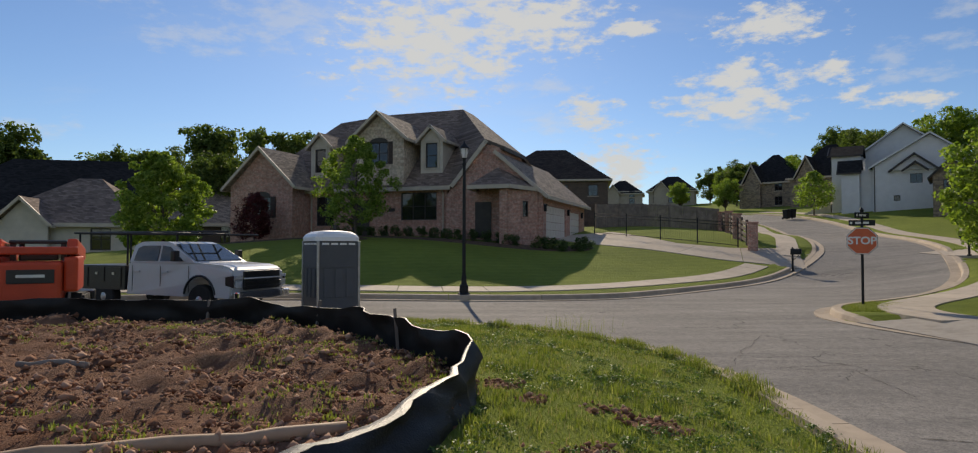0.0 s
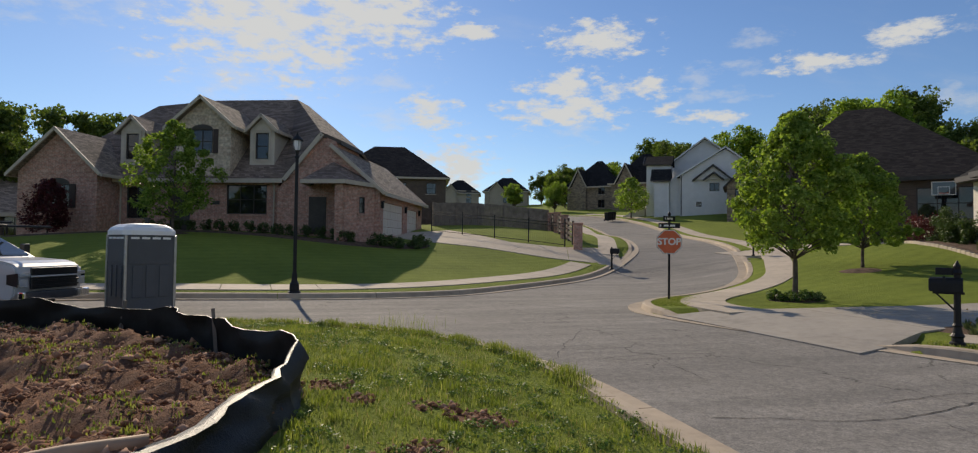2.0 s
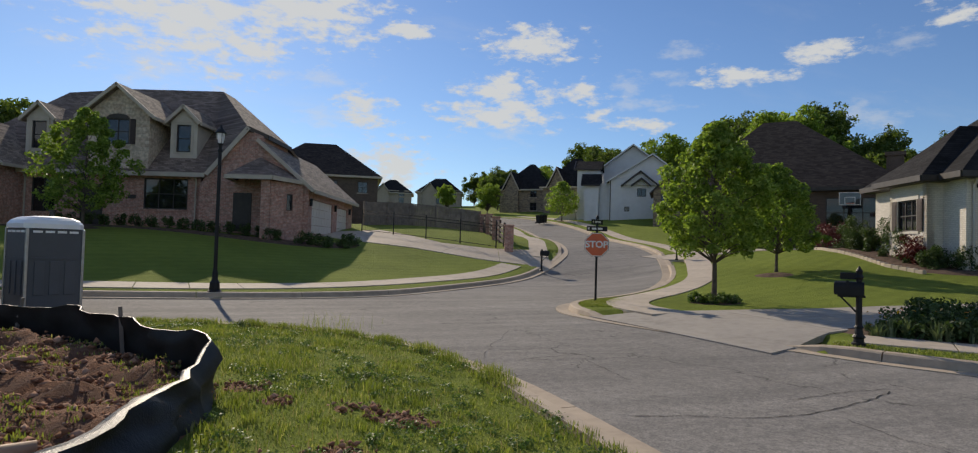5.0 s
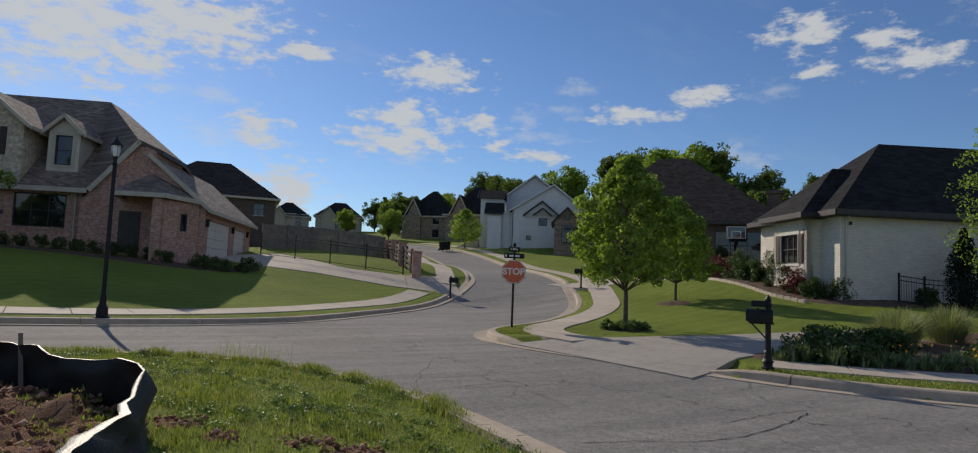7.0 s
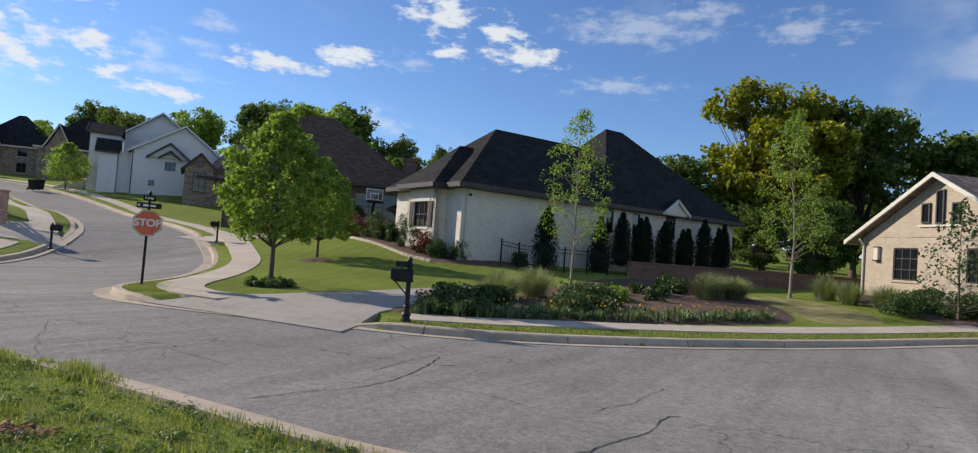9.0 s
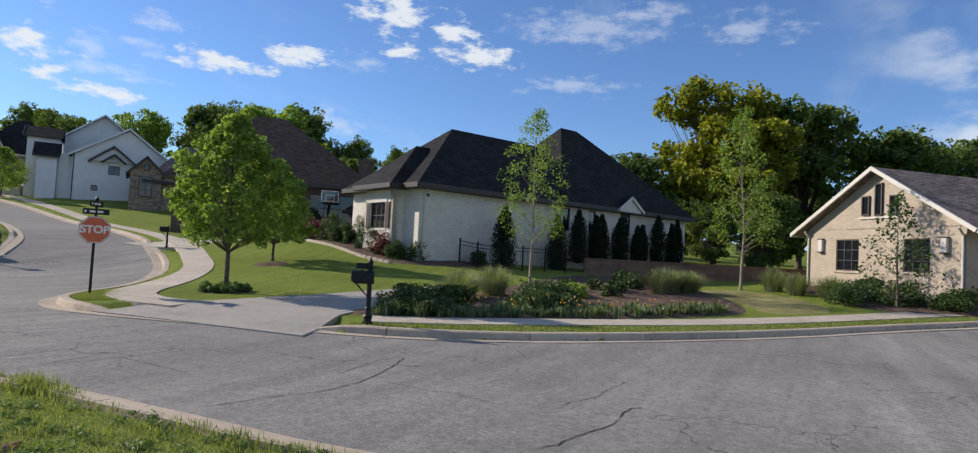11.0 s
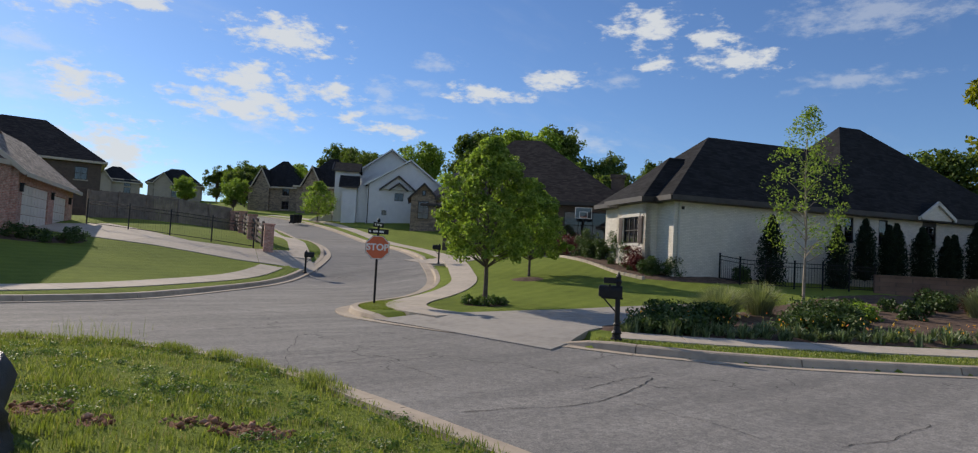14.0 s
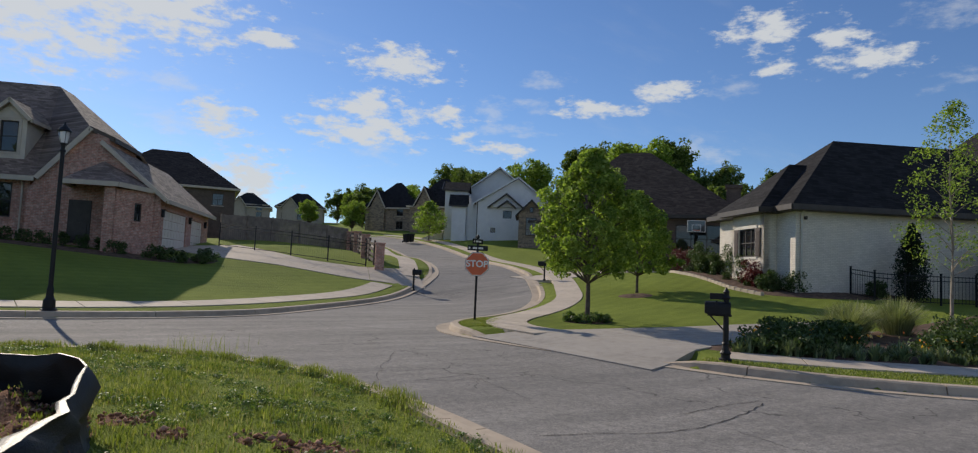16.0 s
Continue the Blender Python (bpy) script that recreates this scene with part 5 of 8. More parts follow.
def spire(name, x, y, wd, h, seed, z=None, group="columnar evergreens"):
    """A columnar evergreen."""
    rng = np.random.default_rng(seed)
    root = thing(name, pose(x, y, gz(x, y) - 0.03 if z is None else z), "dark green columnar evergreen against the white wall", "evergreen", group)
    cl = []
    for i in range(46):
        t = (i + 0.5) / 46
        w_ = wd / 2 * (min(1, 0.7 + t * 2.0) if t < 0.2 else (1 - ((t - 0.2) / 0.8) ** 2.8)) * rng.uniform(0.75, 1.05)
        a = i * 2.4
        cl.append(((w_ * 0.5 * math.cos(a), w_ * 0.5 * math.sin(a), h * t * 0.97), max(0.12, w_ * 0.62)))
    v, f = leaf_cloud(rng, cl, 190, 0.05, 1.2, 0.2)
    v[:, 2] = np.maximum(v[:, 2], 0)
    mesh_part("foliage", cloud_mesh("foliage", v, f), LEAF_CONIFER, root)
    vs, fs = [], []
    limb(vs, fs, [(0, 0, -0.05), (0, 0, h * 0.5), (0, 0, h * 0.92)], 0.07, 0.01, 6)
    data_part("trunk", vs, fs, BARK, root)
    return root


def tuft(name, x, y, wd, h, seed, mat, label, n=420, group="ornamental grasses", width=0.012):
    """Arching grass blades from one crown."""
    rng = np.random.default_rng(seed)
    root = thing(name, pose(x, y, gz(x, y)), label, "ornamental grass", group)
    a = rng.uniform(0, 6.283, n)
    out = wd / 2 * rng.uniform(0.1, 1, n)
    hh = h * rng.uniform(0.6, 1.05, n) * (1 - 0.35 * (out / (wd / 2)) ** 2)
    b = rng.uniform(0, wd * 0.16, n)
    ca, sa = np.cos(a), np.sin(a)
    px, py = -sa * width, ca * width
    rows = []
    for k, (o, z) in enumerate(((0, 0), (0.35, 0.65), (1.0, 1.0))):
        r = b + (out - b) * o
        w_ = (1, 0.8, 0.1)[k]
        rows += [np.stack([ca * r + px * w_, sa * r + py * w_, hh * z], 1), np.stack([ca * r - px * w_, sa * r - py * w_, hh * z], 1)]
    v = np.stack(rows, 1).reshape(-1, 3)
    base = np.arange(n)[:, None] * 6
    f = np.concatenate([base + np.array([0, 1, 3, 2]), base + np.array([2, 3, 5, 4])])
    mesh_part("foliage", cloud_mesh("foliage", v, f), mat, root)
    return root


tree("maple_tree", 12.88, 15.52, 5.15, 3.2, 3, LEAF_MAPLE, "young maple tree with bright green spring leaves on the lawn", 0.31, 90, 230, 0.062, 0.085, clump_r=0.095)
tree("maple_tree", 21.4, 21.9, 4.5, 3.3, 8, LEAF_MAPLE, "smaller green maple tree standing in a mulch ring", 0.24, 90, 170, 0.07, 0.07, clump_r=0.1)
tree("maple_tree", -7.3, 35.2, 5.5, 4.1, 12, LEAF_MAPLE, "young maple tree on the shaded front lawn", 0.2, 70, 120, 0.09, 0.08, clump_r=0.1)
tree("maple_tree", -15.0, 29.6, 4.9, 3.9, 17, LEAF_MAPLE, "leafy maple tree beside the truck", 0.14, 110, 180, 0.085, 0.1, clump_r=0.1)
tree("street_tree", 37.5, 74.6, 5.0, 3.7, 23, LEAF_MAPLE, "small round street tree up the hill", 0.25, 60, 60, 0.13, 0.1)
tree("birch_tree", 23.9, 10.27, 7.4, 2.7, 31, LEAF_MAPLE, "slender young tree with sparse leaves in the planting bed", 0.28, 46, 80, 0.05, 0.06, PALE_BARK, shape=1.2, clump_r=0.16)
tree("birch_tree", 30.29, 2.55, 8.2, 3.2, 37, LEAF_MAPLE, "slender young tree with sparse leaves by the block wall", 0.26, 46, 85, 0.055, 0.07, PALE_BARK, shape=1.2, clump_r=0.16)
tree("cedar_tree", 26.4, -3.0, 4.1, 3.4, 41, LEAF_SHRUB, "small weeping blue cedar before the cream gable", 0.12, 16, 70, 0.07, 0.05, shape=2.0, clump_r=0.1)


def wood(spots, group):
    """Large trees of the wooded edge; a few forms repeated at their own turns and sizes."""
    forms = []
    for i, (x, y, h, wd, kind) in enumerate(spots):
        h, wd = h * 0.8, wd * 0.98
        mat = {"d": LEAF_DARK, "y": LEAF_YELLOW, "m": LEAF_MAPLE}[kind]
        lab = {"d": "tall dark green tree of the wooded edge", "y": "large yellow-green spring oak", "m": "bright green tree on the hill"}[kind]
        same = [q for q in forms if q[1] == kind]
        if len(same) < 4:
            t = tree("tree", x, y, h, wd, 60 + i, mat, lab, 0.12, 50, 300, 0.19 * h / 11, 0.018 * h, group=group, clump_r=0.08, lobes_n=26 + i % 7)
            forms.append((t, kind, h))
        else:
            t0, _, h0 = same[i % len(same)]
            t = copy_thing(t0, pose(x, y, gz(x, y) - 0.1, 0, 0, i * 77) @ Matrix.Scale(h / h0, 4))
    return forms


WOODS = [(60, 7, 20.5, 15, "y"), (66, 0, 20, 14, "d"), (58, 3, 17.5, 8, "y"), (57, 13, 12, 10, "d"), (70, -8, 18, 14, "d"), (76, -14, 18, 14, "d"), (46, 2.5, 5, 5, "d"), (50, 6, 6, 6, "d"), (49, -1.5, 5.5, 6, "d"), (54, 9, 7, 7, "d"), (45, -4.5, 5, 5, "d"), (52, 2, 8, 7, "d"), (72, 10, 14, 12, "d"), (62, -5, 11, 9, "d"), (55, -3, 6, 6, "m"),
         (58, 2, 6, 6, "d"), (52, 30, 10, 10, "d"), (57, 26, 11, 10, "d"), (64, 20, 9.5, 9, "d"), (47, 46, 9.5, 11, "d"), (54, 42, 9.5, 12, "d"), (62, 36, 10.5, 11, "d"), (56, 56, 16, 13, "m"), (60, 48, 12, 12, "d"),
         (62, 64, 16, 12, "m"), (66, 76, 17, 13, "d"), (62, 88, 15, 12, "m"), (72, 66, 17, 13, "d"), (60, 104, 14, 12, "d"), (54, 116, 11, 12, "m"), (50, 132, 11, 13, "d"), (66, 120, 16, 13, "d"), 
         (58, 146, 11.5, 13, "d"), (-2, 168, 12, 12, "d"), (34.3, 116, 6.4, 4.4, "m"), (38.2, 104.5, 6.8, 5, "m"), (52, 140, 9.5, 11, "m"), (12, 178, 6, 8, "d"), (30, 188, 6, 8, "d"),
         (-14, 66, 9.5, 10, "d"), (-20, 62, 13.5, 12, "d"), (-27, 66, 15, 13, "d"), (-34, 68, 13, 12, "d"), (-42, 70, 13, 11, "d"), (-50, 66, 16, 12, "d"), (-60, 60, 15, 12, "d"), (-70, 56, 14, 12, "d"), (-46, 60, 9, 8, "d"), (-21, 50, 9, 6, "d"),
         (84, 0, 16, 14, "d"), (80, 20, 10, 13, "d"), (75, 34, 10.5, 13, "d"), (90, -24, 18, 15, "d"), (74, -24, 17, 14, "d"), (84, -34, 18, 15, "d"), (88, 60, 12, 15, "d"), (85, 95, 18, 15, "d"), (8, 168, 11, 11, "d"), (52, 152, 10, 12, "d"), (46, 120, 8.5, 9, "d"), (50, 108, 9.5, 9, "m"), (56, 96, 13, 10, "d"), (75, 50, 10, 13, "m")]
wood(WOODS, "woodland trees")

# ---- pavements, drives, planting bed ----
walk_strip("pavement_north", smooth_line([(-60, 20.1), (-20, 21.3), (-4.5, 21.75), (0, 22.2), (4.1, 23.5), (8.2, 27.2), (11.2, 30.2), (13.5, 32.7)]), 1.15, 1.5, "pale concrete pavement round the corner lawn")
walk_strip("pavement_street", [(16.0, 34.6), (17.3, 37.6), (19.2, 42), (22.7, 52), (26, 62.5), (28.6, 75), (29, 90)], 1.15, 1.5, "pale concrete pavement climbing beside the street")
walk_strip("pavement_east", smooth_line([(9.9, 13.4), (9.8, 14.9), (10.35, 16.3), (11.6, 17.5), (13.0, 18.5), (15.8, 20.7), (18.6, 23.2), (20.6, 25.9), (23.4, 29.8), (25.6, 34), (28.6, 41), (31, 48), (35.6, 61), (39, 78), (39, 92)]), 1.2, 1.5, "winding concrete pavement beside the street")
walk_strip("pavement_south", [(10.9, 9.1), (12.2, 7.5), (15.9, 4.4), (20, 1.1), (25.2, -3.6), (46, -23)], 1.1, 1.5, "concrete pavement along the planting bed")
walk_strip("driveway_corner", [(5.6, 43.5), (7.6, 40.6), (10.2, 37.6), (13.0, 35.4), (16.5, 34.2)], 3, 3.0, "pale concrete driveway up to the garage", CONCRETE, 0.034, "driveway", [7.5, 6.0, 3.2, 3.4, 4.6])
walk_strip("driveway_east", [(8.35, 11.6), (9.7, 11.7), (12.5, 11.8), (16, 11.5), (19, 10.9)], 3, 3.0, "smooth concrete driveway with a tree shadow", DRIVE, 0.034, "driveway", [5.6, 3.8, 2.9, 2.8, 2.8])
walk_strip("driveway_upper", [(22.5, 31.4), (26, 31.8), (30, 31.2), (35.5, 31.6)], 3.2, 3.0, "concrete driveway to the brown house", CONCRETE, 0.034, "driveway", [4.4, 3.0, 3.0, 5.0])


def patch(name, loop, step, height, material, label, rough=0.03, category="planting bed", smooth=True):
    """A draped patch filling a loop, a little above the turf."""
    loop = smooth_loop(loop, 2)
    lo, hi = loop.min(0), loop.max(0)
    xs, ys = np.arange(lo[0], hi[0] + step, step), np.arange(lo[1], hi[1] + step, step)
    X, Y = np.meshgrid(xs, ys)
    ins = np.zeros(X.shape, bool)
    best = np.full(X.shape, 1e9)
    for (ax, ay), (bx, by) in zip(loop, np.roll(loop, -1, axis=0)):
        c = (ay > Y) != (by > Y)
        with np.errstate(divide="ignore", invalid="ignore"):
            ins ^= c & (X < (bx - ax) * (Y - ay) / (by - ay) + ax)
        dx, dy = bx - ax, by - ay
        k = np.clip(((X - ax) * dx + (Y - ay) * dy) / (dx * dx + dy * dy + 1e-12), 0, 1)
        best = np.minimum(best, np.hypot(X - ax - k * dx, Y - ay - k * dy))
    sd = np.where(ins, best, -best)
    Z = turf(X, Y) + np.clip(sd / 0.4, -1.0, 1) * height
    if rough:
        Z += np.array([[noise.fractal((x * 1.7, y * 1.7, 3.1), 0.9, 2.1, 5) for x in xs] for y in ys]) * rough * np.clip(sd / 0.3, 0, 1)
    keep = (sd[:-1, :-1] > -step * 1.5) & (sd[1:, 1:] > -step * 1.5)
    fy, fx = np.nonzero(keep)
    nx = len(xs)
    f = np.stack([fy * nx + fx, fy * nx + fx + 1, (fy + 1) * nx + fx + 1, (fy + 1) * nx + fx], 1)
    me = cloud_mesh(name, np.stack([X, Y, Z], -1).reshape(-1, 3), f)
    if smooth:
        me.polygons.foreach_set("use_smooth", [True] * len(me.polygons))
    return tagged(mesh_part(name, me, material), label, category, kind="structure"), (X, Y, Z, sd)


patch("planting_bed", [(11.2, 10.4), (11.7, 9.0), (13.2, 7.5), (16.6, 4.9), (20.5, 2.3), (22.2, 1.6), (25.5, 2.6), (29.5, 4.6), (34.6, 6.2), (33.0, 9.6), (29, 10.8), (24, 10.6), (17.5, 10.2), (14.5, 10.3)], 0.25, 0.07, MULCH, "dark mulch bed by the pavement", 0.04)
patch("house_bed", [(24.6, 17.6), (25.2, 19.5), (26.6, 22.0), (28.3, 25.2), (31, 28.6), (33, 27.8), (30, 23.5), (27.4, 17.2), (31, 15.0), (30.4, 13.9), (26.5, 15.2)], 0.25, 0.08, MULCH, "mulch bed along the white house", 0.04)
patch("entry_bed", [(25.0, -2.2), (28.8, -0.9), (33.5, 1.0), (35.5, -0.8), (31, -5), (27.5, -7.6), (25.8, -5.6)], 0.3, 0.07, MULCH, "mulch bed before the cream house", 0.04)
patch("front_bed", [(-16.5, 36.8), (-15.2, 38.6), (-11, 39.3), (-3, 37.6), (2, 35.8), (6.3, 37.6), (5.4, 34.9), (2, 33.9), (-4, 35.9), (-10, 38)], 0.3, 0.06, MULCH, "mulch bed along the brick house", 0.04)
for x, y in ((12.88, 15.52), (20.6, 21.2), (-7.3, 35.2), (37.5, 74.6)):
    patch("tree_ring", [(x + 0.8 * math.cos(a), y + 0.8 * math.sin(a)) for a in np.linspace(0, 6.283, 9)[:-1]], 0.15, 0.07, MULCH, "ring of dark mulch round a tree", 0.03)


def edging(pts):
    """A low stone edging along the house bed."""
    root = thing("bed_edging", Matrix.Identity(4), "low pale stone edging round the bed", "edging", kind="structure")
    p = resample(pts, 0.42)
    for a, b in zip(p, p[1:]):
        d = Vector((*(b - a), 0))
        c = (a + b) / 2
        bm = bmesh.new()
        box(bm, -0.2, 0.2, -0.08, 0.08, -0.1, 0.14, pose(c[0], c[1], gz(*c)) @ d.to_track_quat("X", "Z").to_matrix().to_4x4(), 0.025)
        part("stone", bm, CONCRETE, root)


edging([(24.5, 17.6), (25.0, 19.5), (26.4, 22.0), (28.1, 25.2), (30.8, 28.6)])

patch("dry_turf", [(21.8, 1.2), (24.5, 2.0), (27.5, 4.5), (30.5, 3.2), (28.5, 0.6), (25.8, -0.6), (23.6, -0.9)], 0.25, 0.03, DRY_TURF, "dry straw-coloured turf between the beds", 0.02, "turf")

# planting
rr = np.random.default_rng(5)
spruce = "clipped green shrub in the house bed"
for i, (x, y, wd, h, mat, lab) in enumerate([
        (29.6, 24.9, 1.3, 2.0, LEAF_SHRUB, spruce), (28.6, 23.2, 1.0, 1.3, LEAF_SHRUB, spruce), (27.9, 21.6, 1.5, 2.1, LEAF_SHRUB, "tall leafy shrub under the window"), (26.6, 19.6, 1.6, 1.4, LEAF_RED, "burgundy shrub by the white wall"),
        (25.9, 18.2, 1.2, 1.0, LEAF_SHRUB, "dark round shrub at the house corner"), (31.2, 27.6, 2.4, 1.6, LEAF_RED, "low burgundy maple in the bed"), (32.6, 28.9, 2.2, 1.5, LEAF_RED, "low burgundy maple in the bed"), (28.7, 15.0, 0.9, 0.8, LEAF_SHRUB, "small dark shrub against the white wall"),
        (30.4, 26.2, 1.4, 1.5, LEAF_SHRUB, spruce), (27.2, 20.4, 1.2, 1.5, LEAF_SHRUB, spruce), (26.0, 18.9, 1.1, 0.9, LEAF_RED, "burgundy shrub by the white wall"), (26.6, 17.3, 1.4, 1.0, LEAF_SHRUB, "dark round shrub at the house corner"), (28.9, 24.2, 0.9, 1.2, LEAF_SHRUB, spruce)]):
    shrub("shrub", x, y, wd, h, 200 + i, mat, lab, 90, 0.05)
for i in range(13):
    t = i / 12
    x, y = 24.9 + 5.6 * t + rr.uniform(-0.2, 0.2), 17.9 + 10.2 * t + rr.uniform(-0.2, 0.2)
    shrub("boxwood", x + 0.45, y - 0.1, 0.5, 0.4, 230 + i, LEAF_SHRUB, "small round boxwood along the edging", 40, 0.035, "bed boxwoods", dense=12)
for i in range(15):
    x = -9.5 + i * 0.78
    y = 39 - (x + 2.5) * 0.364 - 1.5 + (0 if x < -2.8 else 0)
    shrub("boxwood", x, y, 0.75, 0.7, 250 + i, LEAF_SHRUB, "round boxwood before the brick front", 40, 0.05, "front boxwoods", dense=14)
for i, (x, y) in enumerate([(3.9, 34.6), (4.8, 35.0), (5.4, 35.9), (2.7, 34.8), (1.2, 35.3), (3.2, 34.9)]):
    shrub("boxwood", x, y, 0.95, 0.75, 270 + i, LEAF_SHRUB, "round shrub by the side porch", 50, 0.05, "front boxwoods", dense=14)
for i in range(11):
    a = i * 0.571
    shrub("bedding_plant", 12.88 + 0.55 * math.cos(a), 15.52 + 0.55 * math.sin(a), 0.42, 0.24 + 0.06 * (i % 3), 290 + i, LEAF_CLOVER if i % 3 else LEAF_SHRUB, "low leafy bedding plant round the maple trunk", 30, 0.04, "maple bedding", "plant", dense=9)
for i, (x, y) in enumerate([(33.2, 9.2), (32.2, 9.0), (34.0, 7.8), (31.2, 8.2), (30.4, 7.2)]):
    shrub("barberry", x - 4.2, y - 1.6, 1.0, 0.75, 700 + i, LEAF_RED if i % 2 == 0 else LEAF_SHRUB, "dark reddish shrub at the back of the bed", 60, 0.05, "bed shrubs", dense=16)
tree("maple_shrub", -14.4, 39.6, 2.9, 2.2, 281, LEAF_RED, "dark burgundy ornamental maple before the brick wing", 0.12, 130, 60, 0.06, 0.05)
for i, (x, y, wd, h) in enumerate([(12.5, 9.2, 1.5, 0.55), (13.5, 9.4, 1.8, 0.7), (14.6, 9.0, 1.6, 0.65), (12.9, 8.5, 1.2, 0.5), (15.9, 7.0, 1.6, 0.75), (16.7, 6.6, 1.3, 0.6), (17.9, 7.6, 2.0, 0.85), (18.9, 7.2, 1.7, 0.7)]):
    shrub("juniper", x, y, wd, h, 300 + i, LEAF_SHRUB, "low spreading juniper in the bed", 110, 0.045, "junipers", dense=26)
for i, (x, y) in enumerate([(17.5, 10.0), (18.7, 9.5), (16.6, 9.7), (25.1, 5.2), (26.6, 4.3), (25.9, 5.0), (29.2, 0.3), (30.5, 1.2), (28.4, -1.0)]):
    tuft("ornamental_grass", x, y, 2.0 + 0.3 * (i % 3), 1.0 + 0.12 * (i % 2), 320 + i, GRASS_SOFT, "pale feathery ornamental grass clump", 900)
for i, (x, y) in enumerate([(20.2, 7.8), (20.9, 7.2), (21.6, 7.7), (19.4, 8.3), (22.3, 6.4), (23.9, 7.5), (24.0, 6.6), (24.7, 6.9), (26.1, 6.6), (23.0, 8.4)]):
    shrub("perennial", x, y, 0.8, 0.55, 340 + i, LEAF_MAPLE if i < 4 else LEAF_SHRUB, "leafy perennial in the mulch bed", 40, 0.06, "perennials", dense=12)
for i, (x, y, wd, h) in enumerate([(26.6, -1.4, 1.8, 0.8), (27.9, -1.9, 1.9, 0.85), (27.2, -3.3, 1.8, 0.8), (28.5, -3.4, 1.6, 0.9), (26.4, -4.6, 1.6, 0.7), (27.6, -5.2, 1.5, 0.8), (28.4, -6.2, 1.4, 1.0), (29.6, -2.4, 1.4, 0.9)]):
    shrub("hedge_shrub", x, y, wd, h, 360 + i, LEAF_SHRUB, "rounded green shrub before the cream house", 90, 0.05, "entry shrubs", dense=24)
k = 0
for t in np.linspace(0, 1, 74):
    for row in range(2):
        x = np.interp(t, [0, 0.2, 0.55, 1], [11.6, 13.3, 16.7, 21.3]) + 0.35 * row + rr.uniform(-0.15, 0.15)
        y = np.interp(t, [0, 0.2, 0.55, 1], [9.3, 7.75, 5.2, 2.35]) + 0.4 * row + rr.uniform(-0.15, 0.15)
        tuft("iris", x + rr.uniform(-0.12, 0.12), y + rr.uniform(-0.12, 0.12), rr.uniform(0.35, 0.7), rr.uniform(0.22, 0.44), 400 + k, IRIS_LEAF, "sword-leaved iris clump edging the bed", int(rr.uniform(26, 60)), "iris clumps", 0.024)
        k += 1
pv = leaf_cloud(np.random.default_rng(9), [((np.interp(t, [0, 0.2, 0.55, 1], [11.6, 13.3, 16.7, 21.3]) + 0.4, np.interp(t, [0, 0.2, 0.55, 1], [9.3, 7.75, 5.2, 2.35]) + 0.3, gz(14, 8) + 0.36), 0.3) for t in np.linspace(0, 1, 34)], 5, 0.04)
tagged(mesh_part("blossoms", cloud_mesh("blossoms", *pv), PETAL), "orange and yellow blossoms over the iris", "flowers", kind="stuff")

# columnar evergreens by the white wall
R25 = pose(26.2, 17.2, 0, 0, 0, -25.5)
for i, (u, wd, h) in enumerate([(4.4, 1.25, 3.1), (8.3, 1.1, 2.9), (10.0, 1.1, 2.8), (11.5, 0.95, 2.6), (12.0, 0.95, 2.7), (13.7, 1.15, 2.6), (15.4, 0.8, 2.2), (15.9, 0.8, 2.3), (17.5, 1.1, 3.0), (19.0, 0.8, 2.5), (19.6, 0.9, 2.8)]):
    q = R25 @ Vector((u, -1.4, 0))
    spire("columnar_evergreen", q.x, q.y, wd * 1.2, h + 0.25, 600 + i, max(gz(q.x, q.y), 1.0) - 0.05 + (0.5 if u > 9 else 0))


def block_wall():
    root = thing("block_wall", Matrix.Identity(4), "low reddish block wall with a cap behind the bed", "wall", kind="structure")
    p = resample([(32.9, 10.7), (36.6, 5.0), (40.2, -0.6)], 1.5)
    for a, b in zip(p, p[1:]):
        m, ln = frame_of(a, b)
        c = (a + b) / 2
        bm = bmesh.new()
        box(bm, 0.004, ln - 0.004, -0.1, 0.1, gz(*c) - 0.6, 1.86, m)
        part("panel", bm, WALL_BLOCK, root)
        bm = bmesh.new()
        box(bm, 0.004, ln - 0.004, -0.15, 0.15, 1.86, 1.93, m, 0.01)
        part("cap", bm, WALL_BLOCK, root)
    return root


block_wall()


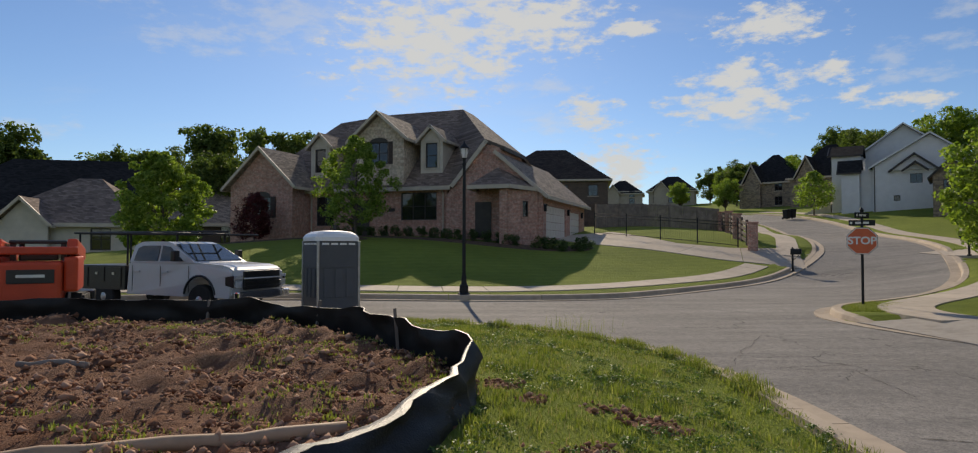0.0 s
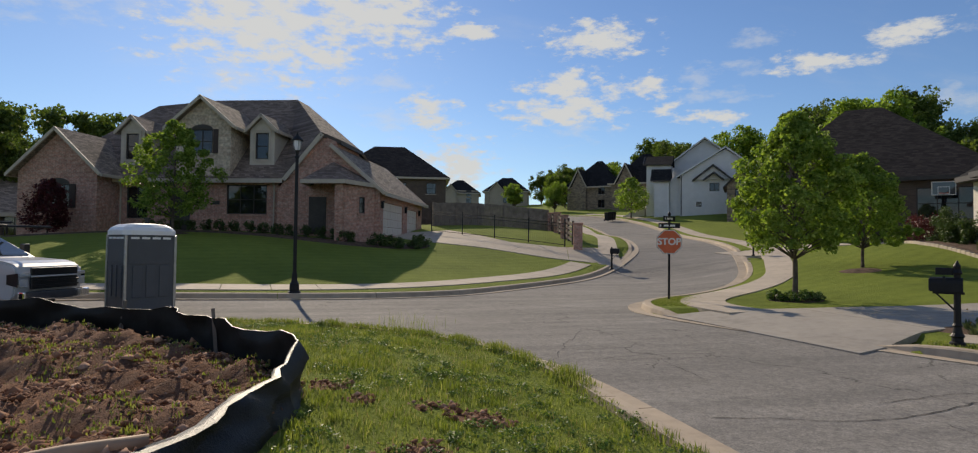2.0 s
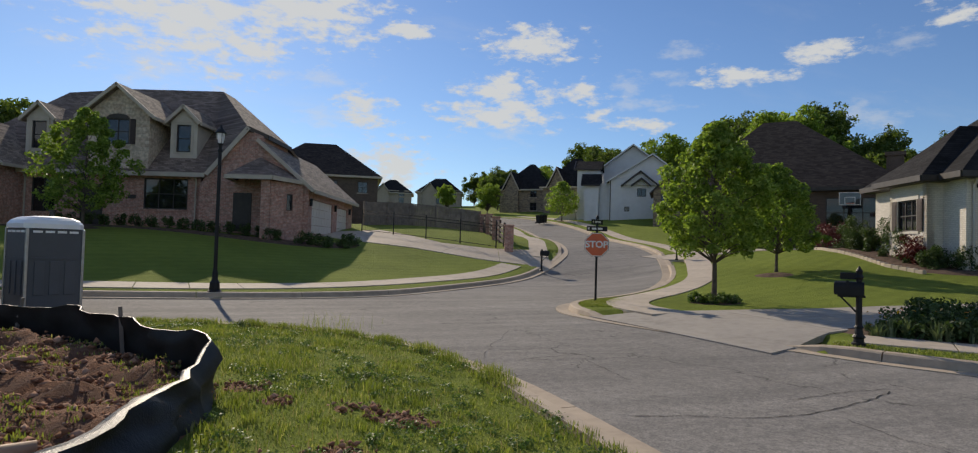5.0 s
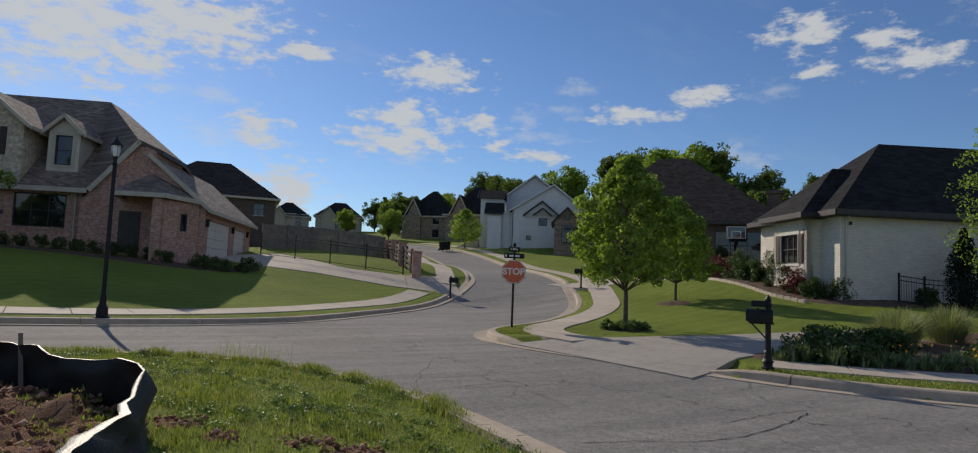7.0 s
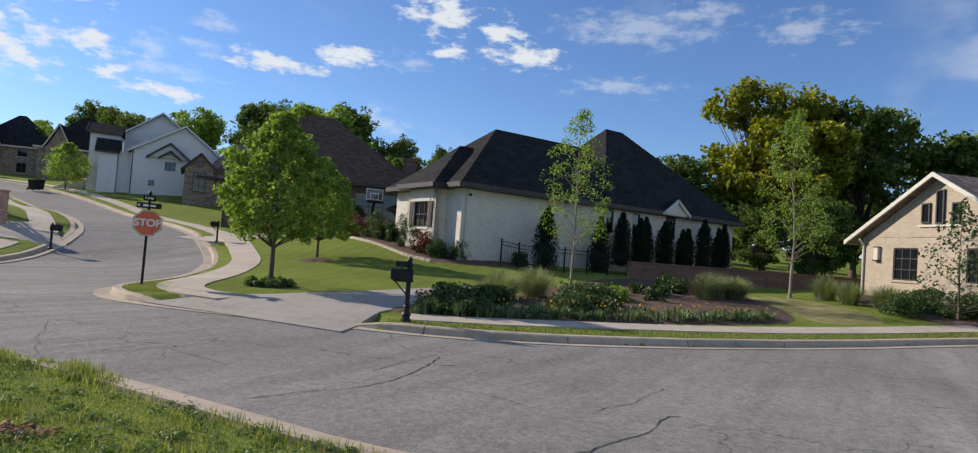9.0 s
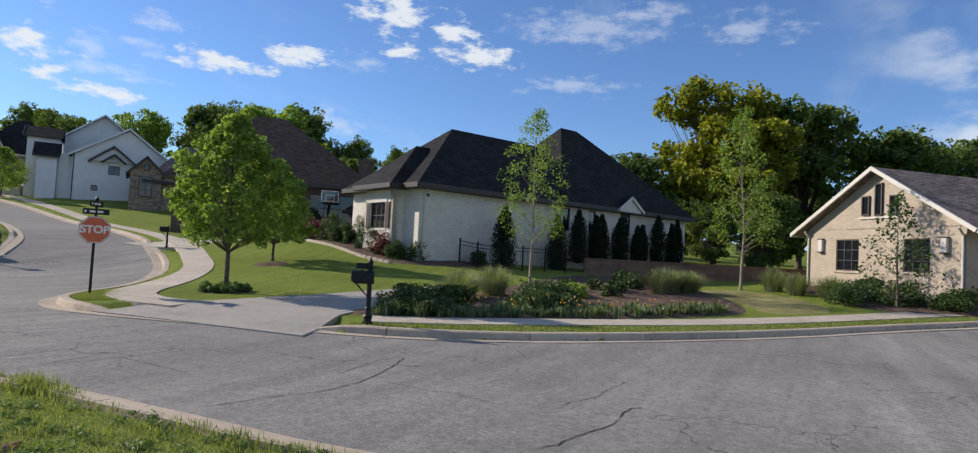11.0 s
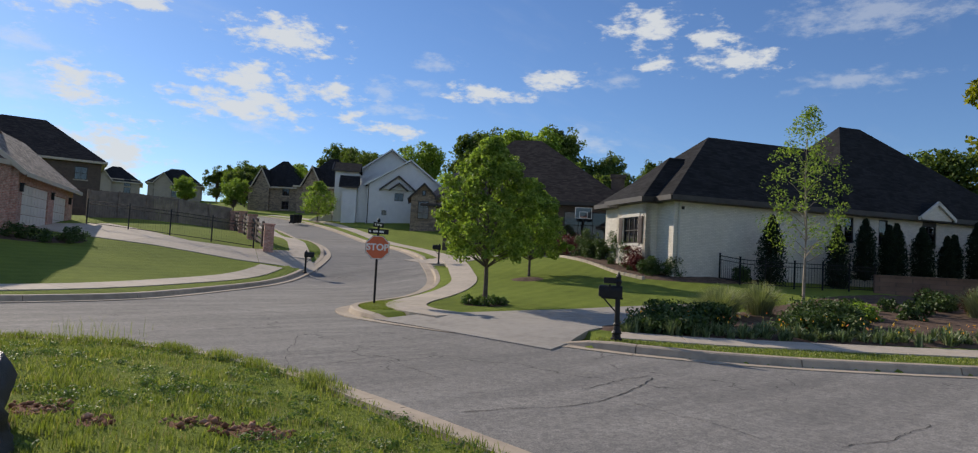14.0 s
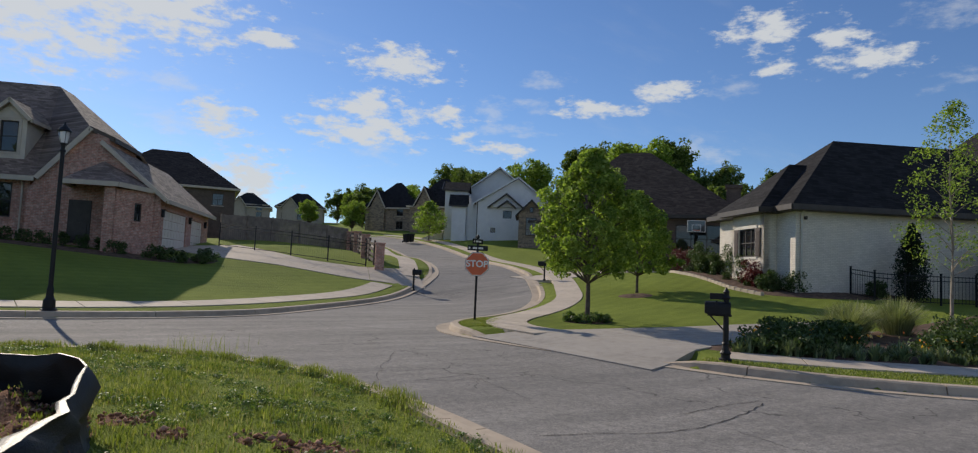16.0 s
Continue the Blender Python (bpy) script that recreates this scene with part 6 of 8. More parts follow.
def rail_fence(name, pts, h, label, mat=BLACK_METAL, post_gap=2.4, picket=0.14, group="", bar=0.008):
    """Metal fence: posts, two rails and thin pickets."""
    root = thing(name, Matrix.Identity(4), label, "fence", group)
    p = resample(pts, post_gap)
    for a, b in zip(p, p[1:]):
        za, zb_ = gz(*a), gz(*b)
        for hh in (0.12, h - 0.22, h - 0.04):
            bm = bmesh.new()
            cyl(bm, (*a, za + hh), (*b, zb_ + hh), 0.018, seg=6)
            part("rail", bm, mat, root)
        n = int(np.hypot(*(b - a)) / picket)
        bm = bmesh.new()
        for i in range(1, n):
            t = i / n
            x, y = a + (b - a) * t
            z = za + (zb_ - za) * t
            cyl(bm, (x, y, z + 0.08), (x, y, z + h), bar, seg=4)
        tagged(part("infill", bm, mat, root), kind="stuff")
    for a in p:
        bm = bmesh.new()
        z = gz(*a)
        box(bm, a[0] - 0.032, a[0] + 0.032, a[1] - 0.032, a[1] + 0.032, z - 0.2, z + h + 0.06)
        box(bm, a[0] - 0.042, a[0] + 0.042, a[1] - 0.042, a[1] + 0.042, z + h + 0.06, z + h + 0.09)
        part("post", bm, mat, root)
    return root


rail_fence("metal_fence", [(7.2, 44.2), (9.5, 42.0), (14.3, 37.2)], 1.45, "black metal yard fence beside the driveway", bar=0.0035)
q = [R25 @ Vector((u, v, 0)) for u, v in ((2.4, -0.3), (2.4, -2.6), (5.5, -2.9), (8.9, -3.0))]
rail_fence("metal_fence", [(v.x, v.y) for v in q], 1.2, "dark metal fence and gate beside the white house", post_gap=1.6)


def brick_pillar(x, y, h):
    root = thing("brick_pillar", pose(x, y, gz(x, y) - 0.1, 0, 0, -20), "square brick pillar with a stone cap", "pillar", "fence pillars")
    bm = bmesh.new()
    box(bm, -0.26, 0.26, -0.26, 0.26, 0, h)
    part("shaft", bm, BRICK, root)
    bm = bmesh.new()
    box(bm, -0.31, 0.31, -0.31, 0.31, h, h + 0.09, None, 0.02)
    part("cap", bm, BRICK, root)


PILLARS = [(14.75, 36.2), (15.9, 41.5), (17.6, 47.5), (19.4, 54.0)]
for x, y in PILLARS:
    brick_pillar(x, y, 1.62)


def board_rails():
    root = thing("rail_fence", Matrix.Identity(4), "dark timber rail fence between brick pillars", "fence")
    for (ax, ay), (bx, by) in zip(PILLARS, PILLARS[1:]):
        d = math.hypot(bx - ax, by - ay)
        n = max(2, int(d / 1.6))
        for i in range(1, n):
            t = i / n
            x, y = ax + (bx - ax) * t, ay + (by - ay) * t
            bm = bmesh.new()
            z = gz(x, y)
            box(bm, x - 0.06, x + 0.06, y - 0.06, y + 0.06, z - 0.2, z + 1.5)
            part("post", bm, RAIL_WOOD, root)
        for hh in (0.3, 0.62, 0.94, 1.26):
            a, b = Vector((ax + 0.1, ay + 0.28, gz(ax, ay) + hh)), Vector((bx - 0.1, by - 0.28, gz(bx, by) + hh))
            bm = bmesh.new()
            box(bm, 0, (b - a).length, -0.02, 0.02, -0.09, 0.09, Matrix.Translation(a) @ (b - a).to_track_quat("X", "Z").to_matrix().to_4x4())
            part("rail", bm, RAIL_WOOD, root)


board_rails()


def board_fence(pts, h, mat, label):
    """Close-boarded timber fence."""
    root = thing("timber_fence", Matrix.Identity(4), label, "fence")
    p = resample(pts, 0.16)
    fr = np.random.default_rng(12)
    for i, (a, b) in enumerate(zip(p, p[1:])):
        d = Vector((*(b - a), 0))
        c = (a + b) / 2
        me_h = h + fr.uniform(-0.02, 0.02)
        z = gz(*c)
        bm = bmesh.new()
        box(bm, -0.072, 0.072, -0.012, 0.012, -0.1, me_h, pose(c[0], c[1], z) @ d.to_track_quat("X", "Z").to_matrix().to_4x4())
        part("board", bm, mat, root)
    for k in range(0, len(p), 15):
        bm = bmesh.new()
        x, y = p[k]
        box(bm, x - 0.06, x + 0.06, y - 0.12, y - 0.02, gz(x, y) - 0.2, gz(x, y) + h + 0.05)
        part("post", bm, mat, root)


board_fence([(8.4, 51.0), (13, 53.5), (19.3, 54.2)], 1.85, WEATHERED_WOOD, "weathered grey timber privacy fence")
board_fence([(6.5, 60.0), (14.5, 62.0)], 2.2, RAIL_WOOD, "reddish brown timber fence behind")
board_fence([(48.2, 65.6), (52.0, 63.2)], 1.6, RAIL_WOOD, "dark timber fence beside the white house")

# ---- street furniture ----


def lettering(root, text, size, m, mat, name="lettering"):
    cu = bpy.data.curves.new("words", "FONT")
    cu.body, cu.size, cu.align_x, cu.align_y, cu.extrude, cu.offset = text, size, "CENTER", "CENTER", 0.003, 0.008
    ob = bpy.data.objects.new("words", cu)
    scene.collection.objects.link(ob)
    bpy.context.view_layer.update()
    me = bpy.data.meshes.new_from_object(ob.evaluated_get(bpy.context.evaluated_depsgraph_get()))
    bpy.data.objects.remove(ob)
    me.materials.clear()
    o = mesh_part(name, me, mat, root)
    o.matrix_basis = m
    return o


SIGN_RED = plain("sign_red", (0.62, 0.13, 0.05), 0.08, 5, 60, 0.45, 0, 0.03)
SIGN_WHITE = plain("sign_white", (0.72, 0.70, 0.66), 0.06, 5, 60, 0.45, 0, 0.03)
LAMP_GLASS = make_glass("lantern_glass", (0.75, 0.75, 0.72))


def street_lamp(x, y):
    root = thing("street_lamp", pose(x, y, gz(x, y) - 0.02), "black metal street lamp with glass lantern", "street lamp")
    bm = bmesh.new()
    lathe(bm, [(0.20, 0), (0.20, 0.06), (0.15, 0.09), (0.14, 0.30), (0.10, 0.36), (0.085, 0.42), (0.08, 0.6), (0.07, 0.62), (0.058, 0.7), (0.05, 4.2), (0.07, 4.22), (0.07, 4.27), (0.045, 4.3), (0.05, 4.4), (0.09, 4.46)], 16)
    part("post", bm, BLACK_METAL, root)
    bm = bmesh.new()
    lathe(bm, [(0.085, 4.462), (0.12, 4.62), (0.125, 4.76)], 10)
    part("lantern", bm, LAMP_GLASS, root, "clear glass lantern")
    bm = bmesh.new()
    for i in range(5):
        a = i * 1.2566
        cyl(bm, (0.09 * math.cos(a), 0.09 * math.sin(a), 4.46), (0.135 * math.cos(a), 0.135 * math.sin(a), 4.77), 0.008, seg=5)
    tagged(part("cage", bm, BLACK_METAL, root), kind="stuff")
    bm = bmesh.new()
    lathe(bm, [(0.17, 4.765), (0.175, 4.79), (0.10, 4.88), (0.045, 4.93), (0.03, 4.96), (0.02, 5.02)], 14)
    part("cap", bm, BLACK_METAL, root)


street_lamp(-0.82, 21.0)


def stop_sign(x, y, face):
    root = thing("stop_sign", pose(x, y, gz(x, y) - 0.05, 0, 0, face), "red octagonal stop sign with street name blades on a dark post", "road sign")
    bm = bmesh.new()
    cyl(bm, (0, 0, 0), (0, 0, 2.42), 0.035, seg=10)
    part("post", bm, BLACK_METAL, root)

    def octo(r, y0, y1):
        b = bmesh.new()
        prism(b, [(r * math.cos(math.pi / 8 + i * math.pi / 4), 1.74 + r * math.sin(math.pi / 8 + i * math.pi / 4)) for i in range(8)], y0, y1)
        return b
    part("plate", octo(0.375, -0.055, -0.045), SIGN_WHITE, root)
    part("face", octo(0.352, -0.060, -0.0551), SIGN_RED, root)
    part("backing", octo(0.385, -0.0449, -0.036), BLACK_METAL, root)
    lettering(root, "STOP", 0.275, Matrix.Translation((0, -0.062, 1.74)) @ Euler((radians(90), 0, 0)).to_matrix().to_4x4(), SIGN_WHITE)
    for z, yaw, wd in ((2.22, 8, 0.62), (2.42, 60, 0.62)):
        m = pose(0, 0, z, 0, 0, yaw)
        bm = bmesh.new()
        box(bm, -wd / 2, wd / 2, -0.02, 0.02, -0.075, 0.075, m, 0.012)
        blade = part("name_blade", bm, BLACK_METAL, root, "black street name blade")
        for u0, u1 in ((-0.16, 0.16),):
            bm = bmesh.new()
            box(bm, u0, u1, -0.024, -0.0205, -0.028, 0.028, m)
            part("lettering_bar", bm, SIGN_WHITE, blade)
        bm = bmesh.new()
        box(bm, -wd / 2 + 0.03, -wd / 2 + 0.08, -0.024, -0.0205, -0.03, 0.03, m)
        part("lettering_bar", bm, SIGN_WHITE, blade)
    bm = bmesh.new()
    lathe(bm, [(0.03, 2.5), (0.045, 2.53), (0.05, 2.56), (0.03, 2.6), (0.01, 2.63)], 10)
    part("finial", bm, BLACK_METAL, root)


stop_sign(9.88, 17.14, -30)


def mailbox(x, y, face, big, label):
    root = thing("mailbox", pose(x, y, gz(x, y) - 0.03, 0, 0, face), label, "mailbox", "street mailboxes")
    bm = bmesh.new()
    if big:
        lathe(bm, [(0.12, 0), (0.12, 0.08), (0.09, 0.1), (0.085, 0.16), (0.11, 0.19), (0.075, 0.24), (0.06, 0.34), (0.075, 0.36), (0.055, 0.4), (0.05, 1.08), (0.07, 1.1), (0.05, 1.14), (0.05, 1.2), (0.075, 1.24), (0.045, 1.3), (0.06, 1.35), (0.03, 1.4), (0.012, 1.44)], 14)
    else:
        lathe(bm, [(0.09, 0), (0.09, 0.06), (0.05, 0.1), (0.045, 1.05), (0.06, 1.1), (0.02, 1.18)], 12)
    part("post", bm, BLACK_METAL, root)
    z = 0.92 if big else 0.86
    bm = bmesh.new()
    n = 8
    pts = [(-0.11, 0), (0.11, 0), (0.11, 0.14)] + [(0.11 * math.cos(math.pi * k / n), 0.14 + 0.10 * math.sin(math.pi * k / n)) for k in range(1, n)] + [(-0.11, 0.14)]
    prism(bm, [(a, b + z) for a, b in pts], -0.38, 0.08)
    part("box", bm, BLACK_METAL, root)
    bm = bmesh.new()
    box(bm, -0.10, 0.10, -0.395, -0.38, z + 0.01, z + 0.21, None, 0.006)
    part("door", bm, BLACK_METAL, root)
    bm = bmesh.new()
    box(bm, 0.112, 0.122, -0.2, -0.16, z + 0.05, z + 0.26)
    part("flag", bm, BLACK_METAL, root)
    bm = bmesh.new()
    cyl(bm, (0, -0.32, z), (0, -0.04, z - 0.3), 0.015, seg=6)
    box(bm, -0.03, 0.03, -0.34, 0.1, z - 0.04, z)
    part("bracket", bm, BLACK_METAL, root)
    if big:
        bm = bmesh.new()
        box(bm, -0.02, 0.02, -0.3, 0.05, 1.2, 1.32, None, 0.008)
        part("number_bar", bm, BLACK_METAL, root)


mailbox(10.29, 8.56, -140, True, "ornate black mailbox on a turned post with finial")
mailbox(14.62, 31.2, 58, False, "plain black mailbox on a post by the driveway")
mailbox(22.4, 30.2, -126, False, "black mailbox on a post beside the winding pavement")


def hoop(x, y, face, z=None):
    root = thing("basketball_hoop", pose(x, y, gz(x, y) if z is None else z, 0, 0, face), "basketball hoop with clear backboard on a black pole", "basketball hoop")
    bm = bmesh.new()
    cyl(bm, (0, 0.9, -0.05), (0, 0.9, 2.3), 0.07, seg=10)
    cyl(bm, (0, 0.9, 2.3), (0, 0.08, 3.1), 0.06, seg=10)
    cyl(bm, (0, 0.9, 1.9), (0, 0.08, 2.75), 0.04, seg=8)
    part("pole", bm, BLACK_METAL, root)
    bm = bmesh.new()
    for q in ((-0.6, 0.6, 2.85, 2.89), (-0.6, 0.6, 3.62, 3.66), (-0.6, -0.56, 2.89, 3.62), (0.56, 0.6, 2.89, 3.62), (-0.3, 0.3, 3.32, 3.36), (-0.3, 0.3, 2.92, 2.96), (-0.3, -0.26, 2.96, 3.32), (0.26, 0.3, 2.96, 3.32)):
        box(bm, q[0], q[1], -0.03, 0.03, q[2], q[3])
    tagged(part("backboard_frame", bm, SIGN_WHITE, root), kind="stuff")
    bm = bmesh.new()
    box(bm, -0.56, 0.56, -0.006, 0.006, 2.89, 3.62)
    part("backboard", bm, make_glass("backboard_glass", (0.10, 0.105, 0.11)), root)
    bm = bmesh.new()
    vs, fs = [], []
    limb(vs, fs, [(0.23 * math.cos(a), -0.28 + 0.23 * math.sin(a), 2.95) for a in np.linspace(0, 6.283, 17)], 0.012, 0.012, 5)
    data_part("rim", vs, fs, SIGN_RED, root)
    bm.free()


hoop(35.4, 30.3, -45)
hoop(45.6, 64.5, -50)


def trash_bin(x, y):
    root = thing("wheelie_bin", pose(x, y, gz(x, y) - 0.02, 0, 0, 20), "black wheeled rubbish bin at the kerb", "bin", "kerbside bins")
    bm = bmesh.new()
    vs = box(bm, -0.3, 0.3, -0.35, 0.35, 0.08, 1.0, None, 0.03)
    for v in bm.verts:
        k = 0.8 + 0.2 * v.co.z
        v.co.x *= k
        v.co.y *= k
    part("body", bm, BLACK_METAL, root)
    bm = bmesh.new()
    box(bm, -0.33, 0.33, -0.4, 0.38, 1.0, 1.08, None, 0.03)
    part("lid", bm, BLACK_METAL, root)
    for x_ in (-0.3, 0.3):
        bm = bmesh.new()
        cyl(bm, (x_ - 0.03, 0.3, 0.12), (x_ + 0.03, 0.3, 0.12), 0.12, seg=12)
        part("wheel", bm, BLACK_METAL, root)


trash_bin(33.7, 73.2)
trash_bin(34.5, 73.6)

# ---- vehicles and site things ----
PAINT_WHITE = plain("white_car_paint", (0.52, 0.525, 0.54), 0.04, 1.5, 20, 0.22, 0, 0.0, 0.6)
PAINT_ORANGE = plain("orange_machine_paint", (0.58, 0.062, 0.022), 0.12, 3, 30, 0.4, 0, 0.05)
BLACK_PAINT = plain("black_paint", (0.014, 0.014, 0.015), 0.3, 4, 40, 0.35, 0, 0.05, 0.5)
RUBBER = plain("rubber", (0.02, 0.02, 0.02), 0.3, 6, 50, 0.85, 0, 0.3)
CHROME = plain("chrome", (0.75, 0.75, 0.76), 0.05, 6, 50, 0.12, 1.0, 0.0)
LAMP_CLEAR = make_glass("headlight_glass", (0.6, 0.62, 0.65))


def wheel(root, x, y, r, wd, rim=STEEL):
    """Tyre and rim, axle along y."""
    bm = bmesh.new()
    lathe(bm, [(r * 0.62, -wd / 2), (r * 0.93, -wd / 2), (r, -wd * 0.33), (r, wd * 0.33), (r * 0.93, wd / 2), (r * 0.62, wd / 2)], 24)
    bmesh.ops.transform(bm, matrix=Matrix.Translation((x, y, r)) @ Euler((radians(90), 0, 0)).to_matrix().to_4x4(), verts=bm.verts)
    w_ = part("wheel", bm, RUBBER, root)
    bm = bmesh.new()
    lathe(bm, [(r * 0.61, -wd * 0.45), (r * 0.61, wd * 0.46), (r * 0.5, wd * 0.40), (r * 0.22, wd * 0.52), (r * 0.1, wd * 0.6)], 18)
    bmesh.ops.transform(bm, matrix=Matrix.Translation((x, y, r)) @ Euler((radians(90), 0, 0)).to_matrix().to_4x4(), verts=bm.verts)
    part("rim", bm, rim, w_)


def pickup(x, y, rot):
    """Crew-cab work truck with a service bed; x ahead, right side at -y."""
    root = thing("pickup_truck", pose(x, y, tz(x, y), 0, 0, rot) @ Matrix.Scale(0.94, 4), "white crew-cab work truck with black service bed and ladder rack", "truck")
    # lower body and bonnet
    arch = [(-1.22 - 0.55 * math.cos(a), 0.48 + 0.55 * math.sin(a)) for a in np.linspace(0.05, 3.09, 11)]
    prof = [(0.0, 0.62), (0.03, 1.06), (-0.03, 1.24), (-0.14, 1.31), (-0.5, 1.37), (-1.5, 1.43), (-3.95, 1.43), (-3.98, 0.52)] + arch + [(-0.1, 0.5)]
    bm = bmesh.new()
    prism(bm, prof, -0.99, 0.99)
    for v in bm.verts:
        if v.co.z > 1.2:
            v.co.y *= 0.955
        if v.co.x > -0.2:
            v.co.x -= 0.10 * (abs(v.co.y) > 0.5)
    es = [e for e in bm.edges if abs(e.verts[0].co.y - e.verts[1].co.y) < 1e-6 and min(e.verts[0].co.z, e.verts[1].co.z) > 0.6]
    bmesh.ops.bevel(bm, geom=es, offset=0.045, segments=2, affect="EDGES")
    part("body", bm, PAINT_WHITE, root)
    bm = bmesh.new()
    cab = [(-1.42, 1.42), (-2.38, 1.94), (-2.66, 2.0), (-3.5, 2.01), (-3.84, 1.94), (-3.95, 1.42)]
    prism(bm, cab, -0.82, 0.82)
    for v in bm.verts:
        if v.co.z < 1.5:
            v.co.y *= 1.145
    bmesh.ops.bevel(bm, geom=[e for e in bm.edges if min(e.verts[0].co.z, e.verts[1].co.z) > 1.9], offset=0.035, segments=2, affect="EDGES")
    part("cab", bm, PAINT_WHITE, root)
    # glass
    for nm, pts in (("front_window", [(-1.86, 1.46), (-2.46, 1.86), (-2.74, 1.89), (-2.74, 1.46)]), ("rear_window", [(-2.84, 1.46), (-2.84, 1.89), (-3.5, 1.89), (-3.68, 1.82), (-3.78, 1.46)])):
        for s in (-1, 1):
            bm = bmesh.new()
            prism(bm, pts, -0.012, 0.012)
            for v in bm.verts:
                k = (v.co.z - 1.42) / 0.55
                v.co.y = v.co.y + s * (0.945 - 0.118 * k)
            part(nm, bm, GLASS, root)
    bm = bmesh.new()
    slab(bm, [(-1.50, -0.84, 1.485), (-1.50, 0.84, 1.485), (-2.34, 0.76, 1.94), (-2.34, -0.76, 1.94)], 0.022)
    part("windscreen", bm, GLASS_BLUE, root, "windscreen shining in the sun")
    # door lines and handles
    for s in (-1, 1):
        for xx in (-1.62, -2.68, -3.78):
            bm = bmesh.new()
            box(bm, xx - 0.008, xx + 0.008, s * 0.982 - 0.004, s * 0.982 + 0.004, 0.6, 1.33)
            part("door_gap", bm, BLACK_PAINT, root)
        for xx in (-2.5, -3.6):
            bm = bmesh.new()
            box(bm, xx - 0.12, xx + 0.12, s * 0.995 - 0.02, s * 0.995 + 0.02, 1.14, 1.19, None, 0.008)
            part("door_handle", bm, PAINT_WHITE, root)
        bm = bmesh.new()
        box(bm, -2.02, -1.86, s * 1.15 - 0.09, s * 1.15 + 0.09, 1.46, 1.76, None, 0.03)
        box(bm, -1.97, -1.9, s * 1.03 - 0.06, s * 1.03 + 0.06, 1.48, 1.54)
        part("mirror", bm, BLACK_PAINT, root)
        bm = bmesh.new()
        box(bm, 0.0, 0.02, s * 0.82 - 0.15, s * 0.82 + 0.15, 1.02, 1.1, None, 0.008)
        box(bm, 0.0, 0.02, s * 0.84 - 0.12, s * 0.84 + 0.12, 0.78, 0.97, None, 0.008)
        part("headlight", bm, LAMP_CLEAR, root)
        bm = bmesh.new()
        prism(bm, [(-0.3, 0.84), (-0.01, 0.78), (-0.01, 1.1), (-0.3, 1.06)], s * 0.985 - 0.006, s * 0.985 + 0.006)
        part("side_marker", bm, BLACK_PAINT, root)
        bm = bmesh.new()
        vs, fs = [], []
        limb(vs, fs, [(-1.22 + 0.56 * math.cos(a), s * 0.985, 0.52 + 0.56 * math.sin(a)) for a in np.linspace(0.1, 3.04, 12)], 0.035, 0.035, 6)
        data_part("wheel_arch", vs, fs, BLACK_PAINT, root)
        bm.free()
    bm = bmesh.new()
    box(bm, 0.0, 0.06, -0.68, 0.68, 0.72, 1.22, None, 0.02)
    part("grille", bm, BLACK_PAINT, root)
    for z in (0.80, 0.92, 1.02):
        bm = bmesh.new()
        box(bm, 0.05, 0.08, -0.7, 0.7, z - 0.02, z + 0.02, None, 0.01)
        part("grille_bar", bm, PAINT_WHITE if z > 1 else BLACK_PAINT, root)
    bm = bmesh.new()
    box(bm, -0.02, 0.16, -0.98, 0.98, 0.46, 0.68, None, 0.04)
    part("bumper", bm, CHROME, root, "chrome front bumper")
    for xx in (-1.22, -4.95):
        for s in (-1, 1):
            wheel(root, xx, s * 0.86, 0.42, 0.27)
    # service bed
    bm = bmesh.new()
    box(bm, -6.3, -4.05, -1.0, 1.0, 0.62, 1.32, None, 0.02)
    part("service_bed", bm, BLACK_PAINT, root, "black steel service bed")
    for s in (-1, 1):
        for u in (-4.5, -5.2, -5.9):
            bm = bmesh.new()
            box(bm, u - 0.3, u + 0.3, s * 1.01 - 0.012, s * 1.01 + 0.012, 0.85 if u == -5.2 else 0.7, 1.26, None, 0.006)
            part("locker_door", bm, BLACK_PAINT, root)
            bm = bmesh.new()
            box(bm, u - 0.05, u + 0.05, s * 1.03 - 0.01, s * 1.03 + 0.01, 1.05, 1.12)
            part("latch", bm, STEEL, root)
    for s in (-0.85, 0.85):
        for u in (-4.15, -6.2, -2.2):
            bm = bmesh.new()
            cyl(bm, (u, s, 1.3 if u < -4 else 2.0), (u, s, 2.24), 0.03, seg=8)
            part("rack_post", bm, BLACK_METAL, root)
        bm = bmesh.new()
        cyl(bm, (-6.45, s, 2.26), (-0.9, s, 2.20), 0.03, seg=8)
        part("rack_rail", bm, BLACK_METAL, root)
    for u in (-6.2, -5.2, -4.15, -3.2, -2.2):
        bm = bmesh.new()
        cyl(bm, (u, -0.85, 2.24), (u, 0.85, 2.24), 0.022, seg=8)
        part("rack_bar", bm, BLACK_METAL, root)
    for s in (-0.3, 0.05, 0.35):
        bm = bmesh.new()
        cyl(bm, (-6.4, s, 2.29), (-1.2 - s, s, 2.28), 0.028, seg=8)
        part("conduit", bm, STEEL if s > 0 else BLACK_METAL, root)
    return root


pickup(-5.9, 16.75, -23)


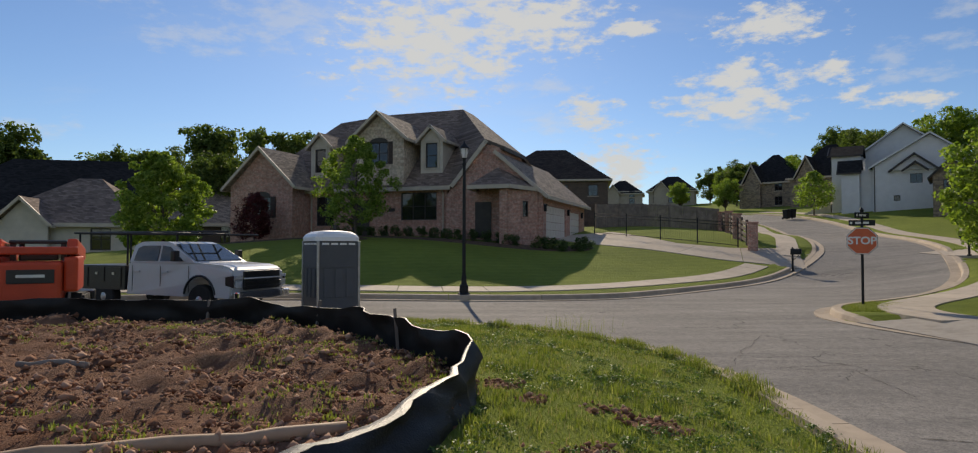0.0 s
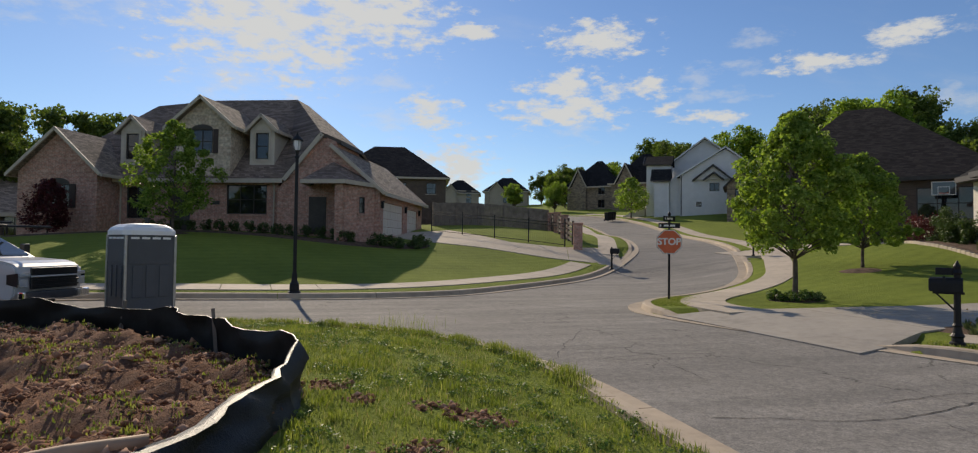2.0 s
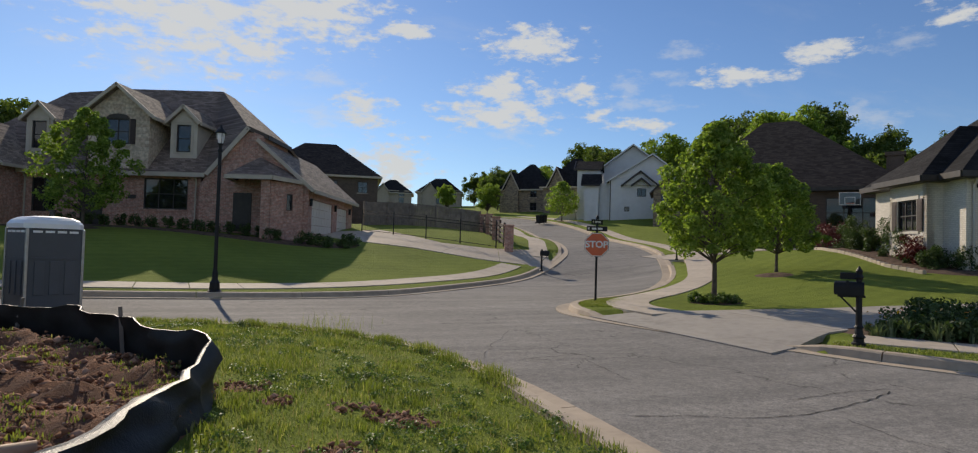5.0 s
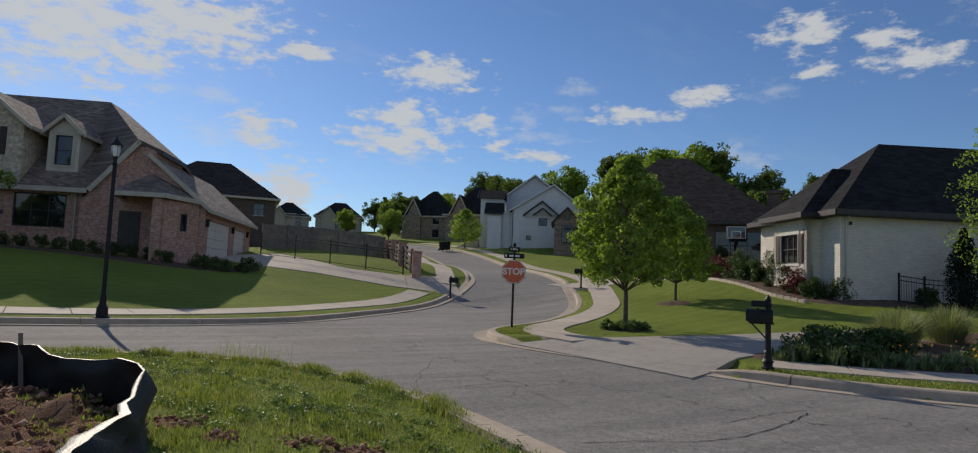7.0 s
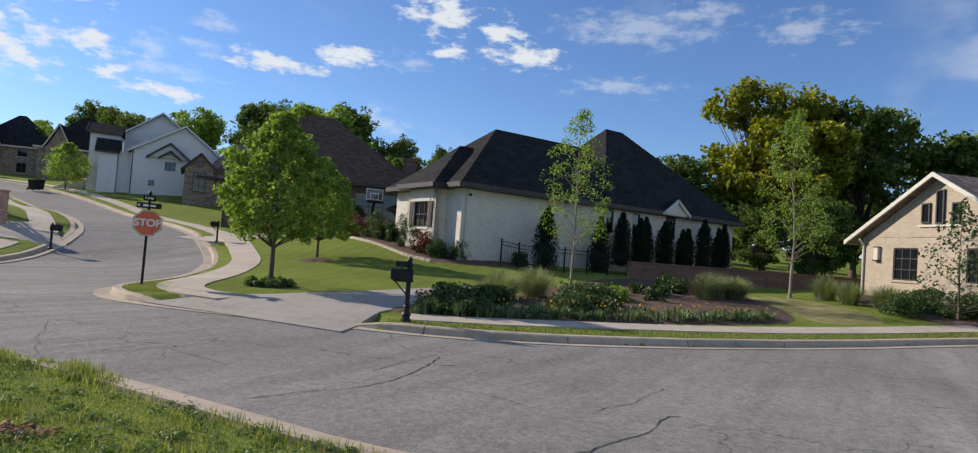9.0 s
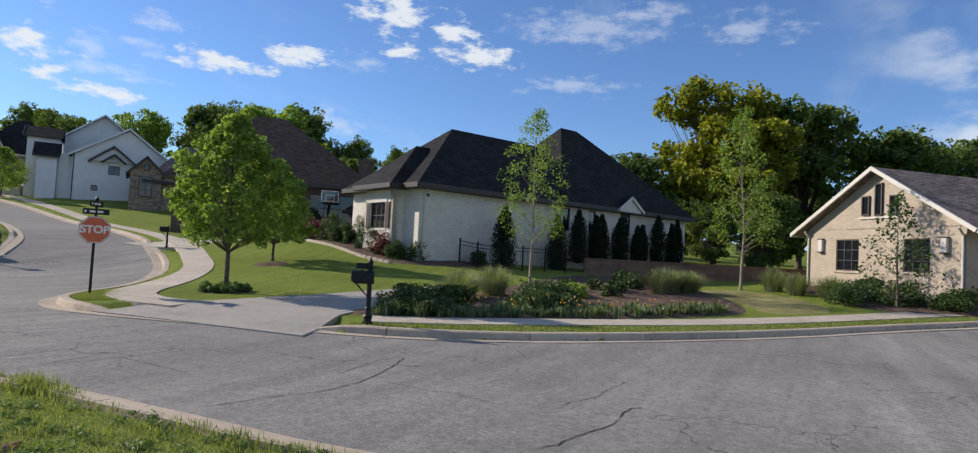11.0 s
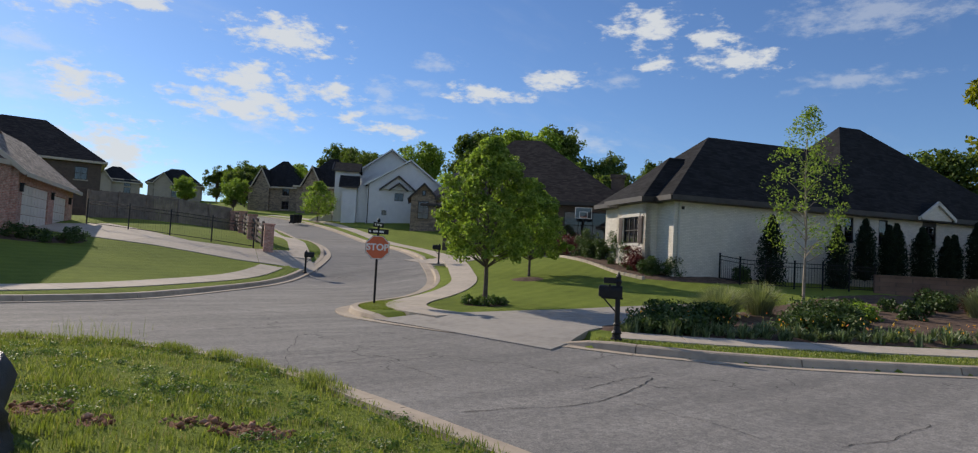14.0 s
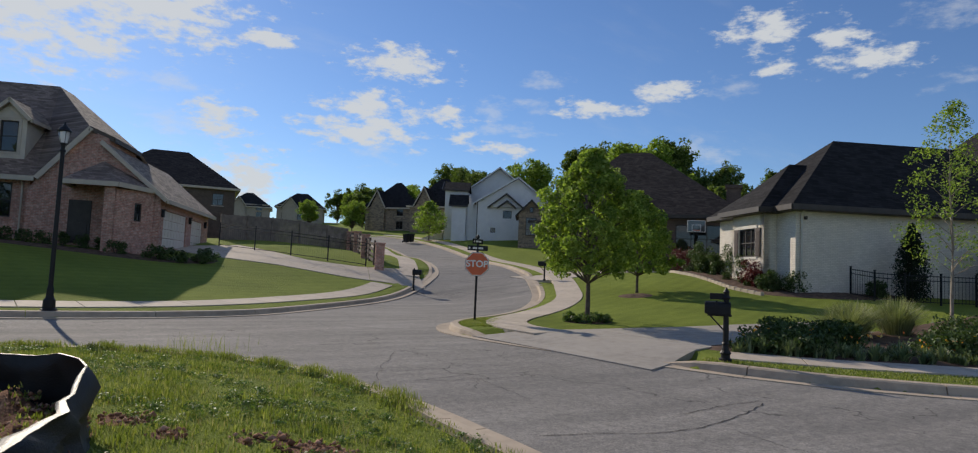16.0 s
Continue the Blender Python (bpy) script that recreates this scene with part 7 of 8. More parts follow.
def portable_toilet(x, y, rot):
    root = thing("portable_toilet", pose(x, y, tz(x, y) - 0.02, 0, 0, rot), "grey portable toilet with white translucent roof", "portable toilet")
    grey, roofm = plain("grey_plastic", (0.085, 0.09, 0.10), 0.1, 2, 30, 0.5), plain("white_plastic", (0.86, 0.86, 0.85), 0.05, 2, 30, 0.35)
    bm = bmesh.new()
    box(bm, -0.56, 0.56, -0.56, 0.56, 0.12, 1.92, None, 0.02)
    part("cabin", bm, grey, root)
    bm = bmesh.new()
    box(bm, -0.62, 0.62, -0.62, 0.62, 0.0, 0.12, None, 0.02)
    part("skid_base", bm, grey, root)
    for sx in (-1, 1):
        for sy in (-1, 1):
            bm = bmesh.new()
            box(bm, sx * 0.56 - 0.03, sx * 0.56 + 0.03, sy * 0.56 - 0.03, sy * 0.56 + 0.03, 0.12, 1.92, None, 0.01)
            part("corner_post", bm, STEEL, root)
    for k in range(4):
        m = pose(0, 0, 0, 0, 0, 90 * k)
        for u in (-0.3, 0.0, 0.3):
            bm = bmesh.new()
            box(bm, u - 0.1, u + 0.1, -0.585, -0.56, 0.45, 1.2, m, 0.012)
            part("panel_rib", bm, grey, root)
        bm = bmesh.new()
        box(bm, -0.5, 0.5, -0.58, -0.56, 1.24, 1.28, m)
        part("panel_rib", bm, grey, root)
        for u in (-0.36, -0.12, 0.12, 0.36):
            bm = bmesh.new()
            box(bm, u - 0.09, u + 0.09, -0.575, -0.56, 1.82, 1.87, m)
            part("vent", bm, roofm, root)
    bm = bmesh.new()
    rings = [(0.62, 1.92), (0.62, 2.02), (0.56, 2.10), (0.44, 2.17), (0.2, 2.20)]
    loops = []
    for r, z in rings:
        n, lp = 24, []
        for i in range(n):
            a = 2 * math.pi * (i + 0.5) / n
            c, s = math.cos(a), math.sin(a)
            e = 1 / max(abs(c), abs(s))
            e = 1 + (e - 1) * 0.86
            lp.append(bm.verts.new((r * c * e, r * s * e, z)))
        loops.append(lp)
    for p, q in zip(loops, loops[1:]):
        for i in range(24):
            bm.faces.new((p[i], p[(i + 1) % 24], q[(i + 1) % 24], q[i]))
    bm.faces.new(loops[-1])
    bm.faces.new(loops[0][::-1])
    part("roof", bm, roofm, root, "domed white roof")
    bm = bmesh.new()
    cyl(bm, (0.2, 0.2, 2.1), (0.2, 0.2, 2.32), 0.055, seg=10)
    cyl(bm, (0.2, 0.2, 2.32), (0.2, 0.2, 2.36), 0.08, seg=10)
    part("vent_pipe", bm, BLACK_PAINT, root)


portable_toilet(-4.25, 17.35, 35)


def skid_steer(x, y, rot):
    """Tracked loader seen from its rear; x ahead."""
    root = thing("skid_steer_loader", pose(x, y, gz(x, y) - 0.05, 0, 0, rot), "orange-red tracked loader with black rear panel", "loader")
    for s in (-1, 1):
        bm = bmesh.new()
        pts = [(-0.95, 0.3), (-0.75, 0.02), (0.85, 0.02), (1.05, 0.3), (0.8, 0.62), (-0.75, 0.66)]
        prism(bm, pts, s * 0.68 - 0.2, s * 0.68 + 0.2)
        bmesh.ops.bevel(bm, geom=list(bm.edges), offset=0.05, segments=2, affect="EDGES")
        part("track", bm, RUBBER, root)
        bm = bmesh.new()
        box(bm, -1.25, 0.2, s * 0.66 - 0.13, s * 0.66 + 0.13, 0.72, 1.45, None, 0.05)
        box(bm, -1.2, 0.9, s * 0.66 - 0.1, s * 0.66 + 0.1, 1.42, 1.72, pose(0, 0, 0, 0, 6, 0), 0.05)
        part("lift_arm", bm, PAINT_ORANGE, root)
    bm = bmesh.new()
    box(bm, -1.5, -0.4, -0.52, 0.52, 0.5, 1.36, None, 0.07)
    hood = part("engine_cover", bm, PAINT_ORANGE, root)
    bm = bmesh.new()
    box(bm, -1.52, -1.49, -0.40, 0.40, 0.92, 1.2, None, 0.01)
    panel = part("rear_panel", bm, BLACK_PAINT, hood)
    bm = bmesh.new()
    box(bm, -1.53, -1.522, -0.24, 0.24, 1.04, 1.1)
    part("logo_bar", bm, SIGN_WHITE, panel)
    bm = bmesh.new()
    box(bm, -1.56, -1.45, -0.62, 0.62, 0.35, 0.52, None, 0.03)
    part("rear_guard", bm, BLACK_PAINT, root)
    bm = bmesh.new()
    for sx, sy in ((-0.4, -0.45), (-0.4, 0.45), (0.7, -0.45), (0.7, 0.45)):
        box(bm, sx - 0.05, sx + 0.05, sy - 0.05, sy + 0.05, 1.2, 1.74)
    box(bm, -0.5, 0.8, -0.52, 0.52, 1.72, 1.80, None, 0.03)
    tagged(part("cab_frame", bm, BLACK_PAINT, root), kind="stuff")
    bm = bmesh.new()
    box(bm, -1.28, -1.02, -0.78, 0.78, 1.5, 1.66, None, 0.03)
    part("cross_beam", bm, PAINT_ORANGE, root)
    bm = bmesh.new()
    box(bm, -0.36, 0.3, -0.35, 0.35, 1.36, 1.52, None, 0.03)
    part("seat", bm, BLACK_PAINT, root)
    bm = bmesh.new()
    box(bm, 1.1, 1.75, -0.95, 0.95, 0.1, 0.6, None, 0.05)
    part("bucket", bm, BLACK_PAINT, root)


skid_steer(-9.9, 14.3, 118)

# ---- the building lot: bare soil, silt fence, rough grass ----
FENCE = smooth_line([(-26, 11.6), (-14, 11.5), (-9, 11.4), (-6.5, 11.5), (-5, 11.4), (-3.75, 11.0), (-2.2, 9.8), (-1.4, 8.7), (-0.76, 7.6), (-0.06, 6.4), (-0.16, 5.5), (-0.3, 4.7), (-0.5, 4.0), (-0.9, 3.2), (-1.7, 2.3), (-3.2, 0.8), (-6, -1.5)], 1)
soil_loop = [tuple(q) for q in FENCE[2:]] + [(-12, -4), (-26, -4)]
soil_ob, (SX, SY, SZ, SSD) = patch("bare_soil", soil_loop, 0.11, 0.1, SOIL, "rough bare red-brown soil of the building lot", 0.17, "bare ground", False)


def near_rows(x, y):
    """Soil height at points, from its sheet."""
    i = np.clip(((y - SY[0, 0]) / 0.11).astype(int), 0, SZ.shape[0] - 1)
    j = np.clip(((x - SX[0, 0]) / 0.11).astype(int), 0, SZ.shape[1] - 1)
    return SZ[i, j], SSD[i, j]


def lumps(name, rng, x, y, z, r, material, label, category):
    """Many small broken clods, each an uneven octahedron."""
    n = len(x)
    base = np.array([(1, 0, 0), (0, 1, 0), (-1, 0, 0), (0, -1, 0), (0, 0, 1), (0, 0, -1)], float)
    v = base[None] * r[:, None, None] * rng.uniform(0.55, 1.3, (n, 6, 3)) + rng.normal(0, 0.18, (n, 6, 3)) * r[:, None, None]
    a = rng.uniform(0, 6.283, n)
    c, s = np.cos(a)[:, None], np.sin(a)[:, None]
    v = np.stack([v[..., 0] * c - v[..., 1] * s + x[:, None], v[..., 0] * s + v[..., 1] * c + y[:, None], v[..., 2] * 0.75 + (z + r * 0.15)[:, None]], -1)
    tri = np.array([(0, 1, 4), (1, 2, 4), (2, 3, 4), (3, 0, 4), (1, 0, 5), (2, 1, 5), (3, 2, 5), (0, 3, 5)])
    f = (np.arange(n)[:, None, None] * 6 + tri[None]).reshape(-1, 3)
    return tagged(mesh_part(name, cloud_mesh(name, v.reshape(-1, 3), f), material), label, category, kind="stuff")


gr = np.random.default_rng(77)
n = 70000
cx, cy = gr.uniform(-16, 0.0, n), 1.5 + 10.2 * gr.uniform(0, 1, n) ** 1.3
cz, csd = near_rows(cx, cy)
patchy = np.array([noise.noise((a * 0.8, b * 0.8, 0.0)) for a, b in zip(cx, cy)])
ok = (csd > 0.1) & (gr.uniform(-0.5, 0.5, n) < patchy + 0.25)
rad = 0.009 + 0.05 * gr.uniform(0, 1, n) ** 9 + 0.016 * gr.uniform(0, 1, n)
lumps("soil_clods", gr, cx[ok], cy[ok], cz[ok], rad[ok], CLOD, "broken clods and stones on the bare soil", "clods")
m_ = 26
bx, by = gr.uniform(-9, -1.5, m_), gr.uniform(3.6, 9.5, m_)
bz, bs = near_rows(bx, by)
lumps("soil_boulders", gr, bx[bs > 0.4], by[bs > 0.4], bz[bs > 0.4], gr.uniform(0.06, 0.11, m_)[bs > 0.4], CLOD, "larger lumps of red clay", "clods")

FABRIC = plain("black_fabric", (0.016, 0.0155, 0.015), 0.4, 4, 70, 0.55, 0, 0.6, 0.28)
# same black fabric, made paler and glossier to carry the sun's sheen
FOLD = plain("sheen_fabric", (0.03, 0.029, 0.028), 0.4, 4, 70, 0.46, 0, 0.8, 0.45)


def silt_fence():
    root = thing("silt_fence", Matrix.Identity(4), "sagging black silt fence with wooden stakes round the lot", "fence")
    p = resample(FENCE, 0.16)
    nr = normals(p)
    u = np.linspace(0, 1, len(p))
    tip = int(np.argmin(np.hypot(p[:, 0] + 0.1, p[:, 1] - 6.25)))
    vs, fs = [], []
    rows = 9
    top_z, base_z = [], []
    for i, (x, y) in enumerate(p):
        z0 = gz(x, y) - 0.02
        after = max(0.0, (i - tip) / 14.0)
        h = 0.54 + 0.10 * noise.noise((i * 0.13, 0, 0)) - 0.10 * abs(math.sin(i * 0.16)) - 0.20 * min(1, after)
        lean = 0.10 + 0.06 * min(1, after)
        top_z.append(z0 + h)
        base_z.append(z0)
        for k in range(rows):
            t = min(1.0, k / (rows - 3))
            flap = max(0, k - (rows - 3)) * (0.006 + 0.06 * min(1, after)) * (1 + 0.6 * noise.noise((i * 0.5, 3, 3)))
            fold = 0.06 * math.sin(t * 7 + i * 0.6) * noise.noise((i * 0.35, t * 2, 4)) + 0.10 * noise.noise((i * 0.33, t * 2.2, 9)) * (0.3 + t) + 0.045 * noise.noise((i * 0.85, t * 4.5, 2))
            o = lean * (t - 0.1) * (-1) + fold - flap
            vs.append((x + nr[i][0] * o, y + nr[i][1] * o, z0 + h * t + 0.03 * noise.noise((i * 0.4, t * 4, 1)) * t - 0.12 * flap))
    m = len(vs)
    vs += [(x + 0.006, y + 0.006, z) for x, y, z in vs]
    for i in range(len(p) - 1):
        for k in range(rows - 1):
            a = i * rows + k
            fs += [(a, a + rows, a + rows + 1, a + 1), (m + a, m + a + 1, m + a + rows + 1, m + a + rows)]
        a = i * rows + rows - 1
        fs.append((a, a + rows, m + a + rows, m + a))
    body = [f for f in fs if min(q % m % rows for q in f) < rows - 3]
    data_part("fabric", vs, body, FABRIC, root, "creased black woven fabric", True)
    data_part("top_fold", vs, [f for f in fs if min(q % m % rows for q in f) >= rows - 3], FOLD, root, "folded top edge with the sun's sheen in its colour", True)
    for i in range(4, tip, 16):
        x, y = p[i]
        bm = bmesh.new()
        box(bm, -0.02, 0.02, -0.02, 0.02, -0.15, (top_z[i] - base_z[i]) + (0.10 if i % 3 else 0.02), pose(x - nr[i][0] * 0.05, y - nr[i][1] * 0.05, base_z[i], gr.uniform(-6, 6), gr.uniform(-6, 6), gr.uniform(0, 90)))
        part("stake", bm, WEATHERED_WOOD, root)
    # green survey ribbons tied to it
    rib = plain("green_ribbon", (0.02, 0.55, 0.28), 0.1, 5, 50, 0.5)
    for q in ((-2.75, 10.35), (-2.25, 9.9)):
        i = int(np.argmin(np.hypot(p[:, 0] - q[0], p[:, 1] - q[1])))
        x, y = p[i] + nr[i] * 0.08
        bm = bmesh.new()
        box(bm, -0.02, 0.02, -0.004, 0.004, -0.1, 0.1, pose(x, y - 0.1, base_z[i] + 0.33, 0, 14, 20))
        box(bm, -0.03, 0.03, -0.004, 0.004, -0.05, 0.04, pose(x + 0.02, y - 0.1, base_z[i] + 0.30, 0, -35, 40))
        part("ribbon", bm, rib, root, "green survey ribbon")


silt_fence()


def pole(name, a, b, r, mat, label, sag=0.0):
    root = thing(name, Matrix.Identity(4), label, "pipe" if r > 0.04 else "timber")
    vs, fs = [], []
    pts = []
    for t in np.linspace(0, 1, 12):
        x, y = a[0] + (b[0] - a[0]) * t, a[1] + (b[1] - a[1]) * t + sag * math.sin(t * 3.1)
        z = float(near_rows(np.array([x]), np.array([y]))[0][0])
        pts.append((x, y, z + r * 0.8))
    zs = np.convolve([q[2] for q in pts], np.ones(5) / 5, "same")
    zs[:2], zs[-2:] = zs[2], zs[-3]
    pts = [(q[0], q[1], z) for q, z in zip(pts, zs)]
    limb(vs, fs, pts, r, r, 10)
    fs += [tuple(range(9, -1, -1)), tuple(range(len(vs) - 10, len(vs)))]
    data_part("tube", vs, fs, mat, root, smooth=True)


TAN_PIPE = plain("tan_pipe", (0.42, 0.28, 0.18), 0.25, 4, 40, 0.7)
pole("drain_pipe", (-3.2, 3.5), (-0.95, 4.35), 0.05, TAN_PIPE, "tan corrugated drain pipe lying on the soil", 0.03)
pole("timber_stake", (-5.0, 6.9), (-4.05, 6.55), 0.035, WEATHERED_WOOD, "weathered timber stake lying on the soil")


def wrapper(x, y):
    root = thing("plastic_bag", pose(x, y, gz(x, y) + 0.08, 0, 0, 20), "crumpled pale plastic bag on the soil", "litter")
    bm = bmesh.new()
    bmesh.ops.create_icosphere(bm, subdivisions=3, radius=0.28)
    for v in bm.verts:
        v.co *= 1 + 0.5 * noise.noise(v.co * 7)
        v.co.z *= 0.35
    part("sheet", bm, plain("pale_plastic", (0.5, 0.5, 0.52), 0.2, 5, 40, 0.4), root)


wrapper(-7.4, 11.0)


def blades(name, rng, x, y, z, h, wd, material, label):
    """Single bent grass blades, two faces each."""
    n = len(x)
    a = rng.uniform(0, 6.283, n)
    ca, sa = np.cos(a), np.sin(a)
    tilt = rng.uniform(0.1, 0.75, n) * h
    px, py = -sa * wd, ca * wd
    b = np.stack([x, y, z], 1)
    mid = b + np.stack([ca * tilt * 0.3, sa * tilt * 0.3, h * 0.6], 1)
    tipp = b + np.stack([ca * tilt, sa * tilt, h], 1)
    w3 = np.stack([px, py, np.zeros(n)], 1)
    v = np.stack([b - w3, b + w3, mid + w3 * 0.8, mid - w3 * 0.8, tipp], 1).reshape(-1, 3)
    k = np.arange(n)[:, None] * 5
    me = bpy.data.meshes.new(name)
    loops = np.concatenate([(k + np.array([0, 1, 2, 3])), (k + np.array([3, 2, 4]))], 1).ravel()
    me.vertices.add(len(v))
    me.vertices.foreach_set("co", v.astype(np.float32).ravel())
    me.loops.add(len(loops))
    me.loops.foreach_set("vertex_index", loops.astype(np.int32))
    me.polygons.add(2 * n)
    st = np.stack([np.arange(n) * 7, np.arange(n) * 7 + 4], 1).ravel()
    me.polygons.foreach_set("loop_start", st.astype(np.int32))
    me.update(calc_edges=True)
    return tagged(mesh_part(name, me, material), label, "grass", kind="stuff")


def soil_side(x, y):
    """Signed distance into the bare soil (positive inside)."""
    z, s = near_rows(x, y)
    inside = (x >= SX[0, 0]) & (x <= SX[0, -1]) & (y >= SY[0, 0]) & (y <= SY[-1, 0])
    return np.where(inside, s, -9.0)


# long grass hanging over the kerb
edge = resample(between((3.1, 6.6), (-4, 14.9)), 0.05)
en = normals(edge)
n = 9000
ek, eo = gr.integers(0, len(edge), n), gr.uniform(-0.02, 0.34, n)
ex, ey = edge[ek, 0] + en[ek, 0] * eo + gr.normal(0, 0.03, n), edge[ek, 1] + en[ek, 1] * eo + gr.normal(0, 0.03, n)
if road_side(ex, ey).mean() < 0:
    ex, ey = 2 * edge[ek, 0] - ex, 2 * edge[ek, 1] - ey
tuftiness = np.array([noise.noise((a * 2.1, b * 2.1, 11.0)) for a, b in zip(ex, ey)])
good = gr.uniform(-0.6, 0.5, n) < tuftiness + 0.2
ex, ey, tuftiness = ex[good], ey[good], tuftiness[good]
blades("kerb_grass", gr, ex, ey, turf(ex, ey) - 0.01, gr.uniform(0.05, 0.12, len(ex)) * (1 + np.clip(tuftiness, -0.3, 0.8)), gr.uniform(0.003, 0.006, len(ex)), BLADE, "long grass hanging over the kerb of the lot")

# bare scuffs in the rough grass
SCUFFS = [(1.05, 5.75, 0.26), (1.4, 5.4, 0.32), (0.12, 6.5, 0.24), (0.4, 5.95, 0.16), (0.35, 4.0, 0.5), (0.75, 4.5, 0.25), (-0.4, 3.0, 0.6), (2.0, 3.4, 0.22)]
n = 150000
gx, gy = gr.uniform(-5.0, 3.5, n), 0.9 + 14.1 * gr.uniform(0, 1, n) ** 1.25
sdr = road_side(gx, gy)
sso = soil_side(gx, gy)
dens = np.array([noise.noise((a * 1.1, b * 1.1, 7.0)) + 0.8 * noise.noise((a * 3.4, b * 3.4, 2.0)) for a, b in zip(gx, gy)])
bare = np.zeros(n)
for a, b, r in SCUFFS:
    bare = np.maximum(bare, np.clip(1.25 - np.hypot(gx - a, (gy - b) * 0.9) / r + 0.7 * dens, 0, 1))
keep = (sdr > 0.12) & (sso < 0.02) & (gr.uniform(-0.9, 0.6, n) < dens + 0.22) & (gr.uniform(0, 1, n) > bare)
gx, gy, dens = gx[keep], gy[keep], dens[keep]
gzv = turf(gx, gy)
blades("rough_grass", gr, gx, gy, gzv, gr.uniform(0.02, 0.06, len(gx)) * (0.5 + 1.6 * np.clip(dens + 0.2, 0, 1.2)), gr.uniform(0.003, 0.006, len(gx)), BLADE, "rough spring grass between the fence and the kerb")
for a, b, r in SCUFFS:
    patch("soil_scuff", [(a + r * gr.uniform(0.6, 1.1) * math.cos(t), b + r * gr.uniform(0.6, 1.0) * math.sin(t)) for t in np.linspace(0, 6.283, 9)[:-1]], 0.07, 0.018, SOIL, "bare soil scuff in the rough grass", 0.03, "bare ground", False)
sx, sy = [], []
for a, b, r in SCUFFS:
    k = int(120 * r)
    sx += list(a + gr.normal(0, r * 0.5, k))
    sy += list(b + gr.normal(0, r * 0.5, k))
sx, sy = np.array(sx), np.array(sy)
lumps("scuff_clods", gr, sx, sy, turf(sx, sy) + 0.015, gr.uniform(0.012, 0.04, len(sx)), CLOD, "small clods in the grass", "clods")

# low clover clumps and dry stems among the grass
clumps = []
while len(clumps) < 520:
    a, b = gr.uniform(-1.6, 3.4), 1.2 + 12.5 * gr.uniform(0, 1) ** 1.2
    if road_side(np.array([a]), np.array([b]))[0] > 0.2 and soil_side(np.array([a]), np.array([b]))[0] < -0.05 and noise.noise((a * 0.8, b * 0.8, 31.0)) > -0.12:
        clumps.append(((a, b, float(turf(np.array([a]), np.array([b]))[0]) + 0.03), gr.uniform(0.05, 0.15)))
tagged(mesh_part("clover", cloud_mesh("clover", *leaf_cloud(gr, clumps, 60, 0.014, 0.4, 1.2)), LEAF_CLOVER), "low clover clumps among the rough grass", "weeds", kind="stuff")
n = 9000
dx, dy = gr.uniform(-3.0, 3.4, n), 1.0 + 13.0 * gr.uniform(0, 1, n) ** 1.2
ok = (road_side(dx, dy) > 0.1) & (soil_side(dx, dy) < 0.02) & (np.array([noise.noise((a * 0.9, b * 0.9, 55.0)) for a, b in zip(dx, dy)]) > 0.0)
blades("dry_stems", gr, dx[ok], dy[ok], turf(dx[ok], dy[ok]), gr.uniform(0.02, 0.09, int(ok.sum())), np.full(int(ok.sum()), 0.003), STRAW, "dry straw stems among the grass")

# weeds on the soil
n = 40000
wx, wy = gr.uniform(-7, -0.3, n), gr.uniform(3, 10.8, n)
wz, ws = near_rows(wx, wy)
wd_ = np.array([noise.noise((a * 0.9, b * 0.9, 21.0)) + 0.45 * noise.noise((a * 3.1, b * 3.1, 5.0)) for a, b in zip(wx, wy)])
ok = (ws > 0.15) & (wd_ > 0.08 + 0.2 * np.clip(ws - 1.6, 0, 3))
blades("weeds", gr, wx[ok], wy[ok], wz[ok], gr.uniform(0.015, 0.05, int(ok.sum())), np.full(int(ok.sum()), 0.006), BLADE, "thin green weeds on the bare soil")

# tall weeds at the kerb and clipped turf along the near verges
n = 110
tx = gr.normal(1.55, 0.35, n)
ty = gr.normal(12.2, 0.45, n)
blades("tall_weeds", gr, tx, ty, turf(tx, ty), gr.uniform(0.08, 0.36, n), np.full(n, 0.003), BLADE, "tall seeding weeds at the kerb")


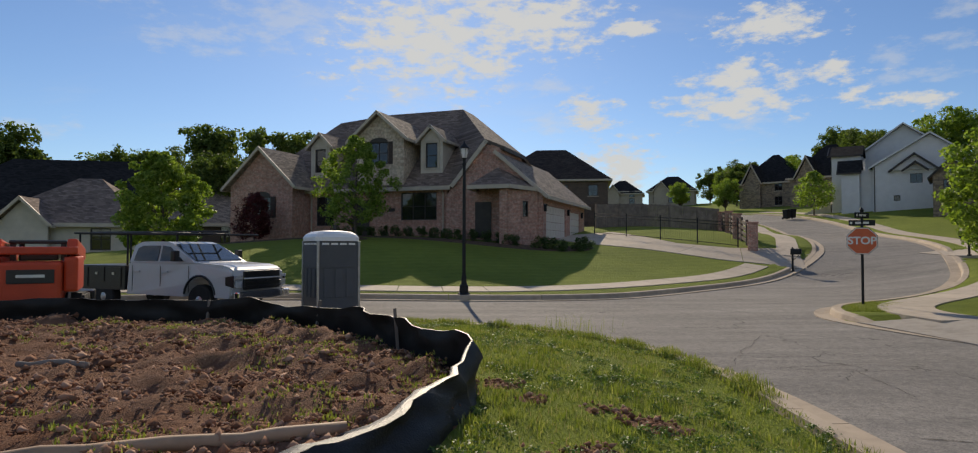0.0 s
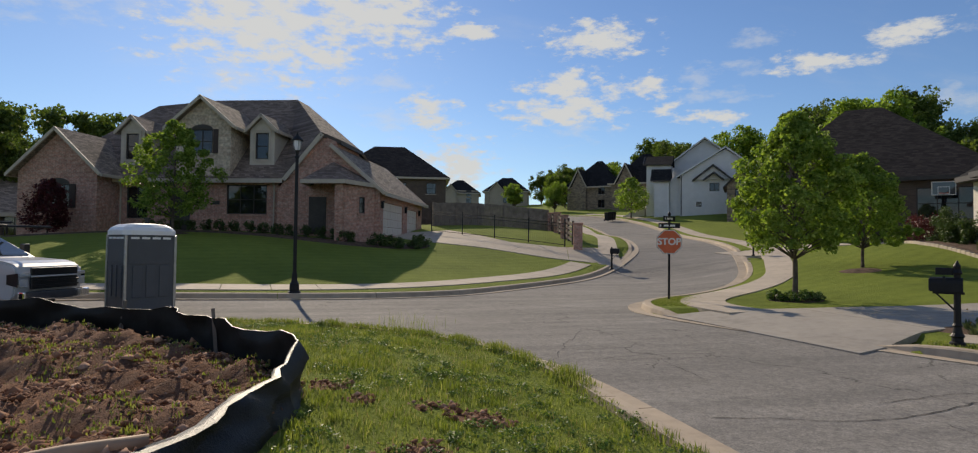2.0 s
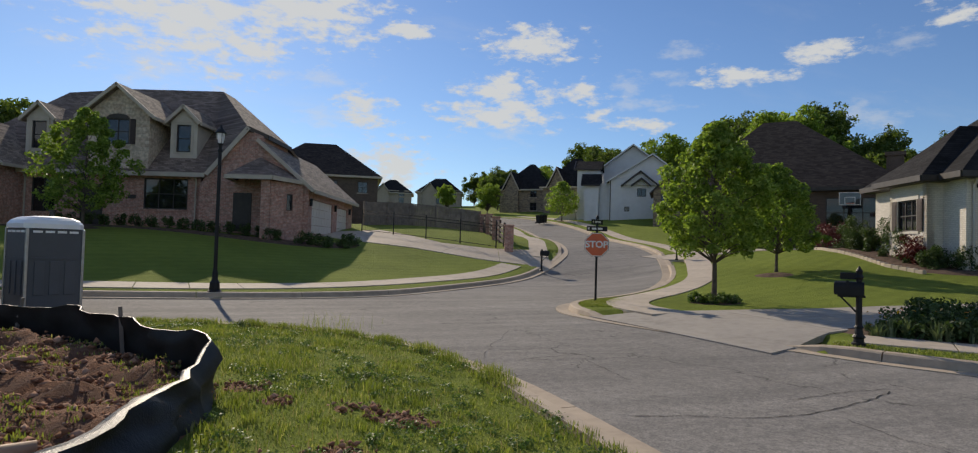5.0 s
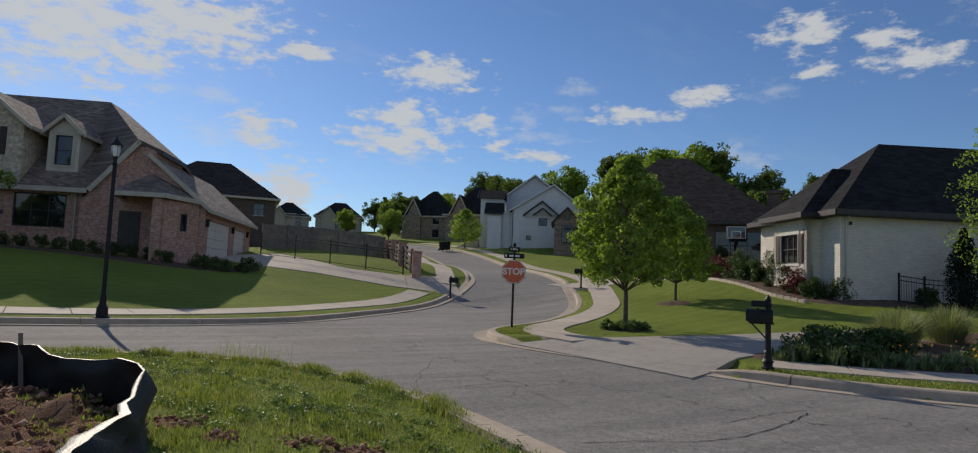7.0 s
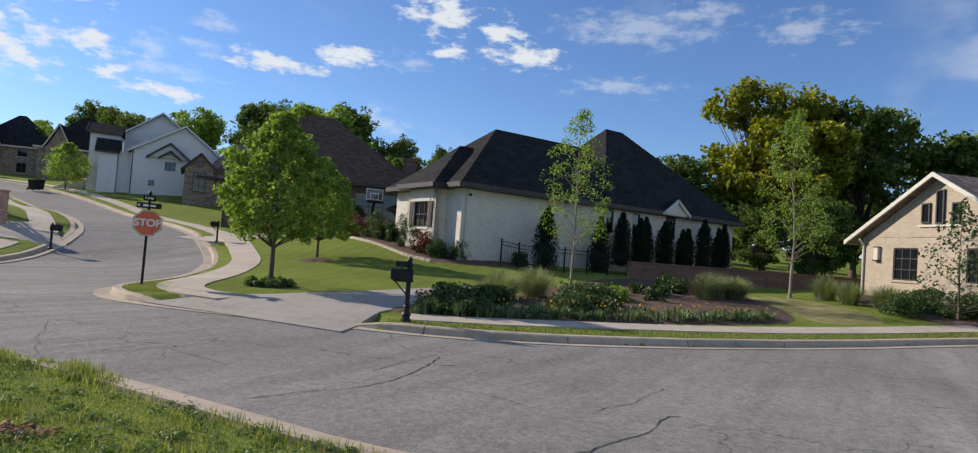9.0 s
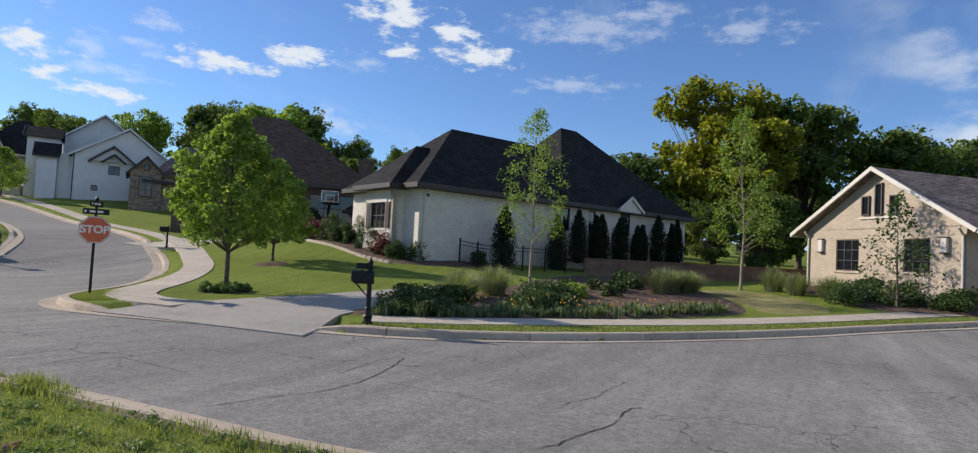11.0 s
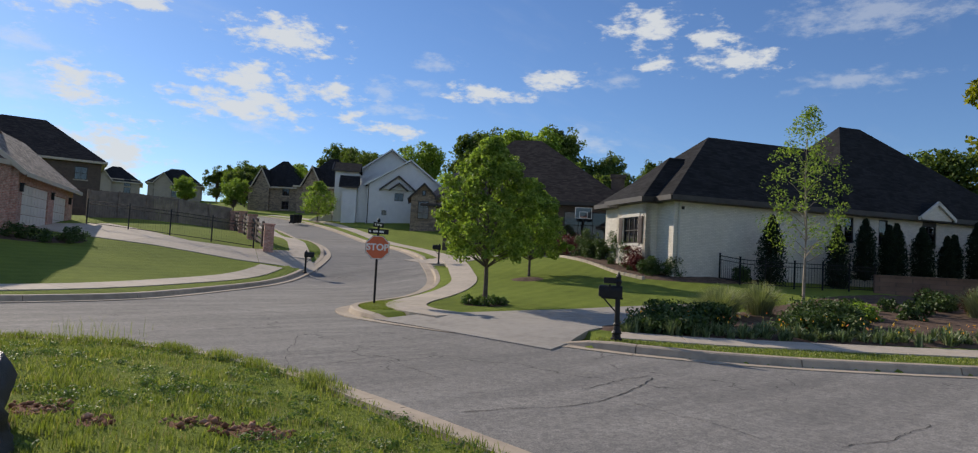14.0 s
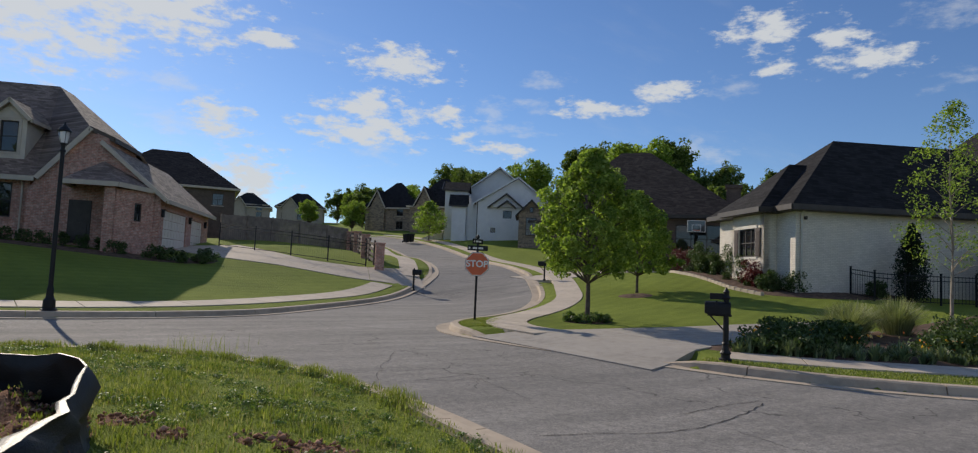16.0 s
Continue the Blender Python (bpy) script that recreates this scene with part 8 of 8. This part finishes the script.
def verge(name, line, width, count, h, label):
    p = resample(smooth_line(line), 0.3)
    nr = normals(p)
    k = gr.integers(0, len(p), count)
    o = gr.uniform(-0.5, 0.5, count) * width
    x, y = p[k, 0] + nr[k, 0] * o + gr.uniform(-0.15, 0.15, count), p[k, 1] + nr[k, 1] * o + gr.uniform(-0.15, 0.15, count)
    good = (road_side(x, y) > 0.24) & (dropped(x, y) < 0.1)
    x, y = x[good], y[good]
    blades(name, gr, x, y, turf(x, y) - 0.005, gr.uniform(0.03, 0.055, len(x)) * h, np.full(len(x), 0.007), BLADE, label)


verge("verge_grass", [(9.9, 8.8), (11.3, 6.9), (14.4, 4.2), (18.5, 1.0), (24, -3.8)], 0.75, 14000, 1.0, "clipped grass verge between kerb and pavement")
verge("lawn_grass", [(9.1, 15.6), (9.5, 16.6), (10.6, 17.5)], 0.9, 5000, 1.0, "clipped grass round the stop sign")

# cracks in the asphalt


def crack(pts, wd, seed):
    rng = np.random.default_rng(seed)
    p = resample(pts, 0.09)
    nr = normals(p)
    off = np.cumsum(rng.normal(0, 0.018, len(p)))
    off -= np.linspace(0, off[-1], len(p))
    p = p + nr * off[:, None]
    w_ = wd * rng.uniform(0.3, 1.3, len(p))
    vs = []
    for (x, y), n_, q in zip(p, nr, w_):
        for s in (-1, 1):
            vs.append((x + n_[0] * s * q, y + n_[1] * s * q, tz(x, y) + 0.006))
    fs = [(2 * i, 2 * i + 1, 2 * i + 3, 2 * i + 2) for i in range(len(p) - 1)]
    ob = data_part("road_crack", vs, fs, plain("crack_dark", (0.022, 0.022, 0.022), 0.2, 5, 40, 0.9))
    tagged(ob, "dark open crack across the asphalt", "crack", kind="structure")


crack([(3.87, 5.9), (4.86, 5.63), (5.95, 5.57), (6.84, 5.87), (7.97, 6.16)], 0.0084, 0)
crack([(4.02, 9.19), (4.74, 9.34), (5.5, 9.44), (6.22, 9.27)], 0.0066, 1)
crack([(4.5, 2.49), (5.31, 2.26), (5.87, 2.12), (6.58, 2.15), (6.91, 2.03)], 0.0084, 2)
crack([(6.12, 5.22), (6.07, 3.91), (5.92, 3.51)], 0.0048, 3)
crack([(6.37, 2.89), (7.27, 2.68), (8.51, 2.64)], 0.0054, 4)
crack([(6.22, 6.12), (8.06, 6.29)], 0.0072, 5)
crack([(3.45, 9.22), (5.19, 12.49)], 0.0048, 6)
crack([(4.91, 7.5), (5.22, 9.16), (4.0, 9.12)], 0.0054, 7)
crack([(9.73, 2.12), (10.86, 0.11), (11.49, -1.71)], 0.0048, 8)
